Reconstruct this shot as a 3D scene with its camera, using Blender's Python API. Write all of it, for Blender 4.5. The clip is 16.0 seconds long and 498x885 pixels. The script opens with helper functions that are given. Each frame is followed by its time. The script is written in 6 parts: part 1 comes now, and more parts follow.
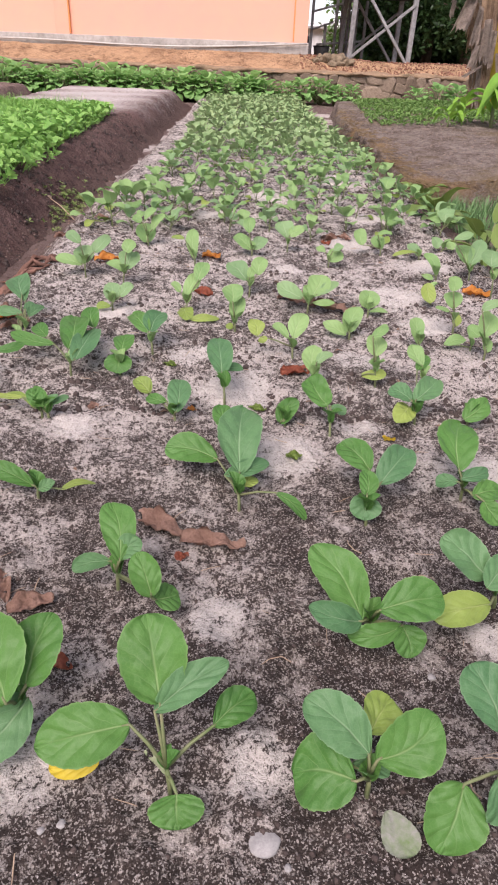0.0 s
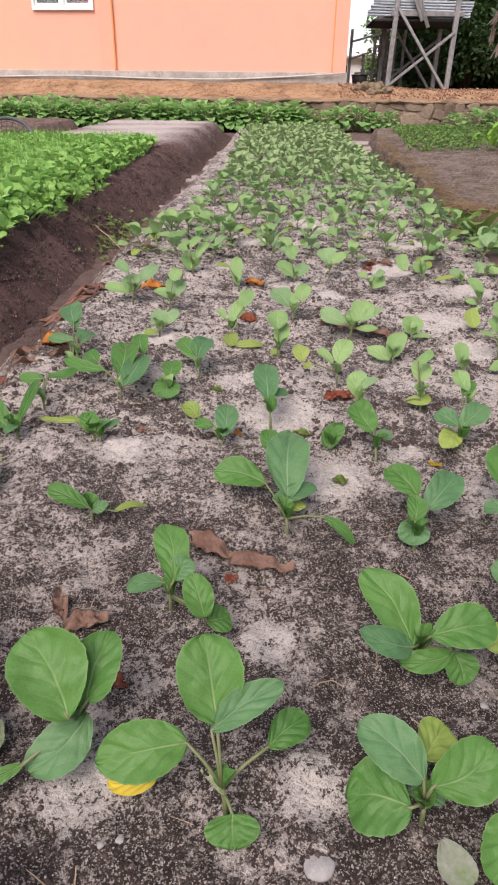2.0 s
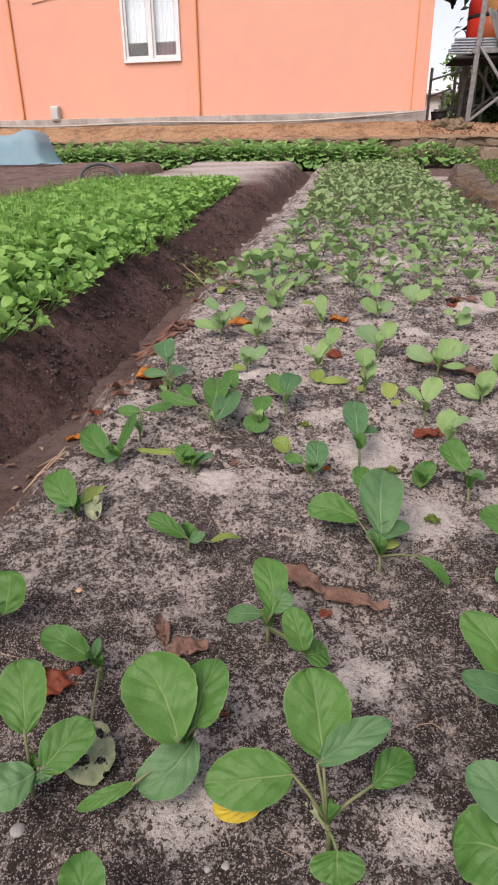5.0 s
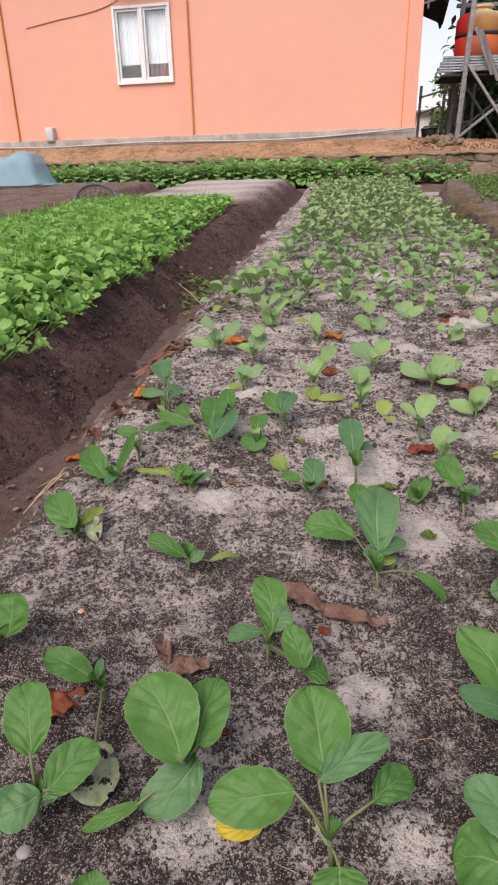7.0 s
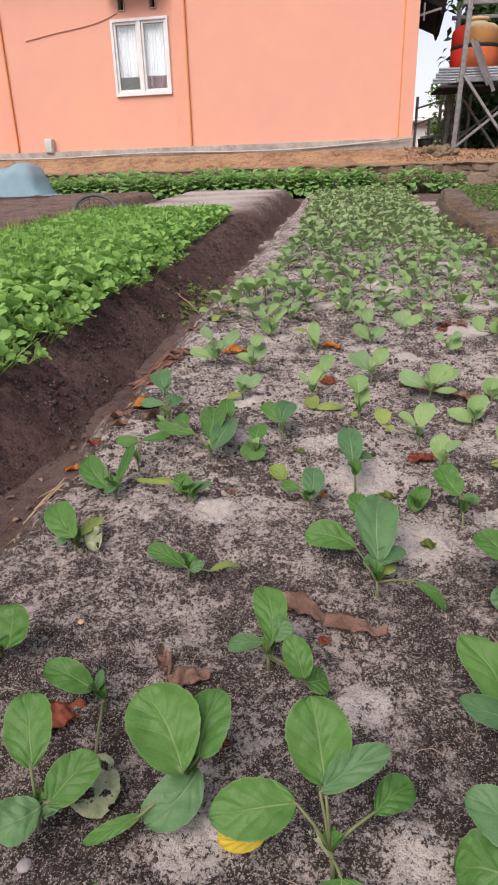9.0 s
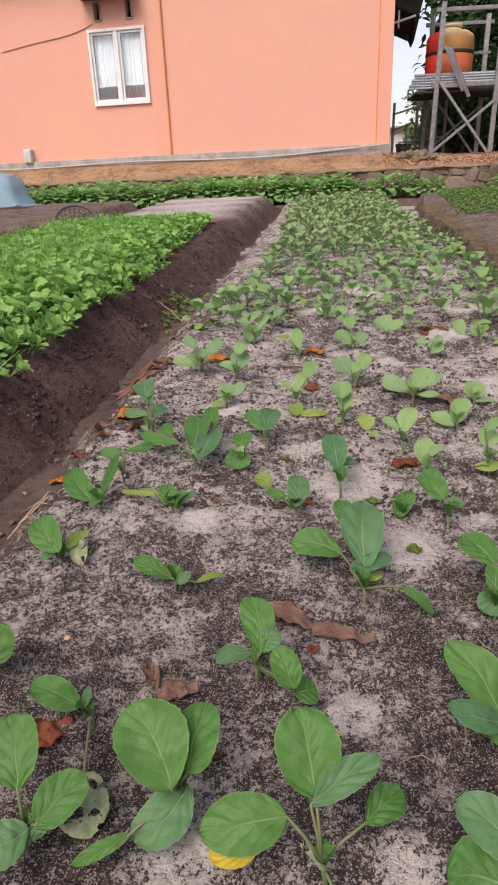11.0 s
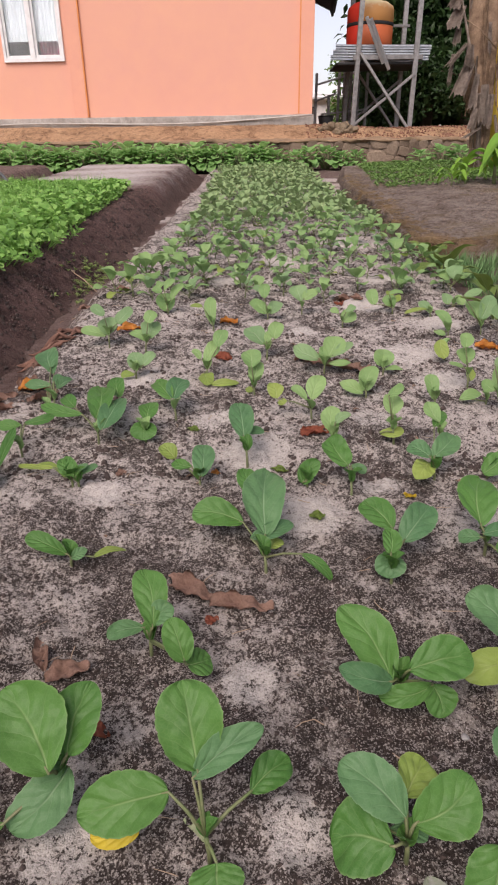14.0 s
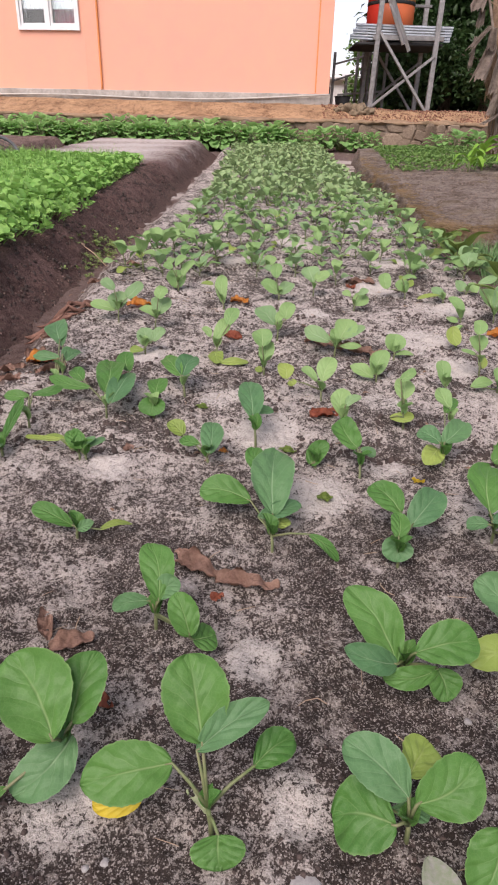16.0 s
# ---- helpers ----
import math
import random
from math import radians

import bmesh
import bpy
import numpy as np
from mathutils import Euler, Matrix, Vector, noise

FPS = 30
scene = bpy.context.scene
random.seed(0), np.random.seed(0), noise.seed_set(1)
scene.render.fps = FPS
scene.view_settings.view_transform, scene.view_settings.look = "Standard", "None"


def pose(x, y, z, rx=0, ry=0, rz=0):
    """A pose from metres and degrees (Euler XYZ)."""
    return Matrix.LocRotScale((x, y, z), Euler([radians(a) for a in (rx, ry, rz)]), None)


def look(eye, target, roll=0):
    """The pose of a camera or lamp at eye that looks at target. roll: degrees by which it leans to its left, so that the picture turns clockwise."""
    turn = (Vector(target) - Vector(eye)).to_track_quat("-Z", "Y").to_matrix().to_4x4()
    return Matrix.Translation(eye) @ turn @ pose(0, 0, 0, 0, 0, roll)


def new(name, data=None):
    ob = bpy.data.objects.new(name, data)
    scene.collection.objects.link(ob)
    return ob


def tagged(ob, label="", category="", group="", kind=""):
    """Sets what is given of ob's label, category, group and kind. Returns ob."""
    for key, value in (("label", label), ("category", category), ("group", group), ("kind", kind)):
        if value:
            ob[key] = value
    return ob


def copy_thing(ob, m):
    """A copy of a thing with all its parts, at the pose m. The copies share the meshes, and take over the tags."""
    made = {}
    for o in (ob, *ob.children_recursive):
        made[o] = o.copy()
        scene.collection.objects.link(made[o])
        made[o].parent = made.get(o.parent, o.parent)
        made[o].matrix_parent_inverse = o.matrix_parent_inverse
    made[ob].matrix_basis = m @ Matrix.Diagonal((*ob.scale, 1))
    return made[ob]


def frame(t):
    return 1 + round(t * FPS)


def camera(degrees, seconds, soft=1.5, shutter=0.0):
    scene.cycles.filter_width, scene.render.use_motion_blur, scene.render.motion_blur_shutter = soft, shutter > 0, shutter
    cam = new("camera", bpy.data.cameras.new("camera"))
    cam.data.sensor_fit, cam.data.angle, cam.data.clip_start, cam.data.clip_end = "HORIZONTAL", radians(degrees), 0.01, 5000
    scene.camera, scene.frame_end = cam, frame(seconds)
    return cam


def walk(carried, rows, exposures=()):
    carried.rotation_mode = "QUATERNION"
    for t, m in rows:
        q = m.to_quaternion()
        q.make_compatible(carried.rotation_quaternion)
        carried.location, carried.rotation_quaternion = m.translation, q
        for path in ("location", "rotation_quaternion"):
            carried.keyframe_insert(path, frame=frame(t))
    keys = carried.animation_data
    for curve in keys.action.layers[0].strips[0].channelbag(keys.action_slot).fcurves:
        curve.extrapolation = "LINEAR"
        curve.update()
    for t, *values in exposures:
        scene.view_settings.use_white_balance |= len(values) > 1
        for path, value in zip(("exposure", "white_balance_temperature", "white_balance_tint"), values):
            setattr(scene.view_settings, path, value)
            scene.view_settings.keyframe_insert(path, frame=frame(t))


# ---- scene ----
cam = camera(43.1, 16.0, 2.0)
PATH = [
    (0, look((-0.012, 0.007, 0.617), (0.053, 1.739, -0.381), 2.4)),
    (0.5, look((-0.01, 0.002, 0.622), (0.053, 1.75, -0.35), 1.9)),
    (1, look((-0.013, 0.0, 0.623), (0.038, 1.763, -0.32), 1.8)),
    (1.5, look((-0.023, -0.007, 0.627), (-0.023, 1.762, -0.306), 1.5)),
    (2, look((-0.032, -0.009, 0.629), (-0.084, 1.756, -0.309), 0.9)),
    (2.5, look((-0.041, -0.012, 0.631), (-0.13, 1.754, -0.303), 0.7)),
    (3, look((-0.05, -0.013, 0.632), (-0.171, 1.755, -0.295), 0.7)),
    (3.5, look((-0.057, -0.018, 0.633), (-0.21, 1.752, -0.286), 0.5)),
    (4, look((-0.066, -0.02, 0.636), (-0.278, 1.746, -0.277), 0.1)),
    (4.2, look((-0.074, -0.025, 0.638), (-0.316, 1.745, -0.26), 0.1)),
    (6.3, look((-0.071, -0.038, 0.66), (-0.343, 1.76, -0.173), -1.4)),
    (6.5, look((-0.068, -0.038, 0.66), (-0.326, 1.762, -0.171), -1.5)),
    (7, look((-0.072, -0.048, 0.665), (-0.339, 1.762, -0.143), -1.5)),
    (7.5, look((-0.07, -0.046, 0.664), (-0.334, 1.765, -0.143), -1.6)),
    (8, look((-0.068, -0.046, 0.665), (-0.332, 1.768, -0.135), -1.8)),
    (8.5, look((-0.07, -0.048, 0.666), (-0.335, 1.769, -0.126), -1.7)),
    (10.8, look((-0.075, -0.053, 0.677), (-0.322, 1.781, -0.081), -2.2)),
    (11, look((-0.068, -0.046, 0.673), (-0.291, 1.788, -0.094), -2.5)),
    (11.5, look((-0.055, -0.039, 0.666), (-0.215, 1.79, -0.128), -2.2)),
    (12, look((-0.043, -0.035, 0.662), (-0.152, 1.796, -0.136), -2.0)),
    (12.5, look((-0.031, -0.032, 0.66), (-0.103, 1.797, -0.148), -1.8)),
    (13, look((-0.026, -0.028, 0.657), (-0.061, 1.794, -0.168), -1.5)),
    (13.5, look((-0.019, -0.02, 0.651), (-0.031, 1.79, -0.199), -1.3)),
    (14, look((-0.017, -0.018, 0.648), (-0.019, 1.794, -0.198), -0.7)),
    (14.5, look((-0.016, -0.02, 0.648), (-0.013, 1.795, -0.193), -0.3)),
    (15, look((-0.021, -0.02, 0.646), (-0.019, 1.79, -0.204), 0.4)),
    (15.5, look((-0.023, -0.015, 0.641), (-0.023, 1.783, -0.235), 0.7)),
    (16, look((-0.031, -0.014, 0.637), (-0.039, 1.775, -0.258), 1.4)),
]
walk(cam, PATH, [(0, 0.70, 6600, 24), (1, 0.59, 6700, 23), (2, 0.54, 6750, 21), (3, 0.52, 6800, 21), (3.5, 0.38, 6900, 22), (4, 0.32, 6900, 22), (7, 0.30, 6800, 21), (11, 0.25, 6850, 21), (13.5, 0.24, 6850, 22), (15, 0.22, 6850, 22), (15.5, 0.28, 6800, 22), (16, 0.46, 6700, 22)])

# ---------------------------------------------------------------- light
world = bpy.data.worlds.new("sky")
scene.world = world
world.use_nodes = True
wn = world.node_tree.nodes
sky = wn.new("ShaderNodeTexSky")
sky.sky_type = "NISHITA"
sky.sun_disc = False
sky.sun_elevation = radians(53)
sky.sun_rotation = radians(215)
sky.air_density = 1.0
sky.dust_density = 1.8
sky.ozone_density = 1.0
wn["Background"].inputs["Strength"].default_value = 0.15
haze = wn.new("ShaderNodeHueSaturation")                # thin high cloud greys the sky
haze.inputs["Saturation"].default_value = 0.55
haze.inputs["Value"].default_value = 1.1
world.node_tree.links.new(sky.outputs[0], haze.inputs["Color"])
world.node_tree.links.new(haze.outputs[0], wn["Background"].inputs["Color"])

sun = new("sun", bpy.data.lights.new("sun", "SUN"))
sun.data.energy = 2.9
sun.data.angle = radians(40)
sun.data.color = (1.0, 0.95, 0.88)
sun.matrix_world = look((-3.5, -8.0, 11.5), (0, 0, 0))

RNG = random.Random(11)


# ---------------------------------------------------------------- material kit
class Mat:
    """A small node-tree builder."""

    def __init__(self, name, rough=0.8, spec=0.3, metal=0.0):
        self.m = bpy.data.materials.new(name)
        self.m.use_nodes = True
        self.t = self.m.node_tree
        self.b = self.t.nodes["Principled BSDF"]
        self.b.inputs["Roughness"].default_value = rough
        self.b.inputs["Specular IOR Level"].default_value = spec
        self.b.inputs["Metallic"].default_value = metal
        self.co = self.t.nodes.new("ShaderNodeTexCoord")

    def n(self, kind, **kw):
        node = self.t.nodes.new(kind)
        for key, value in kw.items():
            node.inputs[key].default_value = value
        return node

    def link(self, a, b):
        self.t.links.new(a, b)

    def noise(self, scale, detail=4.0, rough=0.6, vec=None, distort=0.0):
        nd = self.n("ShaderNodeTexNoise", Scale=scale, Detail=detail, Roughness=rough, Distortion=distort)
        self.link(vec or self.co.outputs["Object"], nd.inputs["Vector"])
        return nd.outputs["Fac"]

    def voronoi(self, scale, vec=None, feature="F1"):
        nd = self.n("ShaderNodeTexVoronoi", Scale=scale)
        nd.feature = feature
        self.link(vec or self.co.outputs["Object"], nd.inputs["Vector"])
        return nd

    def ramp(self, fac, lo, hi, a=0.0, b=1.0):
        nd = self.n("ShaderNodeMapRange")
        nd.inputs["From Min"].default_value = lo
        nd.inputs["From Max"].default_value = hi
        nd.inputs["To Min"].default_value = a
        nd.inputs["To Max"].default_value = b
        self.link(fac, nd.inputs["Value"])
        return nd.outputs["Result"]

    def math(self, op, a, b):
        nd = self.t.nodes.new("ShaderNodeMath")
        nd.operation = op
        for i, v in enumerate((a, b)):
            if isinstance(v, (int, float)):
                nd.inputs[i].default_value = v
            else:
                self.link(v, nd.inputs[i])
        return nd.outputs[0]

    def mix(self, fac, a, b):
        nd = self.t.nodes.new("ShaderNodeMix")
        nd.data_type = "RGBA"
        if isinstance(fac, (int, float)):
            nd.inputs["Factor"].default_value = fac
        else:
            self.link(fac, nd.inputs["Factor"])
        for i, v in ((6, a), (7, b)):
            if isinstance(v, tuple):
                nd.inputs[i].default_value = (*v, 1.0)
            else:
                self.link(v, nd.inputs[i])
        return nd.outputs[2]

    def base(self, col):
        if isinstance(col, tuple):
            self.b.inputs["Base Color"].default_value = (*col, 1.0)
        else:
            self.link(col, self.b.inputs["Base Color"])

    def bump(self, fac, strength=0.3, dist=0.01):
        nd = self.n("ShaderNodeBump", Strength=strength, Distance=dist)
        self.link(fac, nd.inputs["Height"])
        self.link(nd.outputs[0], self.b.inputs["Normal"])

    def random(self):
        return self.t.nodes.new("ShaderNodeObjectInfo").outputs["Random"]

    def island(self):
        return self.t.nodes.new("ShaderNodeNewGeometry").outputs["Random Per Island"]


def simple(name, a, b, scale=8.0, rough=0.8, bump=0.2, dist=0.005, metal=0.0, spec=0.3, rnd=0.0):
    """Two-tone material with coarse and fine variation."""
    k = Mat(name, rough, spec, metal)
    n1 = k.noise(scale, 5.0)
    n2 = k.noise(scale * 7, 3.0)
    f = k.ramp(k.math("ADD", k.math("MULTIPLY", n1, 0.65), k.math("MULTIPLY", n2, 0.35)), 0.35, 0.65)
    c = k.mix(f, a, b)
    if rnd:
        dark = k.mix(k.ramp(k.random(), 0, 1, 0, rnd), (1.0, 1.0, 1.0), (0.35, 0.32, 0.3))
        nd = k.t.nodes.new("ShaderNodeMix")
        nd.data_type, nd.blend_type = "RGBA", "MULTIPLY"
        nd.inputs["Factor"].default_value = 1.0
        k.link(c, nd.inputs[6]), k.link(dark, nd.inputs[7])
        c = nd.outputs[2]
    k.base(c)
    k.bump(k.math("ADD", n1, k.math("MULTIPLY", n2, 0.5)), bump, dist)
    return k.m


def soil(name, pale, brown, dark, cover=0.35, sand=0.0, scale=1.0, spots=(), damp_dark=(), tints=(), moss=None, relief=0.012, pepper=1.0, wild=0.0, rim=None, sink=0.0):
    """Earth: fine sandy ground broken by dark crumbs of every size. cover: share of dark crumbs; spots: washed-out sand
    at x, y, radius; damp_dark: wet patches and spots simply made darker; tints: ground tinted with a colour; wild: sand
    also where no spot is named, and paler ground with growing y."""
    k = Mat(name, 0.95, 0.12)
    zone = k.noise(5.5 * scale, 6.0, 0.62, distort=0.3)
    tex = k.noise(30 * scale, 8.0, 0.68)
    tex2 = k.noise(125 * scale, 5.0, 0.70)
    tex3 = k.noise(300 * scale, 3.0, 0.70)
    fine = k.noise(520 * scale, 2.0, 0.6)
    grit = k.t.nodes.new("ShaderNodeSeparateColor")
    k.link(k.voronoi(620 * scale).outputs["Color"], grit.inputs[0])
    grit = grit.outputs[0]

    def near(x, y, r, wob, lift=0.0):
        d = k.t.nodes.new("ShaderNodeVectorMath")
        d.operation = "DISTANCE"
        d.inputs[1].default_value = (x, y, 0.02 * y + lift)
        k.link(k.co.outputs["Object"], d.inputs[0])
        return k.math("ADD", d.outputs["Value"], k.math("MULTIPLY", k.math("SUBTRACT", tex, 0.5), r * wob))
    wet_dark = k.ramp(zone, 0.44, 0.36, 0.0, 0.35)
    for x, y, r in damp_dark:
        wet_dark = k.math("MAXIMUM", wet_dark, k.ramp(near(x, y, r, 2.4), r * 0.35, r * 1.25, 0.85, 0.0))
    clean = 0.0
    if sand:
        f = k.ramp(k.noise(3.4 * scale, 5.0, 0.62, distort=0.5), 0.58, 0.66, 0.0, wild)
        for x, y, r in spots:
            f = k.math("MAXIMUM", f, k.ramp(near(x, y, r, 2.6, (0.2 if r > 0.4 else 0.0) - sink), r * 0.45, r * 1.25, 1.0, 0.0))
        clean = k.ramp(k.math("ADD", f, k.math("MULTIPLY", k.math("SUBTRACT", tex2, 0.5), 0.9)), 0.25, 0.75)
    ground = k.mix(k.ramp(k.math("ADD", k.math("MULTIPLY", zone, 0.5), k.math("MULTIPLY", tex, 0.5)), 0.40, 0.60), brown, pale)
    # base tone grows paler from y 0.55 to 1.5
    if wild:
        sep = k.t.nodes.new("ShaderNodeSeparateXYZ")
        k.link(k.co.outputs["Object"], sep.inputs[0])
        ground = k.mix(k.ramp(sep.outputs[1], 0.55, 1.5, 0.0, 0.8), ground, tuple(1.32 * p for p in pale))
    ground = k.mix(k.math("MULTIPLY", wet_dark, 0.8), ground, tuple(0.55 * b + 0.35 * d for b, d in zip(brown, dark)))
    if sand:
        ground = k.mix(k.math("MULTIPLY", clean, sand), ground, (0.53, 0.488, 0.445))
    level = k.math("ADD", k.math("MULTIPLY", tex, 0.36), k.math("ADD", k.math("MULTIPLY", tex2, 0.38), k.math("MULTIPLY", tex3, 0.26)))
    level = k.math("ADD", level, k.math("MULTIPLY", k.math("SUBTRACT", zone, 0.5), 0.28))
    level = k.math("SUBTRACT", level, k.math("MULTIPLY", wet_dark, 0.020))
    if wild:                                            # fewer dark crumbs with growing y
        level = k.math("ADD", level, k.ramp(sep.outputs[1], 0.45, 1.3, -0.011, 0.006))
    if sand:
        level = k.math("ADD", level, k.math("MULTIPLY", clean, 0.075))
    th = 0.5 + (cover - 0.5) * 0.20
    crumb = k.ramp(level, th + 0.010, th - 0.030)
    for sc, keep, size in ((34, 0.66, 0.24), (70, 0.62, 0.27), (165, 0.60, 0.30)):
        vn = k.voronoi(sc * scale)
        own = k.t.nodes.new("ShaderNodeSeparateColor")
        k.link(vn.outputs["Color"], own.inputs[0])
        edge = k.math("ADD", vn.outputs["Distance"], k.math("MULTIPLY", k.math("SUBTRACT", k.noise(sc * 3.1 * scale, 3.0, 0.7), 0.5), 0.9))
        dot = k.math("MULTIPLY", k.ramp(edge, size - 0.07, size + 0.07, 0.8 * pepper, 0.0), k.ramp(own.outputs[0], keep - 0.02, keep + 0.02))
        if sand:
            dot = k.math("MULTIPLY", dot, k.ramp(clean, 0.0, 1.0, 1.0, 0.25))
        crumb = k.math("MAXIMUM", crumb, dot)
    c = k.mix(k.math("MULTIPLY", crumb, 0.93), ground, k.mix(k.ramp(k.math("ADD", k.math("MULTIPLY", tex, 0.6), k.math("MULTIPLY", tex3, 0.4)), 0.42, 0.60), dark, tuple(2.2 * d for d in dark)))
    c = k.mix(k.math("MULTIPLY", k.ramp(k.math("SUBTRACT", grit, k.math("MULTIPLY", crumb, 0.04)), 0.70, 0.86), 0.50), c, tuple(min(0.8, 1.35 * p + 0.03) for p in pale))
    c = k.mix(k.math("MULTIPLY", k.ramp(grit, 0.24, 0.06), 0.40), c, tuple(1.6 * d for d in dark))
    for x, y, r, col in tints:
        c = k.mix(k.math("MULTIPLY", k.ramp(near(x, y, r, 2.0, 0.22 if r > 0.4 else 0.05), r * 0.4, r * 1.2, 1.0, 0.0), k.ramp(tex, 0.38, 0.58, 0.65 if r > 0.4 else 0.3, 0.95)), c, col)
    if rim:                                             # another soil spills over along one side
        sx = k.t.nodes.new("ShaderNodeSeparateXYZ")
        k.link(k.co.outputs["Object"], sx.inputs[0])
        c = k.mix(k.ramp(k.math("ADD", k.math("ADD", sx.outputs[0], k.math("MULTIPLY", sx.outputs[1], 0.010)), k.math("MULTIPLY", k.math("SUBTRACT", tex, 0.5), 0.5)), rim[0], rim[1], 0.9, 0.0), c, k.mix(k.ramp(tex2, 0.38, 0.60), tuple(0.55 * v for v in rim[2]), rim[2]))
    if moss:
        c = k.mix(k.math("MULTIPLY", k.ramp(k.noise(1.7, 5.0, 0.65), 0.52, 0.66), 0.7), c, moss)
    k.base(c)
    h = k.math("ADD", k.math("MULTIPLY", tex, 1.2), k.math("ADD", k.math("MULTIPLY", tex2, 0.8), k.math("MULTIPLY", fine, 0.25)))
    h = k.math("ADD", h, k.math("MULTIPLY", crumb, 0.12))
    k.bump(h, 0.9, relief)
    return k.m


def foliage(name, deep, fresh, pale, gloss=0.45, per_island=False, thin=0.28, veins=True):
    """Leaf: blade tone, paler midrib and curved side veins from the blade's own UV, quilted between them, light through the blade."""
    k = Mat(name, gloss, 0.25)
    r = k.island() if per_island else k.random()
    c = k.mix(r, deep, fresh)
    n1 = k.noise(30, 4.0)
    c = k.mix(k.math("MULTIPLY", k.ramp(n1, 0.42, 0.7), 0.45), c, fresh)
    c = k.mix(k.math("MULTIPLY", k.ramp(k.noise(16, 3.0), 0.50, 0.68), 0.40), c, tuple(v * 0.72 for v in deep))
    if veins:
        uv = k.t.nodes.new("ShaderNodeUVMap").outputs["UV"]
        sep = k.t.nodes.new("ShaderNodeSeparateXYZ")
        k.link(uv, sep.inputs[0])
        along = sep.outputs[1]
        ax = k.math("MULTIPLY", k.math("ABSOLUTE", k.math("SUBTRACT", sep.outputs[0], 0.5), 0.0), 2.0)
        wob = k.math("MULTIPLY", k.math("SUBTRACT", k.noise(70, 2.0), 0.5), 0.10)
        mid = k.math("MULTIPLY", k.ramp(k.math("ADD", ax, k.math("MULTIPLY", along, 0.03)), 0.022, 0.075, 1.0, 0.0), k.ramp(along, 0.30, 0.95, 1.0, 0.15))
        bow = k.math("MULTIPLY", ax, k.math("SUBTRACT", 0.62, k.math("MULTIPLY", ax, 0.22)))
        saw = k.math("FRACT", k.math("MULTIPLY", k.math("ADD", k.math("SUBTRACT", along, bow), k.math("ADD", wob, 1.0)), 4.2), 0.0)
        off = k.math("ABSOLUTE", k.math("SUBTRACT", saw, 0.5), 0.0)
        side = k.math("MULTIPLY", k.ramp(off, 0.01, 0.055, 1.0, 0.0), k.ramp(ax, 0.25, 1.0, 1.0, 0.15))
        net = k.voronoi(230, feature="DISTANCE_TO_EDGE").outputs["Distance"]
        mesh_vein = k.ramp(net, 0.0, 0.10, 1.0, 0.0)
        c = k.mix(k.math("MULTIPLY", k.ramp(off, 0.04, 0.22, 1.0, 0.0), 0.07), c, tuple(v * 0.70 for v in deep))
        v = k.math("MAXIMUM", k.math("MULTIPLY", mid, 0.42), k.math("MAXIMUM", k.math("MULTIPLY", side, 0.15), k.math("MULTIPLY", mesh_vein, 0.06)))
        v = k.math("MAXIMUM", v, k.ramp(ax, 0.93, 1.0, 0.0, 0.25))
        c = k.mix(v, c, pale)
        pillow = k.math("MULTIPLY", k.ramp(off, 0.0, 0.34), k.ramp(ax, 0.0, 0.16, 0.0, 1.0))
        swell = k.math("ADD", k.math("MULTIPLY", k.noise(46, 2.0), 0.7), k.math("ADD", k.math("MULTIPLY", pillow, 0.20), k.math("MULTIPLY", k.ramp(net, 0.0, 0.3), 0.02)))
        k.bump(k.math("SUBTRACT", swell, k.math("MULTIPLY", mid, 0.3)), 0.6, 0.006)
    k.base(c)
    tr = k.t.nodes.new("ShaderNodeBsdfTranslucent")
    k.link(c, tr.inputs["Color"])
    ms = k.t.nodes.new("ShaderNodeMixShader")
    ms.inputs[0].default_value = thin
    k.link(k.b.outputs[0], ms.inputs[1])
    k.link(tr.outputs[0], ms.inputs[2])
    k.link(ms.outputs[0], k.t.nodes["Material Output"].inputs["Surface"])
    return k.m


SAND = ((-0.02, 0.60, 0.045), (0.025, 0.40, 0.045), (0.0, 1.27, 0.09), (0.09, 1.0, 0.075), (0.49, 1.95, 0.12), (-0.10, 1.44, 0.07), (0.54, 1.70, 0.08),
        (0.25, 1.11, 0.05), (-0.31, 1.08, 0.05), (-0.21, 0.39, 0.05), (0.46, 0.97, 0.06), (0.32, 0.57, 0.03), (0.18, 2.2, 0.07), (0.62, 3.1, 0.12), (0.2, 3.6, 0.16), (-0.2, 2.6, 0.09), (0.7, 2.3, 0.10), (-0.35, 1.75, 0.07), (0.3, 1.45, 0.07), (0.45, 2.6, 0.10), (-0.1, 3.1, 0.12), (0.6, 4.2, 0.2))
# damp patches, plus further spots that darken the near end of the bed
DAMP_DARK = ((0.0, 0.48, 0.10), (-0.25, 0.62, 0.12), (0.12, 0.72, 0.10), (-0.5, 0.6, 0.15), (0.35, 0.45, 0.12), (0.12, 0.30, 0.12), (-0.05, 0.26, 0.10), (-0.32, 0.30, 0.12), (0.30, 0.30, 0.14), (0.10, 0.50, 0.12), (0.28, 0.62, 0.14), (0.22, 0.40, 0.10), (-0.16, 0.33, 0.08), (-0.30, 0.52, 0.10), (0.02, 0.84, 0.07), (-0.14, 0.70, 0.06), (-0.42, 0.42, 0.12), (0.22, 0.84, 0.10), (0.36, 0.80, 0.10), (-0.24, 0.86, 0.07), (0.30, 0.50, 0.18), (0.20, 0.56, 0.14), (0.40, 0.62, 0.16))
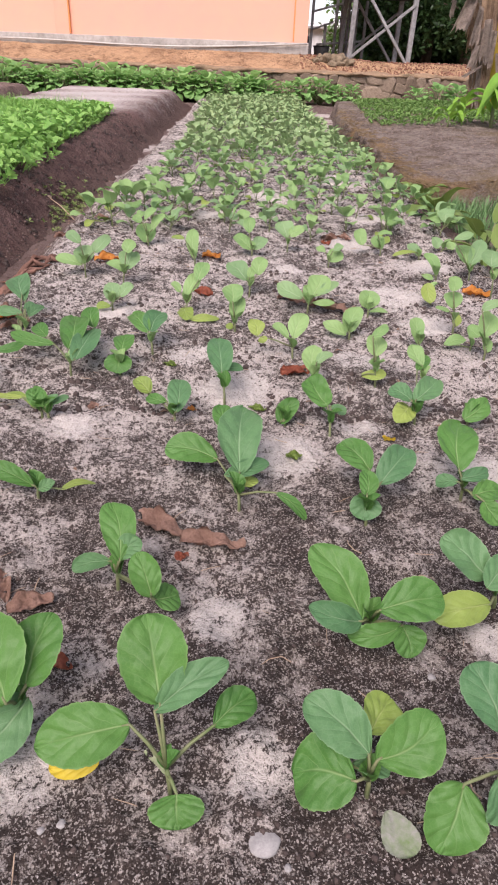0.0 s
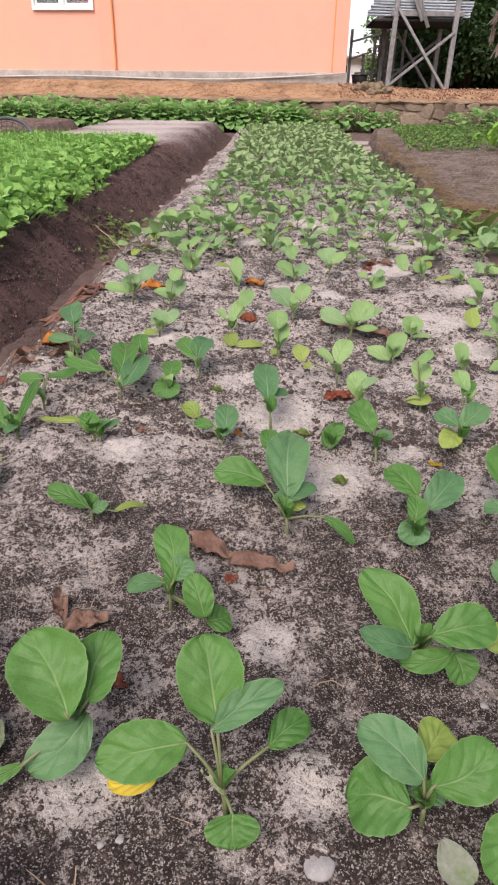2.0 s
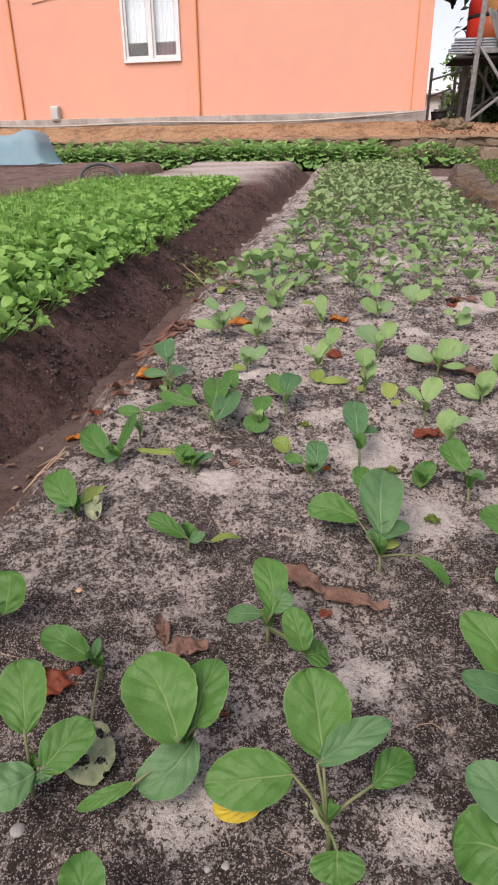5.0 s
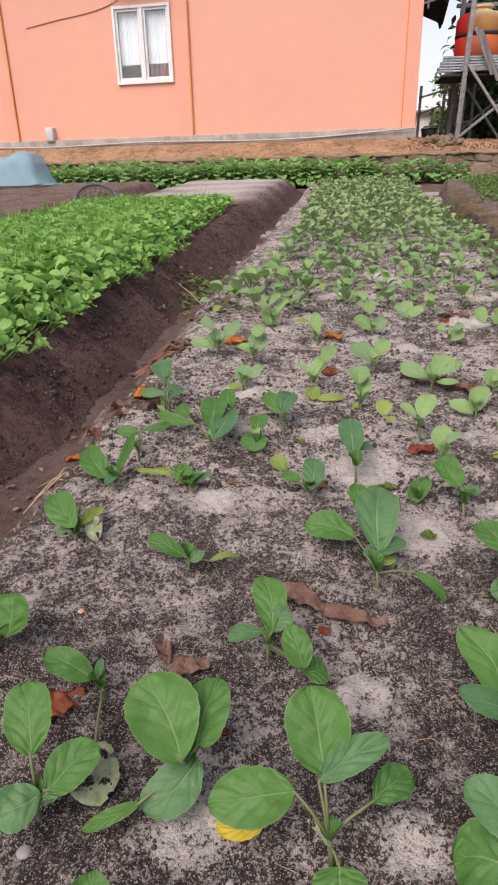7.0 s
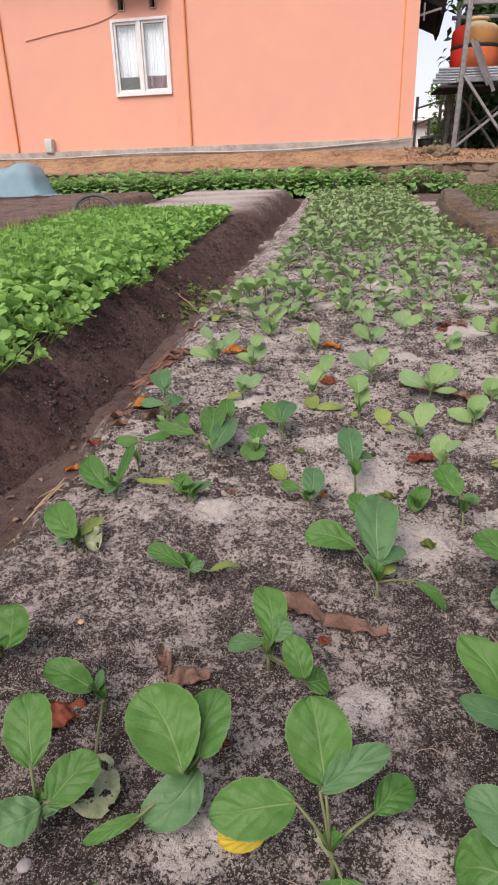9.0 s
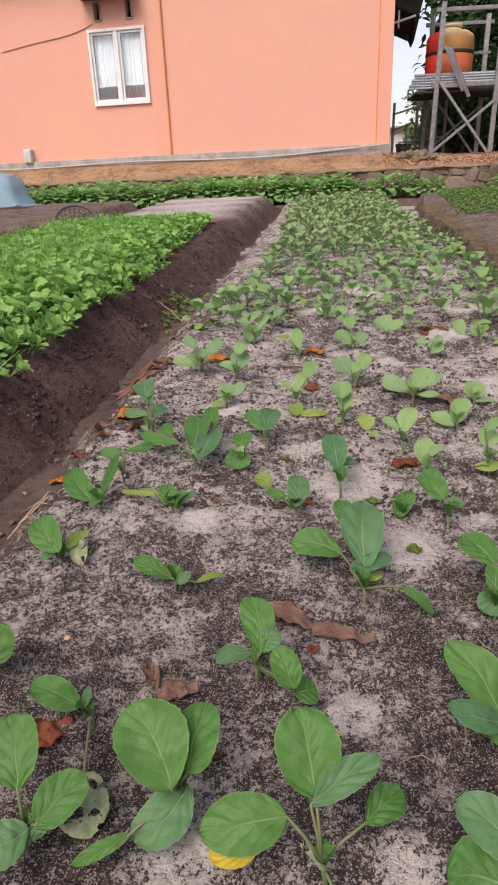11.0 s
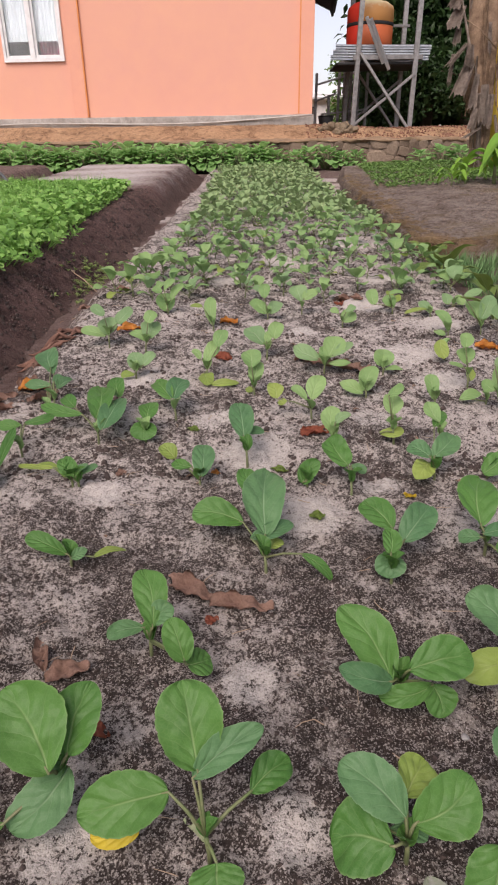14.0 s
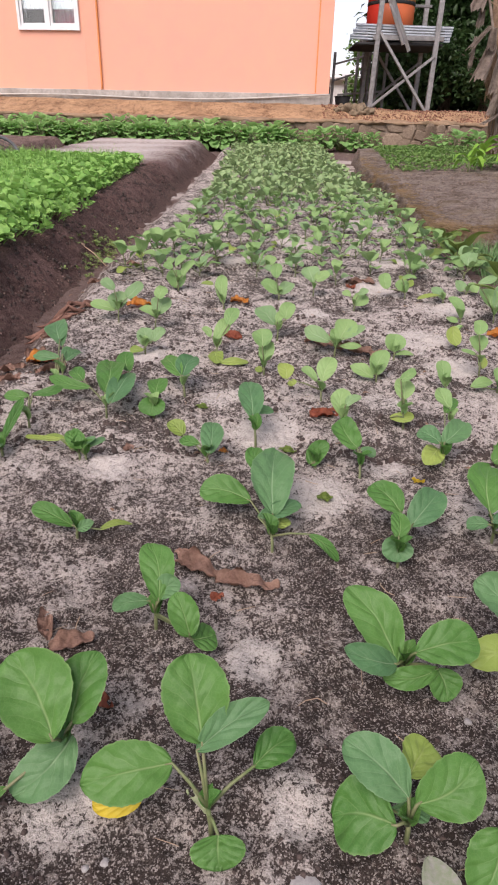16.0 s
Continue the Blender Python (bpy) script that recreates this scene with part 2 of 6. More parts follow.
M_BED = soil("sandy_bed_soil", (0.360, 0.320, 0.290), (0.258, 0.218, 0.190), (0.018, 0.0125, 0.0105), 0.57, 0.70, spots=SAND, damp_dark=DAMP_DARK, wild=0.45, rim=(-0.76, -0.64, (0.118, 0.082, 0.069)))
M_DARK = soil("dark_peat_soil", (0.125, 0.076, 0.066), (0.092, 0.054, 0.046), (0.034, 0.019, 0.016), 0.48, 0.0, 0.8, tints=tuple((x, y, 0.62, (0.44, 0.40, 0.37)) for x, y in ((-1.62, 7.6), (-1.55, 8.5), (-1.5, 9.5), (-1.45, 10.5), (-2.1, 9.2), (-2.2, 10.3), (-2.2, 8.0))), relief=0.013, rim=(-0.79, -0.90, (0.108, 0.072, 0.061)))
M_FARBED = soil("dry_brown_soil", (0.19, 0.137, 0.118), (0.125, 0.083, 0.070), (0.050, 0.032, 0.026), 0.38, 0.0, 0.5, relief=0.02)
# near-black spots on front face and left bank: dark soil plus painted undercut shade
M_GREY = soil("grey_mound_soil", (0.185, 0.152, 0.130), (0.118, 0.092, 0.074), (0.040, 0.028, 0.021), 0.46, 0.0, 0.8, relief=0.012, moss=(0.12, 0.088, 0.042), tints=tuple((x, y, r, (0.19, 0.115, 0.05)) for x, y, r in ((1.16, 4.25, 0.16), (1.22, 4.05, 0.16), (1.38, 4.05, 0.10), (1.12, 4.9, 0.12), (1.14, 5.6, 0.12), (1.12, 6.6, 0.12)) ) + tuple((1.05 + 0.2 * i, 3.97, 0.09, (0.030, 0.020, 0.014)) for i in range(9)) + tuple((1.035, 4.1 + 0.3 * i, 0.11, (0.030, 0.021, 0.014)) for i in range(9)))
M_PATH = soil("furrow_soil", (0.128, 0.091, 0.079), (0.088, 0.060, 0.052), (0.050, 0.030, 0.025), 0.34, 0.6, 0.85, spots=((1.20, 8.6, 0.31), (1.26, 9.3, 0.31), (1.30, 10.0, 0.31), (1.33, 10.8, 0.32), (-0.77, 4.6, 0.15), (-0.75, 5.4, 0.20), (-0.72, 6.3, 0.27), (-0.70, 7.2, 0.28), (-0.68, 8.0, 0.28), (-0.66, 8.8, 0.28)), relief=0.010, pepper=0.6, sink=0.085)
M_CLAY = soil("orange_clay", (0.36, 0.228, 0.132), (0.25, 0.148, 0.082), (0.10, 0.056, 0.032), 0.40, 0.0, 0.22, relief=0.025)
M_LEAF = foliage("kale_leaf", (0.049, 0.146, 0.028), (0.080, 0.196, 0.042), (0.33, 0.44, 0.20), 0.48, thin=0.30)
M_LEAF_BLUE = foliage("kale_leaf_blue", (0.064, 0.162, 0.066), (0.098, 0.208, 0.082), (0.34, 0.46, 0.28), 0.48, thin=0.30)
# kale leaf again, paled for plants further off: haze put into the colour
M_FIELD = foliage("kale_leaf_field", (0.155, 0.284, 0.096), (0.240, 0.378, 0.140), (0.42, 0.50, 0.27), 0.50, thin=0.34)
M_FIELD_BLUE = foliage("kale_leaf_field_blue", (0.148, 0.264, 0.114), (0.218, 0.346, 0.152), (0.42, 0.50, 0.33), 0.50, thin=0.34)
M_LEAF_PALE = foliage("kale_leaf_pale", (0.165, 0.245, 0.05), (0.25, 0.325, 0.075), (0.40, 0.45, 0.20))
M_LEAF_YELLOW = foliage("kale_leaf_yellow", (0.50, 0.36, 0.020), (0.56, 0.44, 0.05), (0.60, 0.52, 0.16))
M_STEM = simple("kale_stem", (0.085, 0.125, 0.042), (0.17, 0.165, 0.09), 40, 0.6, 0.1)
M_SEED = foliage("seedling_leaf", (0.140, 0.325, 0.062), (0.262, 0.455, 0.116), (0.4, 0.55, 0.16), per_island=True, veins=False, thin=0.35)
# far stand, its leaf colour paled for haze as well
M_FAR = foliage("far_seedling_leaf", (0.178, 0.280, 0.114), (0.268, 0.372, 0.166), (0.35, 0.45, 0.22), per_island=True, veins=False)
M_VEG = foliage("leafy_greens", (0.165, 0.340, 0.100), (0.275, 0.475, 0.165), (0.36, 0.50, 0.18), 0.55, thin=0.45)
M_BROWN = simple("dead_leaf_brown", (0.20, 0.110, 0.080), (0.38, 0.24, 0.18), 45, 0.85, 0.8)
M_ORANGE = simple("dead_leaf_orange", (0.50, 0.17, 0.03), (0.62, 0.30, 0.06), 25, 0.6, 0.3)
M_RED = simple("dead_leaf_red", (0.22, 0.055, 0.03), (0.33, 0.10, 0.05), 25, 0.6, 0.3)
M_PLASTER = simple("salmon_wall_paint", (0.650, 0.325, 0.246), (0.690, 0.355, 0.242), 0.38, 0.75, 0.05, 0.003)
M_PILLAR = simple("salmon_pillar_paint", (0.65, 0.315, 0.228), (0.69, 0.340, 0.232), 1.5, 0.75, 0.05, 0.003)
M_CEMENT = simple("grey_cement", (0.22, 0.20, 0.175), (0.42, 0.385, 0.345), 4, 0.9, 0.3)
M_STONE = simple("rubble_stone", (0.145, 0.106, 0.076), (0.30, 0.230, 0.165), 9, 0.9, 0.5, 0.01, rnd=0.6)
M_WHITE = simple("white_window_paint", (0.58, 0.575, 0.565), (0.76, 0.755, 0.745), 5, 0.5, 0.1)
M_STEEL = simple("galvanised_steel", (0.44, 0.48, 0.53), (0.68, 0.73, 0.79), 12, 0.35, 0.1, metal=0.45)
M_WOODGREY = simple("weathered_timber", (0.16, 0.16, 0.158), (0.32, 0.315, 0.31), 14, 0.85, 0.4, rnd=0.4)
M_BLACK = simple("matt_black", (0.012, 0.012, 0.012), (0.03, 0.03, 0.03), 5, 0.7, 0.2)
M_TREE = foliage("tree_leaf", (0.011, 0.031, 0.009), (0.044, 0.092, 0.027), (0.2, 0.3, 0.1), per_island=True, veins=False)
M_BARK = simple("bark", (0.07, 0.055, 0.04), (0.14, 0.11, 0.08), 15, 0.9, 0.6)
M_DRY = simple("dry_banana_leaf", (0.14, 0.108, 0.088), (0.35, 0.285, 0.235), 18, 0.85, 0.5, rnd=0.4)
M_BANANA = simple("banana_stem", (0.15, 0.094, 0.060), (0.36, 0.245, 0.160), 11, 0.85, 0.8, 0.02)
M_BANANA_Y = simple("yellow_banana_stalk", (0.42, 0.30, 0.03), (0.52, 0.38, 0.06), 9, 0.6, 0.2)
M_STRAP = foliage("broad_green_leaf", (0.13, 0.29, 0.035), (0.20, 0.38, 0.05), (0.35, 0.48, 0.15), thin=0.35)


# ---------------------------------------------------------------- mesh kit
def part(name, bm, material, parent=None, label="", smooth=True):
    me = bpy.data.meshes.new(name)
    bm.to_mesh(me)
    bm.free()
    me.materials.append(material)
    if smooth:
        me.shade_smooth()
    ob = new(name, me)
    if parent:
        ob.parent = parent
    if label:
        ob["label"] = label
    return ob


def thing(name, m=None, **tags):
    ob = new(name)
    ob.matrix_basis = m or Matrix()
    return tagged(ob, **tags)


def box_bm(size, centre=(0, 0, 0), bevel=0.0, rot=None):
    bm = bmesh.new()
    bmesh.ops.create_cube(bm, size=1.0)
    bmesh.ops.scale(bm, vec=size, verts=bm.verts)
    if bevel:
        bmesh.ops.bevel(bm, geom=bm.edges[:], offset=bevel, segments=2, affect="EDGES", profile=0.6)
    if rot:
        bmesh.ops.transform(bm, matrix=rot.to_4x4() if hasattr(rot, "to_4x4") else rot, verts=bm.verts)
    bmesh.ops.translate(bm, vec=centre, verts=bm.verts)
    return bm


def tube_bm(points, radii, sides=8, bm=None, cap=True):
    """A tube along points with a radius at each."""
    bm = bm or bmesh.new()
    pts = [Vector(p) for p in points]
    rings = []
    for i, p in enumerate(pts):
        d = (pts[min(i + 1, len(pts) - 1)] - pts[max(i - 1, 0)]).normalized()
        a = d.orthogonal() if not rings else (rings[-1][1] - rings[-1][1].project(d))
        a.normalize()
        b = d.cross(a)
        r = radii[i] if isinstance(radii, (list, tuple)) else radii
        ring = [bm.verts.new(p + (a * math.cos(2 * math.pi * k / sides) + b * math.sin(2 * math.pi * k / sides)) * r) for k in range(sides)]
        rings.append((ring, a))
    for (r0, _), (r1, _) in zip(rings, rings[1:]):
        for k in range(sides):
            bm.faces.new((r0[k], r0[(k + 1) % sides], r1[(k + 1) % sides], r1[k]))
    if cap:
        bm.faces.new(rings[0][0][::-1])
        bm.faces.new(rings[-1][0])
    return bm


def beam_bm(a, b, w, h, bevel=0.004):
    """A squared bar from a to b."""
    a, b = Vector(a), Vector(b)
    bm = box_bm((w, h, (b - a).length), (0, 0, 0), bevel)
    q = (b - a).to_track_quat("Z", "Y")
    bmesh.ops.transform(bm, matrix=Matrix.Translation((a + b) / 2) @ q.to_matrix().to_4x4(), verts=bm.verts)
    return bm


def blade_bm(base, tip, width, up=(0, 0, 1), sag=0.15, fold=0.25, wave=0.06, nu=9, nv=6, shape=0.85, jag=0.0, rng=RNG, bm=None):
    """A leaf blade from base to tip: ovate outline, folded on the midrib, wavy edge. sag bends it away from up."""
    bm = bm or bmesh.new()
    uvl = bm.loops.layers.uv.verify()
    base, tip, up = Vector(base), Vector(tip), Vector(up)
    d = tip - base
    ln = d.length
    fwd = d.normalized()
    side = fwd.cross(up)
    side = side.normalized() if side.length > 1e-4 else fwd.orthogonal().normalized()
    nrm = side.cross(fwd).normalized()
    ph = rng.uniform(0, 6.28)
    grid = []
    for i in range(nu + 1):
        u = i / nu
        c = base + d * u + nrm * (math.sin(math.pi * u) * sag * ln)
        half = width * 0.5 * max(math.sin(math.pi * min(1, u ** shape * 0.985 + 0.012)), 0.0) ** 0.46
        row = []
        for j in range(nv + 1):
            v = 2 * j / nv - 1
            e = abs(v)
            h = half * (1 + (jag * rng.uniform(-1, 1) if e > 0.99 else 0))
            off = nrm * (fold * half * e * e + wave * width * e * e * math.sin(ph + 7.0 * u + 1.8 * v) + 0.05 * width * noise.noise(Vector((u * 6 + ph, v * 2.8, ph))))
            row.append((bm.verts.new(c + side * (v * h) + off), (0.5 + v * 0.5, u)))
        grid.append(row)
    for i in range(nu):
        for j in range(nv):
            q = (grid[i][j], grid[i][j + 1], grid[i + 1][j + 1], grid[i + 1][j])
            f = bm.faces.new([v for v, _ in q])
            for loop, (_, uv) in zip(f.loops, q):
                loop[uvl].uv = uv
    return bm


def kale_leaf_bm(base, tip, width, up, rng, nu=18, nv=8, sag=0.07, fold=0.2, wave=0.06, taper=0.8, blunt=0.46, droop=0.0):
    """A kale blade: narrow at the stalk, broad and blunt at the tip, shallow scallops along the margin, quilted between side veins."""
    bm = bmesh.new()
    uvl = bm.loops.layers.uv.verify()
    base, tip, up = Vector(base), Vector(tip), Vector(up)
    d = tip - base
    ln = d.length
    fwd = d.normalized()
    side = fwd.cross(up)
    side = side.normalized() if side.length > 1e-4 else fwd.orthogonal().normalized()
    nrm = side.cross(fwd).normalized()
    teeth = 0.022 if nu > 30 else 0.0
    ph, lobes, bend = rng.uniform(0, 6.28), rng.uniform(5.5, 7.5), rng.uniform(-0.10, 0.10)
    peak = taper / (taper + blunt)
    top = peak ** taper * (1 - peak) ** blunt
    grid = []
    for i in range(nu + 1):
        u = i / nu
        q = 0.012 + 0.985 * u
        half = width * 0.5 * q ** taper * (1 - q) ** blunt / top
        c = base + d * u + nrm * (math.sin(math.pi * u) * sag * ln - droop * ln * u ** 3) + side * (bend * ln * math.sin(math.pi * u))
        row = []
        for j in range(nv + 1):
            v = 2 * j / nv - 1
            e = abs(v)
            lob = teeth * (abs(math.sin(math.pi * 2.3 * lobes * u + ph)) - 0.5) + 0.035 * (abs(math.sin(math.pi * lobes * u + (0.6 if v > 0 else 0))) - 0.6) + 0.03 * noise.noise(Vector((u * 3 + ph, v, ph)))
            h = half * (1 + lob * e ** 3)
            vein = (u - e * (0.62 - 0.22 * e)) * 4.2
            off = fold * half * (e ** 1.7) + wave * width * e * e * math.sin(ph + 6.5 * u + 1.9 * v)
            off += 0.05 * width * noise.noise(Vector((u * 5 + ph, v * 2.4, ph)))
            off -= 0.009 * width * math.cos(2 * math.pi * (vein - 0.5)) * min(1.0, 3 * e) * (1 - 0.5 * e)
            row.append((bm.verts.new(c + side * (v * h) + nrm * off), (0.5 + v * 0.5, u)))
        grid.append(row)
    for i in range(nu):
        for j in range(nv):
            q = (grid[i][j], grid[i][j + 1], grid[i + 1][j + 1], grid[i + 1][j])
            f = bm.faces.new([v for v, _ in q])
            for loop, (_, uv) in zip(f.loops, q):
                loop[uvl].uv = uv
    return bm


def grid_mesh(name, xs, ys, zf, material, warp=0.0, **tags):
    """A height sheet over the lines xs and ys."""
    X, Y = np.meshgrid(np.array(xs), np.array(ys))
    Z = zf(X, Y)
    if warp:
        nz = Z + 0.013 * X
        X = X + warp * fbm(Y, nz * 1.3, 9.0, 3, 61) + 0.3 * warp * fbm(Y, nz * 1.3, 34.0, 3, 62)
        Y = Y + warp * fbm(X, nz * 1.3, 8.0, 3, 63)
    co = np.stack([X.ravel(), Y.ravel(), Z.ravel()], 1)
    nx, ny = len(xs), len(ys)
    i = (np.arange(ny - 1)[:, None] * nx + np.arange(nx - 1)[None, :]).ravel()
    faces = np.stack([i, i + 1, i + nx + 1, i + nx], 1)
    ob = array_mesh(name, co, faces, material)
    return tagged(ob, **tags)


def array_mesh(name, co, faces, material, uv=None):
    me = bpy.data.meshes.new(name)
    k = faces.shape[1]
    me.vertices.add(len(co))
    me.vertices.foreach_set("co", co.astype(np.float32).ravel())
    me.loops.add(faces.size)
    me.loops.foreach_set("vertex_index", faces.astype(np.int32).ravel())
    me.polygons.add(len(faces))
    me.polygons.foreach_set("loop_start", np.arange(0, faces.size, k, dtype=np.int32))
    me.update(calc_edges=True)
    me.materials.append(material)
    me.shade_smooth()
    return new(name, me)


def template(bm):
    """Vertices and quads of a bmesh whose faces are all quads."""
    bm.verts.index_update()
    co = np.array([v.co[:] for v in bm.verts])
    fs = np.array([[v.index for v in f.verts] for f in bm.faces if len(f.verts) == 4])
    bm.free()
    return co, fs


def scatter(name, templates, places, material, **tags):
    """One mesh of many copies. places: rows of template number, x, y, z, turn, tilt x, tilt y, size."""
    cos, fcs, n = [], [], 0
    for k, x, y, z, a, tx, ty, s in places:
        co, fs = templates[k]
        m = np.array((Euler((tx, ty, 0)).to_matrix() @ Matrix.Rotation(a, 3, "Z")))
        cos.append(co @ m.T * s + (x, y, z))
        fcs.append(fs + n)
        n += len(co)
    ob = array_mesh(name, np.concatenate(cos), np.concatenate(fcs), material)
    return tagged(ob, kind="stuff", **tags)


def fbm(X, Y, scale, octaves=4, seed=0, gain=0.5):
    """Smooth value noise on arrays, about -1..1."""
    out, amp, tot = 0.0, 1.0, 0.0
    for o in range(octaves):
        x, y = X * scale + 17.3 * o + seed, Y * scale - 9.1 * o + 2 * seed
        xi, yi = np.floor(x), np.floor(y)
        fx, fy = x - xi, y - yi
        fx, fy = fx * fx * (3 - 2 * fx), fy * fy * (3 - 2 * fy)

        def h(a, b):
            v = np.sin(a * 127.1 + b * 311.7 + seed * 1.7) * 43758.5453
            return 2 * (v - np.floor(v)) - 1
        out = out + amp * ((h(xi, yi) * (1 - fx) + h(xi + 1, yi) * fx) * (1 - fy) + (h(xi, yi + 1) * (1 - fx) + h(xi + 1, yi + 1) * fx) * fy)
        tot += amp
        amp *= gain
        scale *= 2.03
    return out / tot


def step(a, b, v):
    t = np.clip((v - a) / (b - a), 0, 1)
    return t * t * (3 - 2 * t)


# ---------------------------------------------------------------- ground
def rise(y):
    """The plot climbs gently towards the house."""
    y = np.asarray(y, dtype=float)
    return 0.02 * np.clip(y, -5, 13.6) + 0.0018 * np.clip(y - 6, 0, 7.6) ** 2


def ground_z(X, Y):
    return rise(Y) - 0.085 + 0.010 * fbm(X, Y, 3.0, 4, 1) + 0.014 * fbm(X, Y, 11.0, 4, 71)


def bed_z(X, Y):
    left, right = -0.66 - 0.010 * Y + 0.022 * np.clip(Y - 3, 0, 9), 0.95 + 0.012 * Y
    wob = 0.03 * fbm(X * 0, Y, 2.2, 3, 4) + 0.05 * fbm(X, Y, 9.0, 4, 72)
    crown = step(left - 0.13, left + 0.02, X + wob) * (1 - step(right - 0.09, right + 0.03, X + wob))
    clods = 0.012 * fbm(X, Y, 5.0, 3, 2) + 0.012 * fbm(X, Y, 26.0, 3, 3) + 0.0075 * np.clip(fbm(X, Y, 75.0, 2, 7) - 0.05, 0, 1) + 0.0035 * np.clip(fbm(X, Y, 150.0, 2, 17), 0, 1)
    return rise(Y) - 0.10 + 0.10 * crown + clods * (0.25 + 0.75 * crown)


def left_z(X, Y):
    edge = -0.85 - 0.006 * Y + 0.022 * np.clip(Y - 3, 0, 9) + 0.03 * fbm(X * 0, Y, 1.6, 3, 6)
    h = 1 - step(edge - 0.29, edge + 0.07, X)
    end = 1 - step(10.9, 11.5, Y + 0.15 * fbm(X, Y, 1.2, 2, 5))
    far = step(-2.75, -2.5, X)
    body = h * end * far
    bank = 4 * h * (1 - h)
    rough = 0.030 * fbm(X, Y, 4.0, 3, 8) + 0.006 * fbm(X, Y, 24.0, 3, 9) + bank * (0.022 * fbm(X, Y, 9.0, 3, 12) + 0.016 * np.abs(fbm(X, Y, 28.0, 3, 13)))
    return rise(Y) - 0.10 - 0.04 * step(edge + 0.02, edge + 0.10, X) * step(3.6, 4.6, Y) + body * (0.228 + 0.05 * step(6.0, 8.5, Y)) + rough * (1 - 0.5 * body)


def left_far_z(X, Y):
    edge = -3.05 + 0.05 * fbm(X * 0, Y, 1.1, 3, 16)
    body = (1 - step(edge - 0.25, edge, X)) * step(2.6, 3.0, Y) * (1 - step(11.1, 11.6, Y)) * step(-7.2, -6.9, X)
    return rise(Y) - 0.10 + body * 0.27 + 0.02 * fbm(X, Y, 5.0, 4, 18)


def right_z(X, Y):
    edge = 1.07 + 0.34 * step(7.0, 10.5, Y) - 0.02 + 0.035 * fbm(X * 0, Y, 1.5, 3, 26)
    front = 4.0 + 0.04 * (X - 1.05) + 0.10 * fbm(X, Y * 0, 2.0, 3, 27)
    body = step(edge - 0.02, edge + 0.035, X) * step(front - 0.02, front + 0.03, Y) * (1 - step(10.2, 10.7, Y))
    return rise(Y) - 0.10 + body * (0.115 + 0.035 * step(0.0, 0.9, X - edge) + 0.09 * step(4.2, 6.2, Y) + 0.05 * step(6.0, 9.0, Y)) + 0.026 * fbm(X, Y, 4.0, 4, 28) + 0.007 * fbm(X, Y, 22.0, 3, 29)


def span(a, b, d):
    return list(np.linspace(a, b, max(2, int(round((b - a) / d)) + 1)))


far_lines = [-400, -150, -60, -25, -12]
grid_mesh("ground", far_lines + span(-9, -1.0, 0.12)[:-1] + span(-1.0, -0.6, 0.02)[:-1] + span(-0.6, 9, 0.12) + [-v for v in far_lines[::-1]],
          far_lines + span(-6, 0.4, 0.12)[:-1] + span(0.4, 5.0, 0.03)[:-1] + span(5.0, 13.45, 0.08), ground_z, M_PATH,
          label="brown trampled earth between the garden beds", category="ground", kind="structure")
bed_lines = span(-1.6, 0.1, 0.05)[:-1] + span(0.1, 1.5, 0.004)[:-1] + span(1.5, 2.2, 0.0065)[:-1] + span(2.2, 4.2, 0.014)[:-1] + span(4.2, 12.9, 0.045)
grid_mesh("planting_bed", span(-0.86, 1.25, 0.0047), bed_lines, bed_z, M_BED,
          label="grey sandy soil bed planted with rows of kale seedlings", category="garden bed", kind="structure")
grid_mesh("raised_bed", span(-2.85, -1.22, 0.03)[:-1] + span(-1.22, -0.66, 0.008), span(-1.6, -0.2, 0.05)[:-1] + span(-0.2, 4.2, 0.010)[:-1] + span(4.2, 5.0, 0.016)[:-1] + span(5.0, 11.7, 0.03), left_z, M_DARK, 0.022,
          label="raised bed of dark moist peat with a steep bank", category="garden bed", kind="structure")
grid_mesh("raised_bed", span(-7.4, -3.0, 0.04), span(2.5, 11.7, 0.04), left_far_z, M_FARBED, 0.03,
          label="bare raised bed of dark brown soil", category="garden bed", kind="structure")
grid_mesh("raised_bed", span(1.02, 1.5, 0.008)[:-1] + span(1.5, 5.2, 0.025), span(2.2, 6.5, 0.018)[:-1] + span(6.5, 12.6, 0.035), right_z, M_GREY, 0.02,
          label="low mound bed of dry grey-brown crusted soil", category="garden bed", kind="structure")
kw = Mat("withered_leaf", 0.8, 0.2)                      # skeletonised: holes eaten through the blade
kw.base(kw.mix(kw.ramp(kw.noise(60, 4.0), 0.35, 0.65), (0.13, 0.165, 0.085), (0.27, 0.28, 0.18)))
kw.bump(kw.noise(120, 3.0), 0.4, 0.004)
kwt = kw.t.nodes.new("ShaderNodeBsdfTransparent")
kwm = kw.t.nodes.new("ShaderNodeMixShader")
kw.link(kw.ramp(kw.noise(75, 2.0, 0.5), 0.555, 0.58), kwm.inputs[0])
kw.link(kw.b.outputs[0], kwm.inputs[1]), kw.link(kwt.outputs[0], kwm.inputs[2])
kw.link(kwm.outputs[0], kw.t.nodes["Material Output"].inputs["Surface"])
M_WITHER = kw.m
M_DUSTY = simple("sand_dusted_leaf", (0.070, 0.12, 0.030), (0.18, 0.175, 0.155), 30, 0.8, 0.3)
M_GRASS = simple("bluish_grass", (0.07, 0.15, 0.05), (0.13, 0.24, 0.09), 12, 0.7, 0.1)
M_GRASS_DRY = simple("yellowing_grass", (0.14, 0.20, 0.05), (0.26, 0.28, 0.09), 12, 0.7, 0.1)
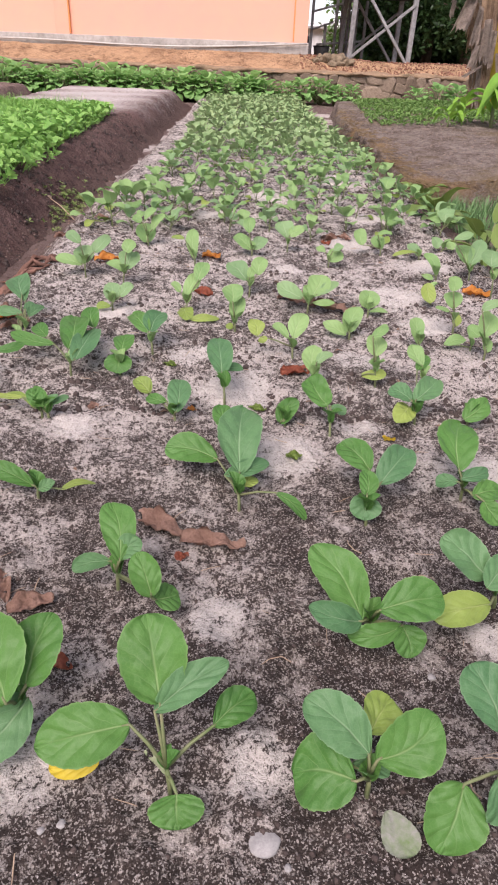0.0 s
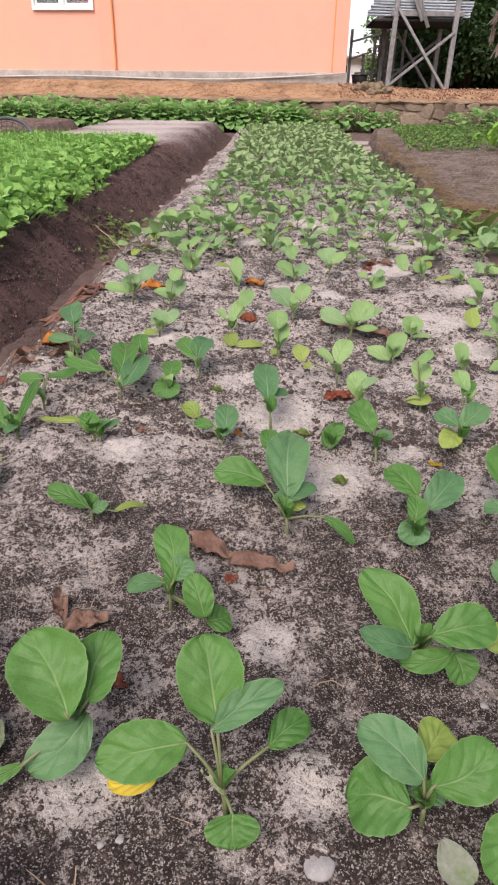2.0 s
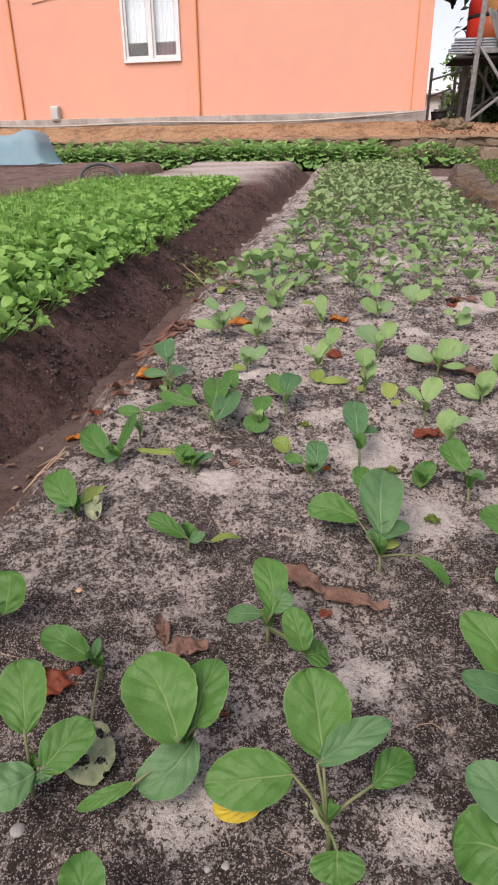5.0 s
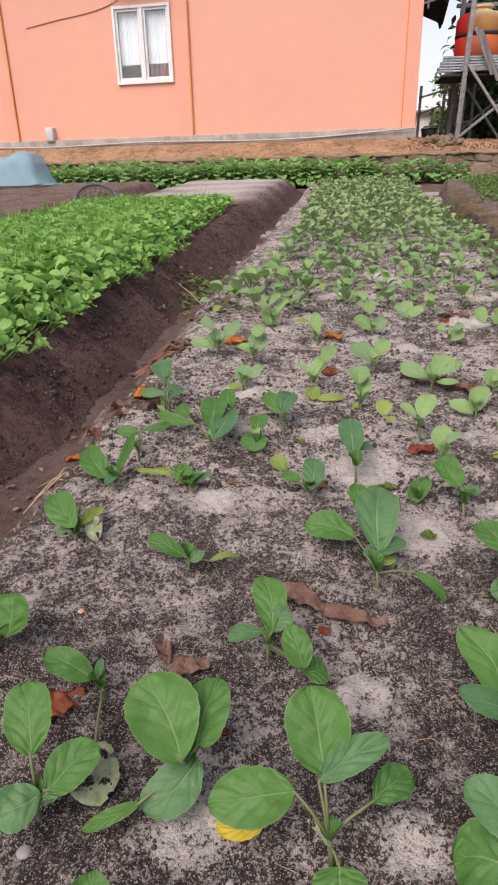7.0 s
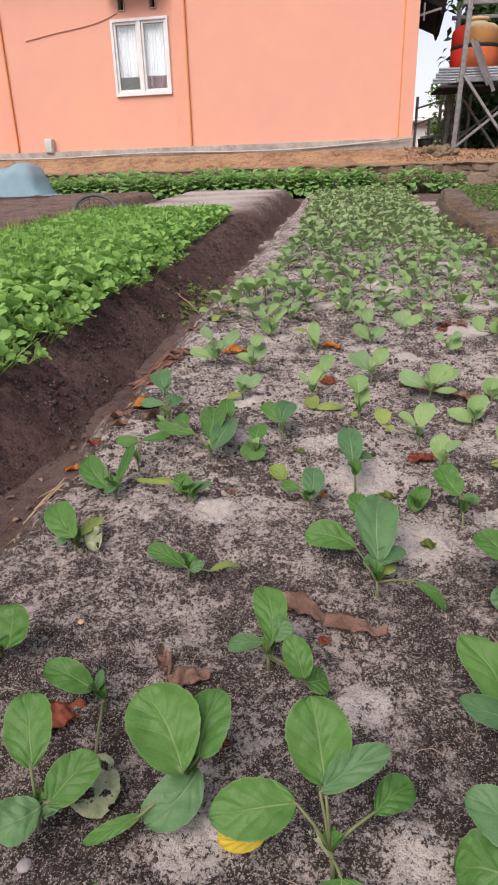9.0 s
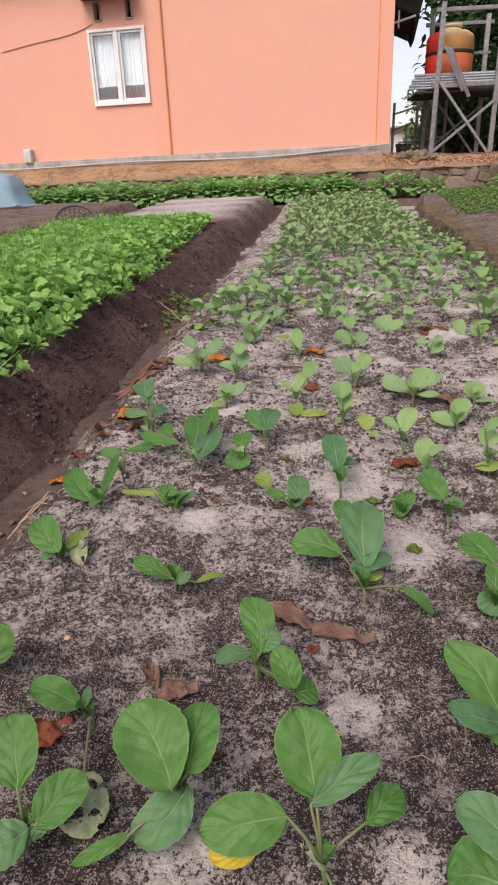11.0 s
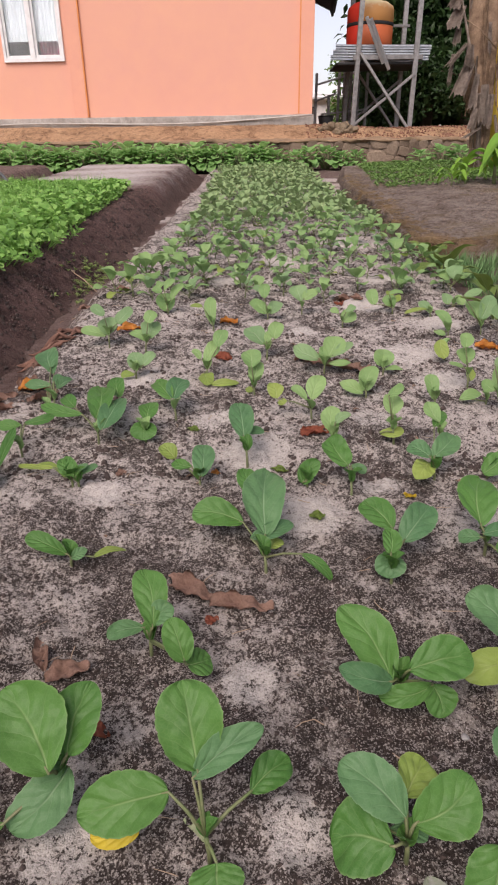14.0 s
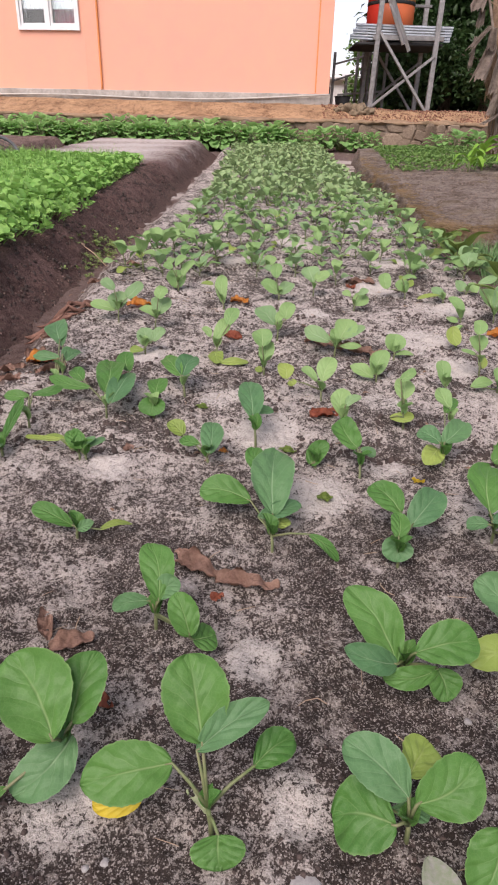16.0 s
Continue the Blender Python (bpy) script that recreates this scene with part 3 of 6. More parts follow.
M_PEBBLE = simple("pale_pebble", (0.17, 0.16, 0.155), (0.29, 0.275, 0.26), 60, 0.7, 0.2)
M_ORANGEST = simple("ochre_pebble", (0.42, 0.24, 0.14), (0.55, 0.36, 0.22), 60, 0.8, 0.2)
M_CRUMB = simple("peat_crumb", (0.032, 0.023, 0.020), (0.085, 0.062, 0.054), 90, 0.95, 0.4)
M_GRAIN = simple("pale_grit", (0.32, 0.28, 0.27), (0.55, 0.50, 0.48), 200, 0.9, 0.2)
M_ROCK = simple("mossy_rock", (0.085, 0.060, 0.036), (0.23, 0.175, 0.115), 9, 0.95, 0.6, 0.01)
M_GRAVEL = simple("tan_gravel", (0.16, 0.095, 0.055), (0.34, 0.235, 0.155), 3, 0.95, 0.3)
M_LITTER = simple("leaf_litter_red", (0.12, 0.050, 0.032), (0.27, 0.135, 0.090), 3, 0.9, 0.3)
M_STRAWBROWN = simple("brown_straw", (0.085, 0.056, 0.028), (0.24, 0.165, 0.085), 4, 0.85, 0.2)
M_STRAW = simple("straw", (0.28, 0.19, 0.13), (0.42, 0.32, 0.22), 30, 0.8, 0.2)

M_VEGLOW = foliage("sprout_leaf", (0.10, 0.20, 0.05), (0.17, 0.29, 0.075), (0.3, 0.4, 0.15), per_island=True, veins=False)
kb = Mat("leaf_scraps", 0.9, 0.2)
kb.base(kb.mix(kb.island(), (0.13, 0.075, 0.050), (0.32, 0.21, 0.14)))
M_BITS = kb.m

M_STRIP = simple("dry_strip", (0.080, 0.036, 0.026), (0.25, 0.135, 0.098), 25, 0.85, 0.5, rnd=0.4)
M_BANKBIT = simple("pale_bank_crumb", (0.13, 0.085, 0.070), (0.25, 0.18, 0.15), 60, 0.95, 0.3)
M_CLOD = simple("mound_clod", (0.10, 0.075, 0.058), (0.25, 0.19, 0.15), 30, 0.95, 0.4)
M_WEED = foliage("weed_leaf", (0.085, 0.145, 0.030), (0.150, 0.215, 0.048), (0.30, 0.36, 0.14), 0.5)

# ---------------------------------------------------------------- terrace and retaining wall
def terrace_z(X, Y):
    up = step(13.55, 14.7, Y)
    base = 0.77 + (0.31 - 0.08 * step(1.2, 3.0, X)) * up
    return base + 0.02 * fbm(X, Y, 2.5, 4, 31) * step(13.6, 13.9, Y)


grid_mesh("terrace_ground", far_lines + span(-9, 9, 0.06) + [-v for v in far_lines[::-1]], span(13.5, 17.5, 0.06) + [20, 26, 40, 90, 300], terrace_z, M_CLAY,
          label="orange clay terrace strewn with gravel and dry leaves", category="ground", kind="structure")


def stone_wall():
    """Rubble retaining wall: a mortar core with separate stones and a cement lip."""
    wall = thing("retaining_wall", Matrix.Translation((0, 13.5, 0)), label="low rubble stone retaining wall with a cement lip", category="wall", kind="structure")
    part("mortar_core", box_bm((18.0, 0.22, 0.73), (0, 0.08, 0.395), 0.01), M_CEMENT_DARK, wall)
    bm = bmesh.new()
    rings = []
    for i in range(361):
        x = -9 + 0.05 * i
        wide = 0.17 + 0.05 * noise.noise(Vector((x * 1.7, 3, 0)))
        ring = []
        for j in range(12):
            a = 2 * math.pi * j / 12
            p = Vector((x, 0.08 + wide * math.cos(a), 0.755 + 0.045 * math.sin(a)))
            p.y += 0.05 * noise.noise(p * 5.0) + 0.025 * noise.noise(p * 16.0)
            p.z += 0.05 * noise.noise(Vector((x * 2.2, a, 9))) + 0.022 * noise.noise(p * 13.0)
            ring.append(bm.verts.new(p))
        rings.append(ring)
    for a, b in zip(rings, rings[1:]):
        for j in range(12):
            bm.faces.new((a[j], b[j], b[(j + 1) % 12], a[(j + 1) % 12]))
    part("lip", bm, M_CLAYLIP, wall, "crumbling earth-stained lip")
    rng = random.Random(5)
    shapes = []
    for k in range(8):
        bm = bmesh.new()
        bmesh.ops.create_icosphere(bm, subdivisions=2, radius=0.5)
        for v in bm.verts:
            d = noise.noise(v.co * 2.2 + Vector((k * 9, 0, 0)))
            q = Vector([math.copysign(min(abs(c) * 1.45, 0.5), c) for c in v.co])
            v.co = q * (1 + 0.28 * d)
        me = bpy.data.meshes.new("stone")
        bm.to_mesh(me)
        bm.free()
        me.materials.append(M_STONE)
        shapes.append(me)
    x = -5.7
    while x < 5.5:
        w = rng.uniform(0.15, 0.30)
        cuts = sorted(rng.uniform(0.38, 0.66) for _ in range(rng.choice((1, 2, 2))))
        levels = [0.27] + cuts + [0.75]
        for z0, z1 in zip(levels, levels[1:]):
            if z1 - z0 < 0.05:
                continue
            ww = w * rng.uniform(0.85, 1.25)
            st = new("stone", rng.choice(shapes))
            st.parent = wall
            st.matrix_basis = Matrix.LocRotScale((x + w / 2 + rng.uniform(-0.05, 0.05), -0.020 + rng.uniform(-0.02, 0.012), (z0 + z1) / 2),
                                                Euler((rng.uniform(-0.15, 0.15), rng.uniform(-0.35, 0.35), rng.uniform(-0.15, 0.15))), (ww * 1.06, 0.09, (z1 - z0) * 1.12))
        x += w
    return wall


M_CEMENT_DARK = simple("old_mortar", (0.13, 0.095, 0.07), (0.22, 0.17, 0.13), 6, 0.95, 0.5)
M_CLAYLIP = simple("earthy_lip", (0.12, 0.085, 0.050), (0.30, 0.20, 0.125), 5, 0.95, 0.8, 0.02)
stone_wall()

# ---------------------------------------------------------------- house
HOUSE = Matrix.Translation((1.36, 14.735, 0)) @ Matrix.Rotation(math.atan(-0.0887), 4, "Z")   # local x runs along the wall, 0 at the corner


def house():
    h = thing("house", HOUSE, label="salmon-orange rendered house with white windows on a grey plinth", category="house")
    top, t = 4.75, 0.16
    wx0, wx1, wz0, wz1 = -6.41, -5.12, 2.335, 3.76      # window opening
    L = -14.0
    vents = ((-6.19, -6.08), (-5.49, -5.38))
    vz0, vz1 = 3.92, 4.24

    def wall(x0, x1, z0, z1):
        part("wall", box_bm((x1 - x0, t, z1 - z0), ((x0 + x1) / 2, t / 2, (z0 + z1) / 2)), M_PLASTER, h, smooth=False)
    wall(wx1, 0, 1.05, top)
    wall(L, wx0, 1.05, top)
    wall(wx0, wx1, 1.05, wz0)
    wall(wx0, wx1, wz1, vz0)
    wall(wx0, wx1, vz1, top)
    wall(wx0, vents[0][0], vz0, vz1)
    wall(vents[0][1], vents[1][0], vz0, vz1)
    wall(vents[1][1], wx1, vz0, vz1)
    part("side_wall", box_bm((t, 7.0, top - 1.05), (-t / 2, 3.5 + t, (top + 1.05) / 2)), M_PLASTER, h, smooth=False)
    for x0, x1 in ((-0.262, 0.0), (-5.03, -4.755), (-9.3, -9.03)):
        part("pillar", box_bm((x1 - x0, 0.05, top - 1.27), ((x0 + x1) / 2, -0.025, (top + 1.27) / 2), 0.006), M_PILLAR, h, "slightly proud salmon pillar", smooth=False)
    for x in (-0.262 - 0.012, -4.755 + 0.014, -9.03 + 0.014):
        part("edge_strip", box_bm((0.028, 0.05, top - 1.29), (x, -0.025, (top + 1.29) / 2), 0.006), M_EDGE, h, "darker orange painted edge", smooth=False)
    part("plinth", box_bm((14.03, 0.10, 0.35), (-6.985, -0.04, 1.095), 0.012), M_CEMENT, h, "bare grey cement plinth")
    part("roof", box_bm((15.5, 9.0, 0.08), (-7.0, 4.2, 4.85), 0.01), M_BLACK, h, "dark roof sheet")
    part("ledge", box_bm((1.25, 0.42, 0.10), (-5.82, -0.21, 4.33), 0.01), M_LEDGE, h, "brown concrete ledge over the window")
    for a, b in vents:
        for nm, sz, c in (("frame", (0.025, 0.06, 0.36), (a - 0.0125, -0.005, 4.08)), ("frame", (0.025, 0.06, 0.36), (b + 0.0125, -0.005, 4.08)),
                          ("frame", (b - a, 0.06, 0.025), ((a + b) / 2, -0.005, 4.25)), ("frame", (b - a, 0.06, 0.025), ((a + b) / 2, -0.005, 3.91))):
            part("vent_frame", box_bm(sz, c, 0.004), M_CEMENT, h)
    # window
    win = new("window")
    win.parent = h
    win["label"] = "white two-leaf casement with lace curtains"
    fw = 0.055
    xm = (wx0 + wx1) / 2

    def bar(name, x0, x1, z0, z1, y=0.0, d=0.09):
        part(name, box_bm((x1 - x0, d, z1 - z0), ((x0 + x1) / 2, y, (z0 + z1) / 2), 0.006), M_WHITE, win, smooth=False)
    bar("frame", wx0, wx0 + fw, wz0, wz1)
    bar("frame", wx1 - fw, wx1, wz0, wz1)
    bar("frame", wx0 + fw, wx1 - fw, wz1 - fw, wz1)
    bar("frame", wx0 + fw, wx1 - fw, wz0, wz0 + fw)
    bar("mullion", xm - 0.035, xm + 0.035, wz0 + fw, wz1 - fw)
    part("sill", box_bm((wx1 - wx0, 0.10, 0.02), (xm, 0.0, wz0 - 0.008), 0.004), M_WHITE, win, smooth=False)
    for x0, x1 in ((wx0 + fw, xm - 0.035), (xm + 0.035, wx1 - fw)):
        for s0, s1, z0, z1 in ((x0, x0 + 0.05, wz0 + fw, wz1 - fw), (x1 - 0.05, x1, wz0 + fw, wz1 - fw),
                               (x0 + 0.05, x1 - 0.05, wz1 - fw - 0.05, wz1 - fw), (x0 + 0.05, x1 - 0.05, wz0 + fw, wz0 + fw + 0.05)):
            bar("sash", s0, s1, z0, z1, 0.012, 0.05)
        pane = part("pane", box_bm((x1 - x0 - 0.1, 0.006, wz1 - wz0 - 2 * fw - 0.1), ((x0 + x1) / 2, 0.015, (wz0 + wz1) / 2)), M_GLASS, win, smooth=False)
        pane.visible_shadow = False
        # gathered lace curtain behind the glass
        bm = bmesh.new()
        n = 40
        rows = []
        for i in range(n + 1):
            x = x0 + 0.03 + (x1 - x0 - 0.06) * i / n
            y = 0.10 + 0.009 * math.sin(i * 1.3) + 0.008 * math.sin(i * 0.37)
            rows.append([bm.verts.new((x, y, z)) for z in (wz0 + 0.36 + 0.012 * math.sin(i * 1.3), wz0 + 0.9, wz1 - 0.1)])
        for a, b in zip(rows, rows[1:]):
            for k in range(2):
                bm.faces.new((a[k], b[k], b[k + 1], a[k + 1]))
        part("curtain", bm, M_CURTAIN, win, "white lace curtain")
    bm = bmesh.new()
    prev = None
    for i in range(31):
        x, y = xm + 0.06 + 0.46 * i / 30, 0.22 + 0.02 * math.sin(i * 1.1)
        cur = [bm.verts.new((x, y, z)) for z in (wz0 + 0.05, wz1 - 0.12)]
        if prev:
            bm.faces.new((prev[0], cur[0], cur[1], prev[1]))
        prev = cur
    part("drape", bm, M_DRAPE, win, "dark magenta inner drape")
    part("room_wall", box_bm((2.4, 0.05, 2.8), (xm, 1.6, 2.7)), M_ROOM, h, "dim room wall behind the window", smooth=False)
    for dx in (-1.2, 1.2):
        part("room_wall", box_bm((0.05, 1.45, 2.8), (xm + dx, 0.88, 2.7)), M_ROOM, h, smooth=False)
    for zz in (1.3, 4.1):
        part("room_floor", box_bm((2.4, 1.45, 0.05), (xm, 0.88, zz)), M_ROOM, h, smooth=False)
    # electricity box, hose and loose cable on the wall
    eb = thing("electric_box", HOUSE @ Matrix.Translation((-8.17, -0.075, 1.24)), label="small grey electric meter box low on the salmon wall", category="electric box")
    part("body", box_bm((0.19, 0.13, 0.30), (0, 0, 0.15), 0.015), M_BOXGREY, eb)
    part("lid", box_bm((0.17, 0.02, 0.26), (0, -0.07, 0.155), 0.008), M_BOXGREY, eb)
    part("knob", box_bm((0.02, 0.02, 0.03), (0.06, -0.085, 0.15), 0.004), M_WHITE, eb)
    pts = [(-12 + 0.4 * i, -0.13 - 0.02 * math.sin(i * 0.9), 1.145 + 0.02 * math.sin(i * 0.5) + (0.10 * max(0, (i - 24) / 6) ** 2 if i > 24 else 0)) for i in range(31)]
    hose = part("hose", tube_bm(pts, 0.016, 8), M_HOSE)
    hose.matrix_basis = HOUSE
    tagged(hose, "grey plastic hose lying along the plinth", "hose")
    pts = [(-8.45 + 0.11 * i, -0.012, 3.50 + 0.05 * math.sin(i * 0.25) + 0.42 * (i / 20) ** 1.9) for i in range(21)]
    cable = part("cable", tube_bm(pts, 0.007, 6), M_CABLE)
    cable.matrix_basis = HOUSE
    tagged(cable, "thin brown cable drooping along the wall to a vent", "cable")


M_EDGE = simple("orange_edge_paint", (0.56, 0.20, 0.065), (0.68, 0.27, 0.095), 3, 0.75, 0.1)
M_LEDGE = simple("ledge_brown", (0.16, 0.07, 0.035), (0.24, 0.11, 0.06), 5, 0.8, 0.2)
M_BOXGREY = simple("grey_box_paint", (0.42, 0.45, 0.42), (0.52, 0.54, 0.50), 8, 0.5, 0.1)
M_HOSE = simple("grey_hose", (0.32, 0.30, 0.27), (0.45, 0.42, 0.38), 6, 0.6, 0.1)
M_CABLE = simple("brown_cable", (0.25, 0.10, 0.05), (0.32, 0.14, 0.08), 9, 0.6, 0.1)
M_CURTAIN = simple("lace", (0.52, 0.56, 0.61), (0.68, 0.72, 0.77), 30, 0.9, 0.2)
M_DRAPE = simple("magenta_cloth", (0.16, 0.02, 0.05), (0.25, 0.04, 0.08), 12, 0.9, 0.2)
M_ROOM = simple("room_plaster", (0.05, 0.04, 0.04), (0.08, 0.07, 0.07), 1.0, 0.9, 0.05)
kg = Mat("window_glass", 0.03, 0.5)
kg.base((0.9, 0.95, 0.95))
kg.b.inputs["Transmission Weight"].default_value = 0.92
kg.b.inputs["IOR"].default_value = 1.45
M_GLASS = kg.m
house()


# ---------------------------------------------------------------- tank stand
def tank_stand():
    o = Matrix.Translation((0, 15.0, 0))
    s = thing("tank_stand", o, label="grey timber tank stand with crossed braces", category="stand")
    front, back = 0.0, 1.35
    for y in (front, back):
        a, b = (2.25, y, 1.02), (2.34, y, 3.75)
        c, d = (3.46, y, 0.95), (3.50, y, 3.75)
        part("post", beam_bm(a, b, 0.10, 0.09), M_WOODGREY, s)
        part("post", beam_bm(c, d, 0.10, 0.09), M_WOODGREY, s)
        part("brace", beam_bm((2.33, y - 0.07, 2.37), (3.42, y - 0.07, 0.98), 0.085, 0.05), M_WOODGREY, s)
        part("brace", beam_bm((3.46, y - 0.03, 1.99), (2.27, y - 0.03, 1.07), 0.085, 0.05), M_WOODGREY, s)
        part("cross_beam", beam_bm((2.2, y + 0.02, 2.30), (3.62, y + 0.02, 2.30), 0.10, 0.08), M_WOODGREY, s)
        part("top_beam", beam_bm((2.2, y + 0.02, 3.62), (3.62, y + 0.02, 3.60), 0.10, 0.07), M_WOODGREY, s)
    part("guard_rail", beam_bm((2.3, 0.9, 2.98), (3.5, 0.9, 2.97), 0.05, 0.05), M_WOODGREY, s)
    for k in range(7):
        part("plank", beam_bm((2.1, 0.1 + 0.2 * k, 2.39), (3.65, 0.1 + 0.2 * k, 2.39), 0.03, 0.17), M_WOODGREY, s)
    # tank
    t = thing("water_tank", Matrix.Translation((2.62, 15.72, 2.41)), label="weathered orange-red plastic water tank on a timber stand", category="water tank")
    prof = [(0.0, 0.0), (0.44, 0.0), (0.48, 0.03), (0.48, 0.50), (0.465, 0.515), (0.465, 0.56), (0.48, 0.575), (0.48, 0.80), (0.46, 0.86), (0.36, 0.93), (0.21, 0.97), (0.20, 1.02)]

    def lathe(prof, sides=40):
        bm = bmesh.new()
        rings = [[bm.verts.new((r * math.cos(2 * math.pi * k / sides), r * math.sin(2 * math.pi * k / sides), z)) for k in range(sides)] for r, z in prof if r > 0]
        for a, b in zip(rings, rings[1:]):
            for k in range(sides):
                bm.faces.new((a[k], a[(k + 1) % sides], b[(k + 1) % sides], b[k]))
        bm.faces.new(rings[0][::-1])
        bm.faces.new(rings[-1])
        return bm
    part("body", lathe(prof), M_TANKW, t)
    part("lid", lathe([(0.22, 1.015), (0.23, 1.03), (0.22, 1.07), (0.12, 1.085), (0.02, 1.09)]), M_TANKW, t)
    part("band", lathe([(0.484, 0.51), (0.488, 0.52), (0.488, 0.56), (0.484, 0.57)]), M_BLACK, t, "dark band round the middle")
    # corrugated sheets stacked on the front of the platform
    for k, (z, dx) in enumerate(((2.505, 0.0), (2.41, -0.05), (2.315, -0.10))):
        bm = bmesh.new()
        rows = []
        for i in range(25):
            y = 0.075 + 0.022 * math.cos(i / 24 * math.pi * 4.0) + 0.02 * (i > 22) + 0.02 * (i < 2)
            zz = z - 0.045 + 0.092 * i / 24
            rows.append([bm.verts.new((x, y, zz - 0.012 * (x - 1.85))) for x in (1.84 + dx, 3.80 + dx * 0.4)])
        for a, b in zip(rows, rows[1:]):
            bm.faces.new((a[0], b[0], b[1], a[1]))
        bmesh.ops.solidify(bm, geom=bm.faces[:], thickness=0.004)
        sh = part("roof_sheet", bm, M_STEEL)
        sh.matrix_basis = o
        tagged(sh, "shiny galvanised gutter sheet stacked on the tank stand", "metal sheet", "sheets on the stand")
    part("sheet_rest", beam_bm((2.3, 0.0, 2.22), (2.3, 0.45, 2.24), 0.07, 0.07), M_WOODGREY, s)
    part("sheet_rest", beam_bm((3.5, 0.0, 2.20), (3.5, 0.45, 2.24), 0.07, 0.07), M_WOODGREY, s)
    # flat black panel just below the planks
    part("tarp", box_bm((1.75, 1.3, 0.05), (2.75, 0.68, 2.20), 0.015), M_BLACK, s, "thin black panel under the platform")
    for dx in (0.0, 0.10):
        a, b = (2.42 + dx * 0.9, -0.02, 3.0 - dx * 0.3), (2.80 + dx * 1.25, -0.10, 2.18 - dx * 1.1)
        bm = tube_bm([a, b], 0.036, 14, cap=False)
        bmesh.ops.solidify(bm, geom=bm.faces[:], thickness=0.006)
        pp = part("pipe", bm, M_PIPE)
        pp.matrix_basis = o
        tagged(pp, "grey plastic pipe leaning on the tank stand", "pipe", "pipes on the stand")


kt = Mat("weathered_tank", 0.5, 0.4)
sp = kt.t.nodes.new("ShaderNodeSeparateXYZ")
kt.link(kt.co.outputs["Object"], sp.inputs[0])
red = kt.ramp(kt.math("ADD", sp.outputs[0], kt.math("MULTIPLY", kt.noise(6, 4.0), 0.06)), -0.22, -0.18, 1.0, 0.0)
orange = kt.mix(kt.ramp(kt.math("ADD", sp.outputs[2], kt.math("MULTIPLY", kt.noise(4, 4.0), 0.15)), 0.55, 0.66), (0.50, 0.115, 0.035), (0.50, 0.24, 0.075))
orange = kt.mix(kt.ramp(kt.math("ADD", sp.outputs[2], kt.math("MULTIPLY", kt.noise(9, 5.0), 0.25)), 0.92, 1.02), orange, (0.56, 0.43, 0.24))
kt.base(kt.mix(red, orange, (0.48, 0.03, 0.015)))
M_TANKW = kt.m
M_PIPE = simple("grey_pvc", (0.74, 0.75, 0.76), (0.84, 0.85, 0.86), 5, 0.4, 0.05)
tank_stand()


# ---------------------------------------------------------------- kale seedlings
def seedling(kind, m):
    """One young plant. Leaves: turn, pitch up, stalk length, blade length, blade width, height on the stem, tone."""
    rng = random.Random(100 + kind)
    ob = thing("seedling", m, label="young kale seedling with rounded green leaves in sandy soil", category="seedling", group="kale seedlings")
    h = rng.uniform(0.026, 0.046)
    lean = Vector((rng.uniform(-0.012, 0.012), rng.uniform(-0.012, 0.012), 0))
    top = Vector((0, 0, h)) + lean
    part("stem", tube_bm([(0, 0, -0.02), lean * 0.4 + Vector((0, 0, h * 0.5)), top], [0.0030, 0.0026, 0.0022], 6), M_STEM, ob)
    n = rng.choice((4, 4, 5, 5, 6))
    a0 = rng.uniform(0, 6.28)
    for i in range(n):
        f = i / max(1, n - 1)                     # 0 oldest, 1 youngest
        a = a0 + i * 2.4 + rng.uniform(-0.3, 0.3)
        pitch = 0.12 + 0.75 * f + rng.uniform(-0.28, 0.28)
        stalk = rng.uniform(0.022, 0.042) * (1.0 - 0.35 * f)
        ln = rng.uniform(0.046, 0.068) * (1 - 0.25 * abs(f - 0.6))
        wd = ln * rng.uniform(0.80, 1.0)
        if i == 0 and rng.random() < 0.2:
            mat, pitch = M_LEAF_PALE, -0.45
        else:
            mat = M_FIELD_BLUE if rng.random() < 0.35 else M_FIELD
        out = Vector((math.cos(a), math.sin(a), 0))
        s0 = Vector((0, 0, h * (0.45 + 0.55 * f))) + lean * f
        s1 = s0 + out * stalk * math.cos(pitch + 0.35) + Vector((0, 0, stalk * math.sin(pitch + 0.35)))
        tip = s1 + out * ln * math.cos(pitch) + Vector((0, 0, ln * math.sin(pitch)))
        tip.z = max(tip.z, 0.006)
        lf = part("leaf", kale_leaf_bm(s1, tip, wd, (out.x * -0.3, out.y * -0.3, 1), rng, 12, 6, 0.10, rng.uniform(0.10, 0.45), 0.09, rng.uniform(0.55, 0.85), rng.uniform(0.42, 0.55), rng.uniform(0, 0.2)), mat, ob)
        mid = (s0 + s1) / 2 + Vector((0, 0, -0.003))
        part("stalk", tube_bm([s0, mid, s1 + (tip - s1) * 0.05], [0.0018, 0.0016, 0.0013], 5), M_STEM, lf)
    return ob


KINDS = 16
seed_kinds = {}


def plant(x, y, size=1.0, turn=0.0, kind=0):
    z = float(bed_z(np.array([x]), np.array([y]))[0])
    m = Matrix.Translation((x, y, z)) @ Matrix.Rotation(turn, 4, "Z") @ Matrix.Scale(size, 4)
    if kind not in seed_kinds:
        seed_kinds[kind] = seedling(kind, m)
        return seed_kinds[kind]
    src = seed_kinds[kind]
    ob = copy_thing(src, Matrix())
    ob.matrix_basis = m
    return ob


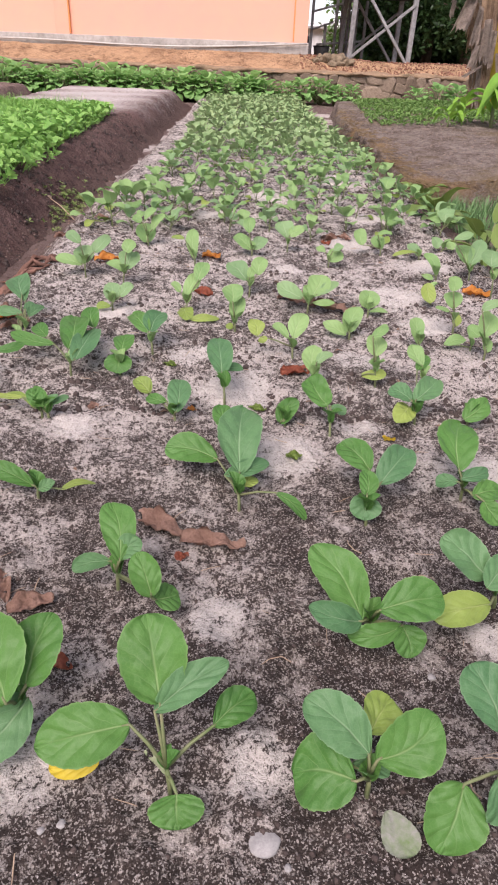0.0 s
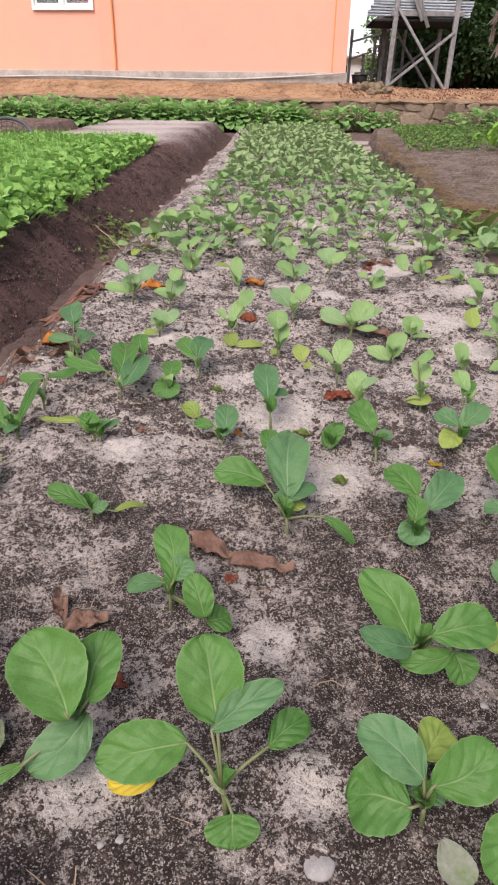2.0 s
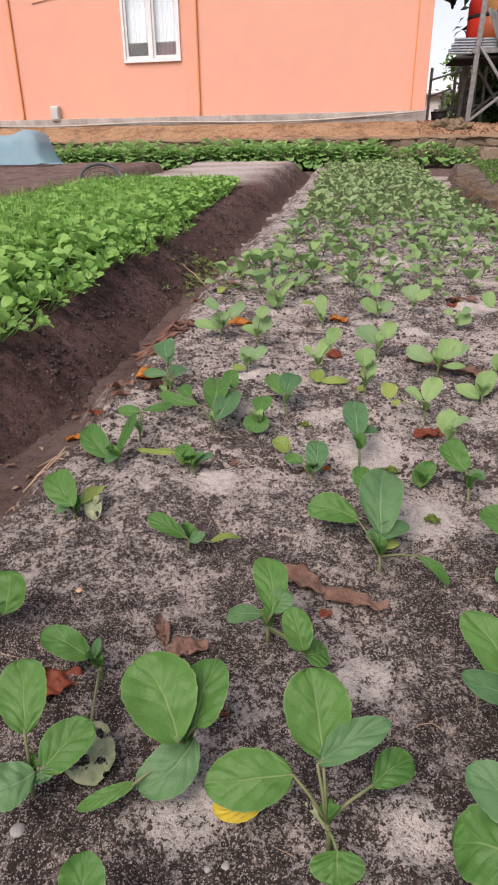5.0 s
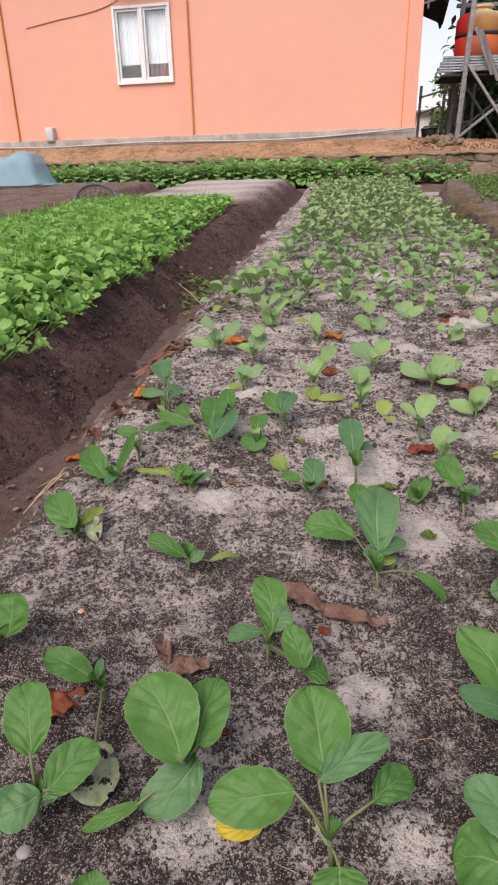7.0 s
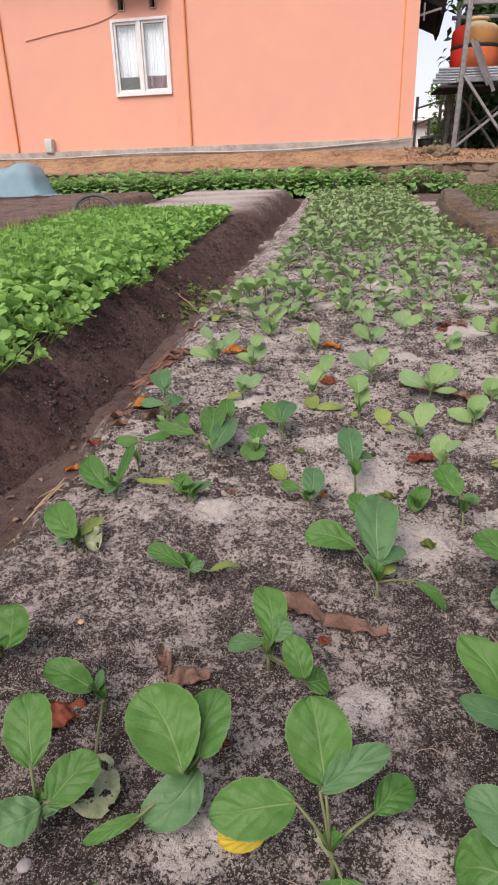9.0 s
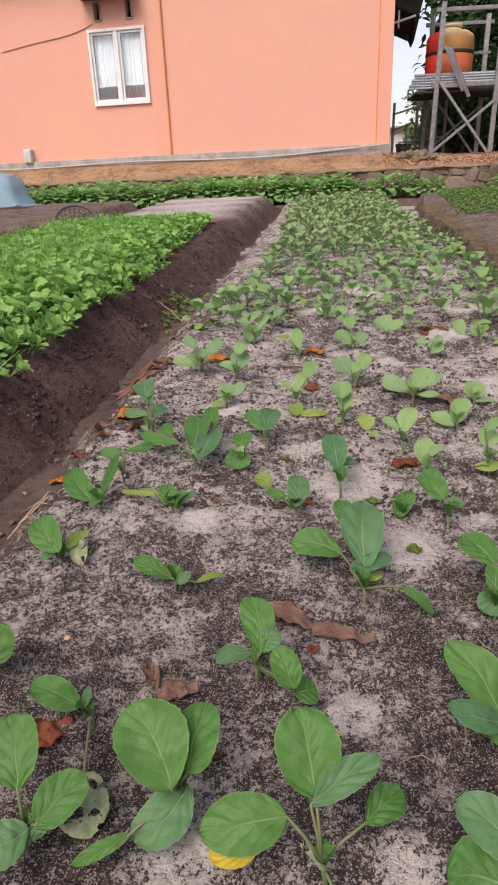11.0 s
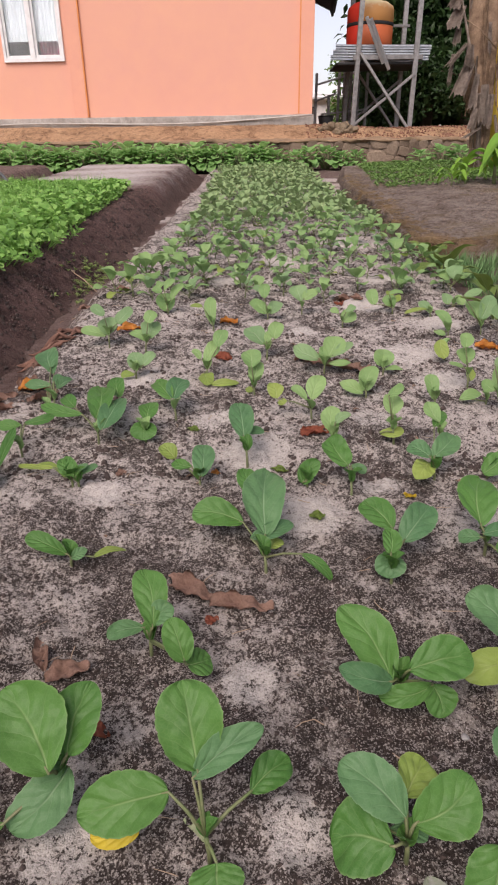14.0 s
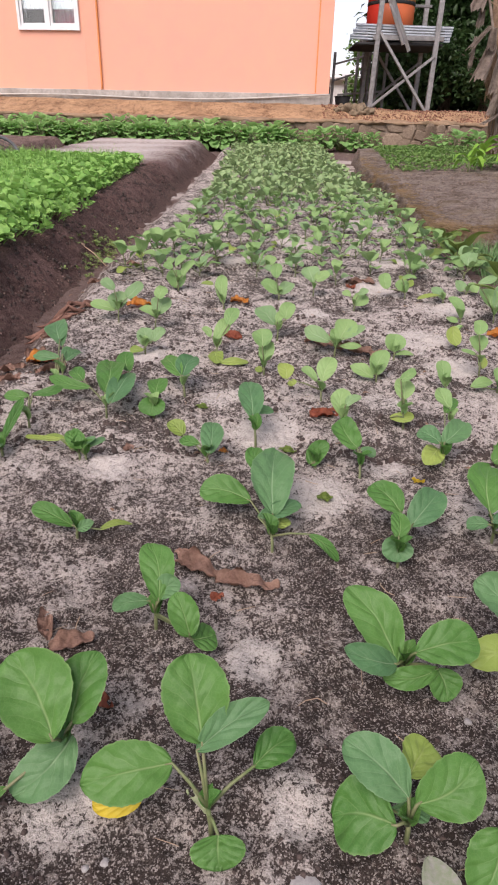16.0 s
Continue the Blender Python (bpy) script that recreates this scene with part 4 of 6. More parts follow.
# f and e are the haze-paled copies of g and b
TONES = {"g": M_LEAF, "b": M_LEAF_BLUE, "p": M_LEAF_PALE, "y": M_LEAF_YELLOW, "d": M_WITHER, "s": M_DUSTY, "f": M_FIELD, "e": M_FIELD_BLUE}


def kale(x, y, leaves):
    """A seedling given leaf by leaf, relative to its foot."""
    z = float(bed_z(np.array([x]), np.array([y]))[0])
    z0 = 0.02 * y
    rng = random.Random(int(1000 * (x + 5) + 77 * y))
    ob = thing("seedling", Matrix.Translation((x, y, z0)), label="young kale seedling with broad scalloped green leaves", category="seedling", group="kale seedlings")
    near = [Vector(l[:3]) for l in leaves if Vector(l[:2]).length < 0.05]
    top = sum(near, Vector()) / len(near) if near else Vector((0, 0, 0.03))
    top = Vector((top.x * 0.35, top.y * 0.35, max(0.02, top.z * 0.62)))
    part("stem", tube_bm([(0, 0, z - z0 - 0.02), (top.x * 0.3, top.y * 0.3, top.z * 0.5), top], [0.0031, 0.0027, 0.0022], 7), M_STEM, ob)
    for bx, by, bz, tx, ty, tz, w, tone in leaves:
        b, t = Vector((bx, by, bz)), Vector((tx, ty, tz))
        up = Vector((0, -0.55, 0.85))
        fold = 0.34 if tone == "b" and w < 0.045 else rng.uniform(0.12, 0.3)
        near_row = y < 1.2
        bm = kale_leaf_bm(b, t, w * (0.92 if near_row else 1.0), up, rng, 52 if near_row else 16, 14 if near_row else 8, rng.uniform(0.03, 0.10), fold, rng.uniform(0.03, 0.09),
                          rng.uniform(0.48, 0.76), rng.uniform(0.42, 0.60))
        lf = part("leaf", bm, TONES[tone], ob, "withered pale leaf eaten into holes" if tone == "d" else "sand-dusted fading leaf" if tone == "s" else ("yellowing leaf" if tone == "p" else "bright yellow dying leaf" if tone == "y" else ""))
        if tone in "ys" or bz < 0.008:                                 # shed leaves have lost their stalks
            continue
        s0 = top * (0.55 + 0.45 * min(1, bz / 0.06))
        mid = (s0 + b) / 2 + Vector((0, 0, 0.004))
        part("stalk", tube_bm([s0, mid, b, b + (t - b) * 0.08], [0.0023, 0.0019, 0.0016, 0.0010], 6), M_STEM, lf)
    for i in range(2 if y < 0.55 else 3):                # the folded heart leaves at the tip of the stem
        a = rng.uniform(0, 6.28)
        out = Vector((math.cos(a), math.sin(a), 0))
        l = rng.uniform(0.016, 0.030) * (1.0 if y < 0.55 else 1.35)
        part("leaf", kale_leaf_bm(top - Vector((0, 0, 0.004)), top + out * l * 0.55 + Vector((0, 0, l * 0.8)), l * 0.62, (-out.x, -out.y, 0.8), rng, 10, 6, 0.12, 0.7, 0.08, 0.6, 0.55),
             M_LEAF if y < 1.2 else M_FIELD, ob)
    return ob


rng = random.Random(3)

# seedlings nearest the path, leaf by leaf: foot of the blade, tip, width, tone
kale(-0.060, 0.370, [
    (-0.011, 0.032, 0.095, -0.029, 0.09, 0.152, 0.0715, "g"),
    (-0.04, 0.023, 0.076, -0.127, 0.009, 0.062, 0.0605, "g"),
    (-0.016, 0.028, 0.089, 0.053, 0.055, 0.127, 0.0346, "b"),
    (0.04, 0.036, 0.057, 0.081, 0.066, 0.065, 0.0382, "g"),
    (0.007, -0.014, 0.025, 0.01, -0.039, 0.011, 0.0566, "g"),
    (-0.001, 0.001, 0.025, -0.026, 0.018, 0.044, 0.00989, "d"),
    (-0.073, 0.024, 0.017, -0.123, 0.022, 0.012, 0.026, "y"),
])
kale(0.133, 0.371, [
    (-0.006, 0.003, 0.062, -0.065, 0.039, 0.095, 0.0525, "b"),
    (-0.001, 0.023, 0.064, 0.026, 0.059, 0.07, 0.0449, "p"),
    (0.001, -0.004, 0.062, 0.059, 0.019, 0.095, 0.0593, "g"),
    (-0.018, -0.013, 0.044, -0.075, 0.006, 0.025, 0.0751, "g"),
    (-0.019, 0.008, 0.037, 0.02, 0.005, 0.031, 0.0188, "b"),
    (0.011, -0.026, 0.018, 0.033, -0.059, 0.008, 0.0358, "s"),
])
kale(0.278, 0.372, [
    (-0.02, 0.016, 0.076, -0.044, 0.064, 0.115, 0.056, "b"),
    (-0.017, 0.016, 0.076, 0.008, 0.087, 0.114, 0.0521, "g"),
    (-0.036, -0.023, 0.063, -0.02, -0.046, 0.036, 0.057, "b"),
    (-0.064, -0.02, 0.05, -0.093, -0.061, 0.012, 0.0613, "g"),
])
kale(0.166, 0.584, [
    (-0.011, -0.021, 0.038, -0.069, 0.044, 0.101, 0.0624, "g"),
    (-0.011, -0.023, 0.038, -0.078, -0.025, 0.063, 0.0383, "b"),
    (0.007, -0.029, 0.063, 0.084, -0.019, 0.075, 0.0595, "g"),
    (0.039, -0.029, 0.038, -0.028, -0.032, 0.024, 0.0307, "g"),
    (0.038, -0.028, 0.038, 0.047, -0.055, 0.012, 0.0446, "g"),
])
kale(0.350, 0.625, [
    (-0.027, -0.009, 0.062, -0.08, 0.027, 0.101, 0.0592, "b"),
    (-0.034, -0.03, 0.063, 0.009, 0.012, 0.076, 0.041, "b"),
    (-0.025, -0.032, 0.038, -0.104, -0.052, 0.036, 0.0484, "p"),
])
kale(-0.226, 0.442, [
    (0.004, -0.028, 0.075, -0.054, 0.032, 0.126, 0.0847, "g"),
    (0.017, -0.007, 0.075, 0.034, 0.053, 0.115, 0.0608, "g"),
    (0.015, -0.003, 0.052, -0.035, -0.053, 0.024, 0.0562, "b"),
    (-0.039, -0.053, 0.036, -0.097, -0.075, 0.014, 0.0178, "g"),
])
kale(-0.382, 0.385, [
    (0.001, 0.008, 0.087, -0.027, 0.069, 0.127, 0.0606, "g"),
    (0.019, -0.002, 0.05, 0.062, 0.04, 0.076, 0.0509, "g"),
    (0.013, -0.007, 0.05, -0.026, -0.037, 0.049, 0.0512, "b"),
    (0.016, -0.002, 0.05, 0.022, -0.008, 0.038, 0.0296, "b"),
])
kale(-0.364, 0.554, [
    (-0.015, -0, 0.037, -0.081, 0.009, 0.062, 0.0423, "g"),
    (-0.007, 0.001, 0.037, -0.001, 0.01, 0.062, 0.0138, "b"),
    (0.016, -0.081, 0.013, 0.049, -0.15, 0.004, 0.0668, "d"),
])
kale(-0.554, 0.633, [
    (0.026, -0.019, 0.038, 0.026, 0.015, 0.089, 0.0666, "g"),
    (0.014, -0.021, 0.038, -0.03, -0.021, 0.063, 0.0561, "b"),
])
kale(-0.288, 0.272, [
    (0.025, -0.024, 0.063, 0.02, 0.008, 0.1, 0.0456, "g"),
    (0.023, -0.028, 0.063, -0.013, -0.027, 0.075, 0.042, "b"),
    (0.028, -0.029, 0.063, 0.059, -0.032, 0.049, 0.0353, "g"),
])
kale(-0.155, 0.645, [
    (0.007, -0.01, 0.062, -0.014, 0.062, 0.102, 0.0514, "g"),
    (0.006, -0.004, 0.062, 0.032, 0.01, 0.082, 0.0351, "b"),
    (-0.008, 0.004, 0.05, -0.055, -0.012, 0.05, 0.0275, "b"),
    (0.053, -0.059, 0.049, 0.032, -0.023, 0.088, 0.041, "g"),
    (0.055, -0.051, 0.036, 0.083, -0.029, 0.025, 0.0416, "g"),
])
kale(0.008, 0.832, [
    (-0.001, 0.031, 0.051, 0.006, 0.18, 0.094, 0.081, "b"),
    (-0.038, 0.071, 0.051, -0.125, 0.087, 0.062, 0.059, "g"),
    (-0.015, 0.135, 0.063, -0.035, 0.206, 0.084, 0.04, "g"),
    (-0.025, 0.029, 0.046, 0.047, 0.066, 0.051, 0.033, "b"),
    (0.057, -0.008, 0.04, 0.104, -0.032, 0.007, 0.021, "g"),
    (0.005, 0.025, 0.03, 0.028, 0.045, 0.031, 0.024, "p"),
])
kale(0.206, 0.795, [
    (0.012, 0.069, 0.061, -0.031, 0.121, 0.082, 0.057, "g"),
    (0.024, 0.044, 0.051, 0.08, 0.104, 0.082, 0.057, "b"),
    (-0.002, 0.013, 0.05, 0.001, 0.052, 0.071, 0.034, "g"),
    (-0.002, 0.027, 0.041, -0.007, -0.004, 0.015, 0.054, "b"),
])
kale(0.382, 0.876, [
    (-0.017, -0.006, 0.06, 0.011, 0.096, 0.092, 0.075, "g"),
    (-0.012, -0.008, 0.045, 0.038, 0.007, 0.05, 0.03, "b"),
    (-0.016, -0.011, 0.04, -0.049, -0.001, 0.03, 0.029, "b"),
    (0.003, -0.034, 0.029, 0.055, -0.019, 0.03, 0.042, "g"),
    (0.016, -0.049, 0.029, 0.037, -0.083, 0.008, 0.044, "g"),
])
kale(-0.319, 0.855, [
    (-0.005, 0.003, 0.02, -0.072, 0.013, 0.05, 0.035, "g"),
    (0.004, -0.006, 0.02, 0.031, 0.001, 0.03, 0.023, "b"),
    (0.041, -0.005, 0.02, 0.089, 0.025, 0.012, 0.013, "p"),
])
kale(-0.022, 1.197, [
    (-0.007, 0.018, 0.06, -0.019, 0.135, 0.093, 0.061, "b"),
    (-0.017, 0.053, 0.051, 0.038, 0.069, 0.051, 0.024, "b"),
])
kale(-0.118, 1.109, [
    (0.004, -0.009, 0.03, 0.004, 0.073, 0.061, 0.052, "b"),
    (-0.057, 0.071, 0.031, -0.09, 0.09, 0.052, 0.038, "p"),
    (-0.019, 0.03, 0.031, -0.061, 0.053, 0.031, 0.028, "g"),
])
kale(0.182, 1.058, [
    (-0.003, 0.044, 0.051, -0.034, 0.111, 0.082, 0.059, "g"),
    (0.003, 0.044, 0.051, 0.032, 0.032, 0.041, 0.024, "b"),
])
kale(0.364, 1.127, [
    (-0.004, 0.009, 0.05, 0.052, 0.065, 0.071, 0.053, "b"),
    (-0.012, 0.009, 0.05, -0.05, 0.042, 0.061, 0.047, "b"),
    (-0.009, 0.023, 0.03, -0.045, -0.031, 0.019, 0.049, "p"),
    (0.027, 0.13, 0.063, 0.06, 0.194, 0.074, 0.034, "g"),
])
kale(0.100, 1.102, [
    (-0.012, -0, 0.01, 0.022, 0.025, 0.051, 0.043, "g"),
])
kale(0.480, 1.145, [
    (-0.022, -0.028, 0.019, 0.03, 0.003, 0.05, 0.048, "g"),
])
kale(-0.380, 1.118, [
    (0.001, -0.01, 0.03, -0.021, 0.032, 0.051, 0.04, "g"),
    (0.004, 0, 0.03, 0.035, 0.003, 0.05, 0.019, "b"),
    (-0.014, 0.002, 0.02, -0.097, 0.078, 0.012, 0.012, "p"),
])
kale(-0.368, 1.313, [
    (-0.003, 0.011, 0.06, -0.022, 0.163, 0.083, 0.069, "g"),
    (0.017, -0.026, 0.049, 0.036, 0.112, 0.072, 0.056, "b"),
    (0.033, 0.119, 0.072, 0.012, 0.202, 0.094, 0.045, "g"),
    (-0.046, 0.058, 0.051, -0.155, 0.101, 0.062, 0.033, "g"),
    (-0.075, 0.104, 0.052, -0.111, 0.156, 0.063, 0.037, "g"),
])
kale(-0.260, 1.320, [
    (-0, 0.034, 0.041, 0.003, 0.098, 0.062, 0.048, "g"),
    (-0.002, 0.028, 0.041, -0.003, -0.01, 0.01, 0.063, "g"),
])
kale(-0.201, 1.447, [
    (-0.011, 0.019, 0.05, -0.063, 0.114, 0.062, 0.046, "g"),
    (-0.006, 0.019, 0.05, 0.015, 0.101, 0.072, 0.057, "b"),
])
kale(-0.530, 1.486, [
    (-0.034, 0.162, 0.073, -0.07, 0.269, 0.095, 0.063, "b"),
    (-0.013, 0.099, 0.052, 0.015, 0.127, 0.053, 0.038, "b"),
    (-0.026, 0.085, 0.052, -0.082, 0.109, 0.052, 0.028, "g"),
])
kale(-0.541, 1.126, [
    (-0.012, -0.013, 0.03, -0.077, 0.055, 0.071, 0.059, "g"),
    (0.004, -0.004, 0.03, -0.008, -0.041, 0.029, 0.023, "b"),
    (0.001, 0.007, 0.03, -0.003, 0.153, 0.063, 0.026, "g"),
])
kale(-0.551, 0.911, [
    (0.008, -0.011, 0.04, -0.051, 0.058, 0.071, 0.063, "g"),
    (0.01, 0.009, 0.03, 0.028, 0.083, 0.032, 0.03, "p"),
    (0.016, 0.047, 0.031, 0.044, -0.007, 0.01, 0.038, "d"),
    (-0.003, -0.002, 0.03, -0.034, -0.003, 0.02, 0.018, "b"),
])
kale(-0.530, 1.260, [
    (-0.011, 0.053, 0.051, -0.07, 0.058, 0.051, 0.031, "g"),
    (-0.007, 0.063, 0.051, 0.06, 0.081, 0.062, 0.025, "g"),
])
kale(-0.525, 1.505, [
    (-0.027, 0.128, 0.063, -0.065, 0.249, 0.085, 0.055, "b"),
    (-0.019, 0.063, 0.051, -0.092, 0.075, 0.052, 0.032, "b"),
    (0.003, 0.042, 0.051, 0.025, 0.112, 0.052, 0.039, "b"),
])
kale(-0.365, 1.108, [
    (-0.004, -0.003, 0.03, -0.027, 0.035, 0.051, 0.037, "g"),
    (0.003, 0.005, 0.03, 0.036, 0.026, 0.041, 0.017, "b"),
    (-0.057, 0.037, 0.031, -0.15, 0.084, 0.012, 0.015, "p"),
])
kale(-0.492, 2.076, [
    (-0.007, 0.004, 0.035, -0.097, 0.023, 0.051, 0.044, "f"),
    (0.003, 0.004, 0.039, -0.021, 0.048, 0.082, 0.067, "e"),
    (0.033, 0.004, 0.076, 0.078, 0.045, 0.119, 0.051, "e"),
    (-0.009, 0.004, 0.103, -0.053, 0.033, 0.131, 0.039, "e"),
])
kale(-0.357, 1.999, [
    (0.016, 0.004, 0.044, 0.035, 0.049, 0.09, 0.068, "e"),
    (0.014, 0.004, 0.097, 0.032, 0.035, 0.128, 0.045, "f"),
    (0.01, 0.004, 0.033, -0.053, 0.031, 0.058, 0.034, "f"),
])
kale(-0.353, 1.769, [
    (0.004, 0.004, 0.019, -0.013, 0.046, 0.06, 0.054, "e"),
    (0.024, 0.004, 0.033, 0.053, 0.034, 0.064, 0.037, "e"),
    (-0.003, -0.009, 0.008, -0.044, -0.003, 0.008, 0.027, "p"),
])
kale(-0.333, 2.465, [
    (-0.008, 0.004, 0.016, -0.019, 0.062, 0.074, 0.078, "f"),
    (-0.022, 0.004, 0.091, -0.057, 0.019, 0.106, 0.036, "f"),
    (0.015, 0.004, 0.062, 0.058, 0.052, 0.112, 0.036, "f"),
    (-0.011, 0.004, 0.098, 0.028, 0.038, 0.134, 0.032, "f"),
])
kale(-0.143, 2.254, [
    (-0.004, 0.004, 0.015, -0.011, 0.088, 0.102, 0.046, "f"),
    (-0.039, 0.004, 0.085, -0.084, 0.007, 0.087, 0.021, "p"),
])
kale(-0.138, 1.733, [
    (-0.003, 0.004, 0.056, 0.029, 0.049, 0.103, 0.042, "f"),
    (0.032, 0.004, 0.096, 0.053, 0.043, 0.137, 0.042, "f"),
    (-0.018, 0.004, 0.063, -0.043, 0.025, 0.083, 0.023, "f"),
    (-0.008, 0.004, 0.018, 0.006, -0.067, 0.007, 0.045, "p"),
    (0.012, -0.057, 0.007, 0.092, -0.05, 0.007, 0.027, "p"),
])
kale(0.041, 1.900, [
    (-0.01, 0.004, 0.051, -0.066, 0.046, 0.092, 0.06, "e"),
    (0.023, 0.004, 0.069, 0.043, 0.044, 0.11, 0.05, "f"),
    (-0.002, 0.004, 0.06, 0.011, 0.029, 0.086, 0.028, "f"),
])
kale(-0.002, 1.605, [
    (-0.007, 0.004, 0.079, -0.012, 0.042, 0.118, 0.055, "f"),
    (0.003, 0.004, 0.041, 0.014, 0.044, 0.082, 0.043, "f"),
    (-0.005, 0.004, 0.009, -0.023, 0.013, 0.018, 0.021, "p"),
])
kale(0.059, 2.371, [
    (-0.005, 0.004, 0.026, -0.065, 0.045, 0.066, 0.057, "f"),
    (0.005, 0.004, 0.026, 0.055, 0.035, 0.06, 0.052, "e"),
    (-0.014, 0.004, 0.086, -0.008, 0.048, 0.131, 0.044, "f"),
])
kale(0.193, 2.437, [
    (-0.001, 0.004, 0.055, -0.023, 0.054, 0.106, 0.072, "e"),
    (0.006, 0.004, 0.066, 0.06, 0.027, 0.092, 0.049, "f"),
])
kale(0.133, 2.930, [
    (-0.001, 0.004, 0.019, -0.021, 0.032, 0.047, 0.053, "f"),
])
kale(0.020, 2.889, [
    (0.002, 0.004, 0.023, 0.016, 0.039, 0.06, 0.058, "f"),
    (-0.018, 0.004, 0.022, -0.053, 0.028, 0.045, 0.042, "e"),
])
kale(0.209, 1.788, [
    (-0.016, 0.004, 0.04, -0.09, 0.035, 0.07, 0.057, "e"),
    (0.008, 0.004, 0.041, 0.042, 0.054, 0.094, 0.068, "f"),
    (-0.002, 0.004, 0.032, 0.003, 0.038, 0.067, 0.041, "f"),
    (0.024, 0.004, 0.05, 0.087, 0.032, 0.08, 0.034, "e"),
    (0.013, 0.004, 0.025, 0.079, 0.004, 0.027, 0.025, "f"),
])
kale(0.138, 1.431, [
    (0, 0.004, 0.056, 0.029, 0.047, 0.102, 0.047, "f"),
    (-0.013, 0.004, 0.056, -0.049, 0.03, 0.081, 0.025, "f"),
    (-0.088, 0.004, 0.059, -0.099, 0.035, 0.09, 0.041, "p"),
    (-0.078, 0.004, 0.057, -0.07, -0.006, 0.047, 0.025, "p"),
])
kale(0.329, 2.262, [
    (0.003, 0.004, 0.019, 0.036, 0.037, 0.054, 0.059, "f"),
    (-0.015, 0.004, 0.052, -0.046, 0.018, 0.065, 0.029, "f"),
    (0.011, 0.004, 0.057, 0.047, 0.02, 0.074, 0.029, "e"),
])
kale(0.302, 1.590, [
    (-0.006, 0.004, 0.014, 0.028, 0.056, 0.068, 0.05, "f"),
    (-0.009, 0.004, 0.006, -0.07, 0.031, 0.031, 0.04, "f"),
])
kale(0.383, 1.771, [
    (-0.002, 0.004, 0.019, 0.003, 0.045, 0.06, 0.062, "f"),
    (0.003, 0.004, 0.009, 0.059, 0.003, 0.009, 0.017, "f"),
])
kale(0.313, 1.287, [
    (-0.007, 0.004, 0.076, -0.01, 0.041, 0.112, 0.046, "f"),
    (-0, 0.004, 0.053, -0.012, 0.017, 0.066, 0.028, "f"),
    (-0.033, 0.004, 0.03, 0.022, 0.007, 0.035, 0.028, "p"),
    (-0.02, 0.004, 0.121, 0.013, 0.023, 0.141, 0.023, "f"),
])
kale(0.173, 1.284, [
    (-0.004, 0.004, 0.036, 0.002, 0.048, 0.082, 0.046, "f"),
    (0.004, 0.004, 0.06, 0.04, 0.018, 0.075, 0.023, "e"),
])
kale(0.468, 1.515, [
    (-0.007, 0.004, 0.029, -0.009, 0.048, 0.072, 0.039, "f"),
    (0.001, 0.004, 0.015, -0.014, 0.033, 0.044, 0.024, "f"),
])
kale(0.411, 1.265, [
    (-0.006, 0.004, 0.066, -0.026, 0.041, 0.101, 0.036, "f"),
])
kale(0.594, 1.642, [
    (-0.01, 0.004, 0.07, -0.014, 0.041, 0.105, 0.052, "f"),
    (-0.019, 0.004, 0.116, -0.014, 0.037, 0.148, 0.039, "f"),
    (0.005, 0.004, 0.02, 0.008, 0.034, 0.048, 0.026, "p"),
    (-0.019, 0.004, 0.062, -0.056, 0.014, 0.07, 0.016, "f"),
])
kale(0.600, 1.513, [
    (-0.068, 0.004, 0.016, -0.01, 0.017, 0.03, 0.031, "f"),
])
kale(0.596, 1.875, [
    (-0.02, 0.004, 0.068, -0.016, -0.044, 0.022, 0.047, "p"),
])
kale(0.684, 2.146, [
    (0.002, 0.004, 0.015, -0.031, 0.066, 0.075, 0.042, "f"),
    (-0.051, 0.004, 0.017, -0.011, -0.008, 0.006, 0.025, "f"),
])
kale(0.688, 2.397, [
    (0.003, 0.004, 0.014, -0.039, 0.042, 0.05, 0.041, "e"),
    (-0.015, 0.004, 0.03, -0.103, -0.006, 0.017, 0.02, "p"),
])
kale(0.551, 2.443, [
    (-0.003, 0.004, 0.024, -0.011, 0.047, 0.067, 0.055, "f"),
    (-0.019, 0.004, 0.08, 0.036, 0.006, 0.084, 0.023, "f"),
    (-0.074, 0.004, 0.039, -0.08, 0.053, 0.089, 0.05, "f"),
])
kale(0.669, 2.820, [
    (-0.004, 0.004, 0.03, -0.008, 0.047, 0.073, 0.063, "f"),
])
kale(0.617, 1.454, [
    (-0.017, 0.004, 0.062, 0.01, 0.055, 0.111, 0.051, "f"),
    (-0.02, 0.004, 0.064, -0.049, 0.025, 0.083, 0.039, "f"),
    (0.003, 0.004, 0.024, 0.015, 0.029, 0.047, 0.024, "f"),
    (-0.032, 0.004, 0.132, 0.013, 0.019, 0.148, 0.027, "e"),
])
kale(0.796, 2.139, [
    (-0.017, 0.004, 0.058, -0.042, 0.057, 0.109, 0.063, "f"),
    (-0.003, 0.004, 0.058, 0.043, 0.073, 0.127, 0.055, "e"),
    (-0.074, 0.004, 0.138, -0.011, 0.021, 0.157, 0.031, "e"),
])
kale(0.818, 1.979, [
    (-0.016, 0.004, 0.092, -0.005, 0.048, 0.135, 0.071, "e"),
])
kale(0.808, 2.519, [
    (-0.02, 0.004, 0.016, -0.028, 0.042, 0.053, 0.044, "e"),
    (0.044, 0.004, 0.012, 0.023, 0.039, 0.045, 0.044, "f"),
])

for x, y, s in ((-0.52, 2.77, 1.35), (-0.30, 2.97, 1.43), (-0.49, 3.06, 1.65),):
    plant(x, y, s, rng.uniform(0, 6.28), rng.randrange(KINDS))

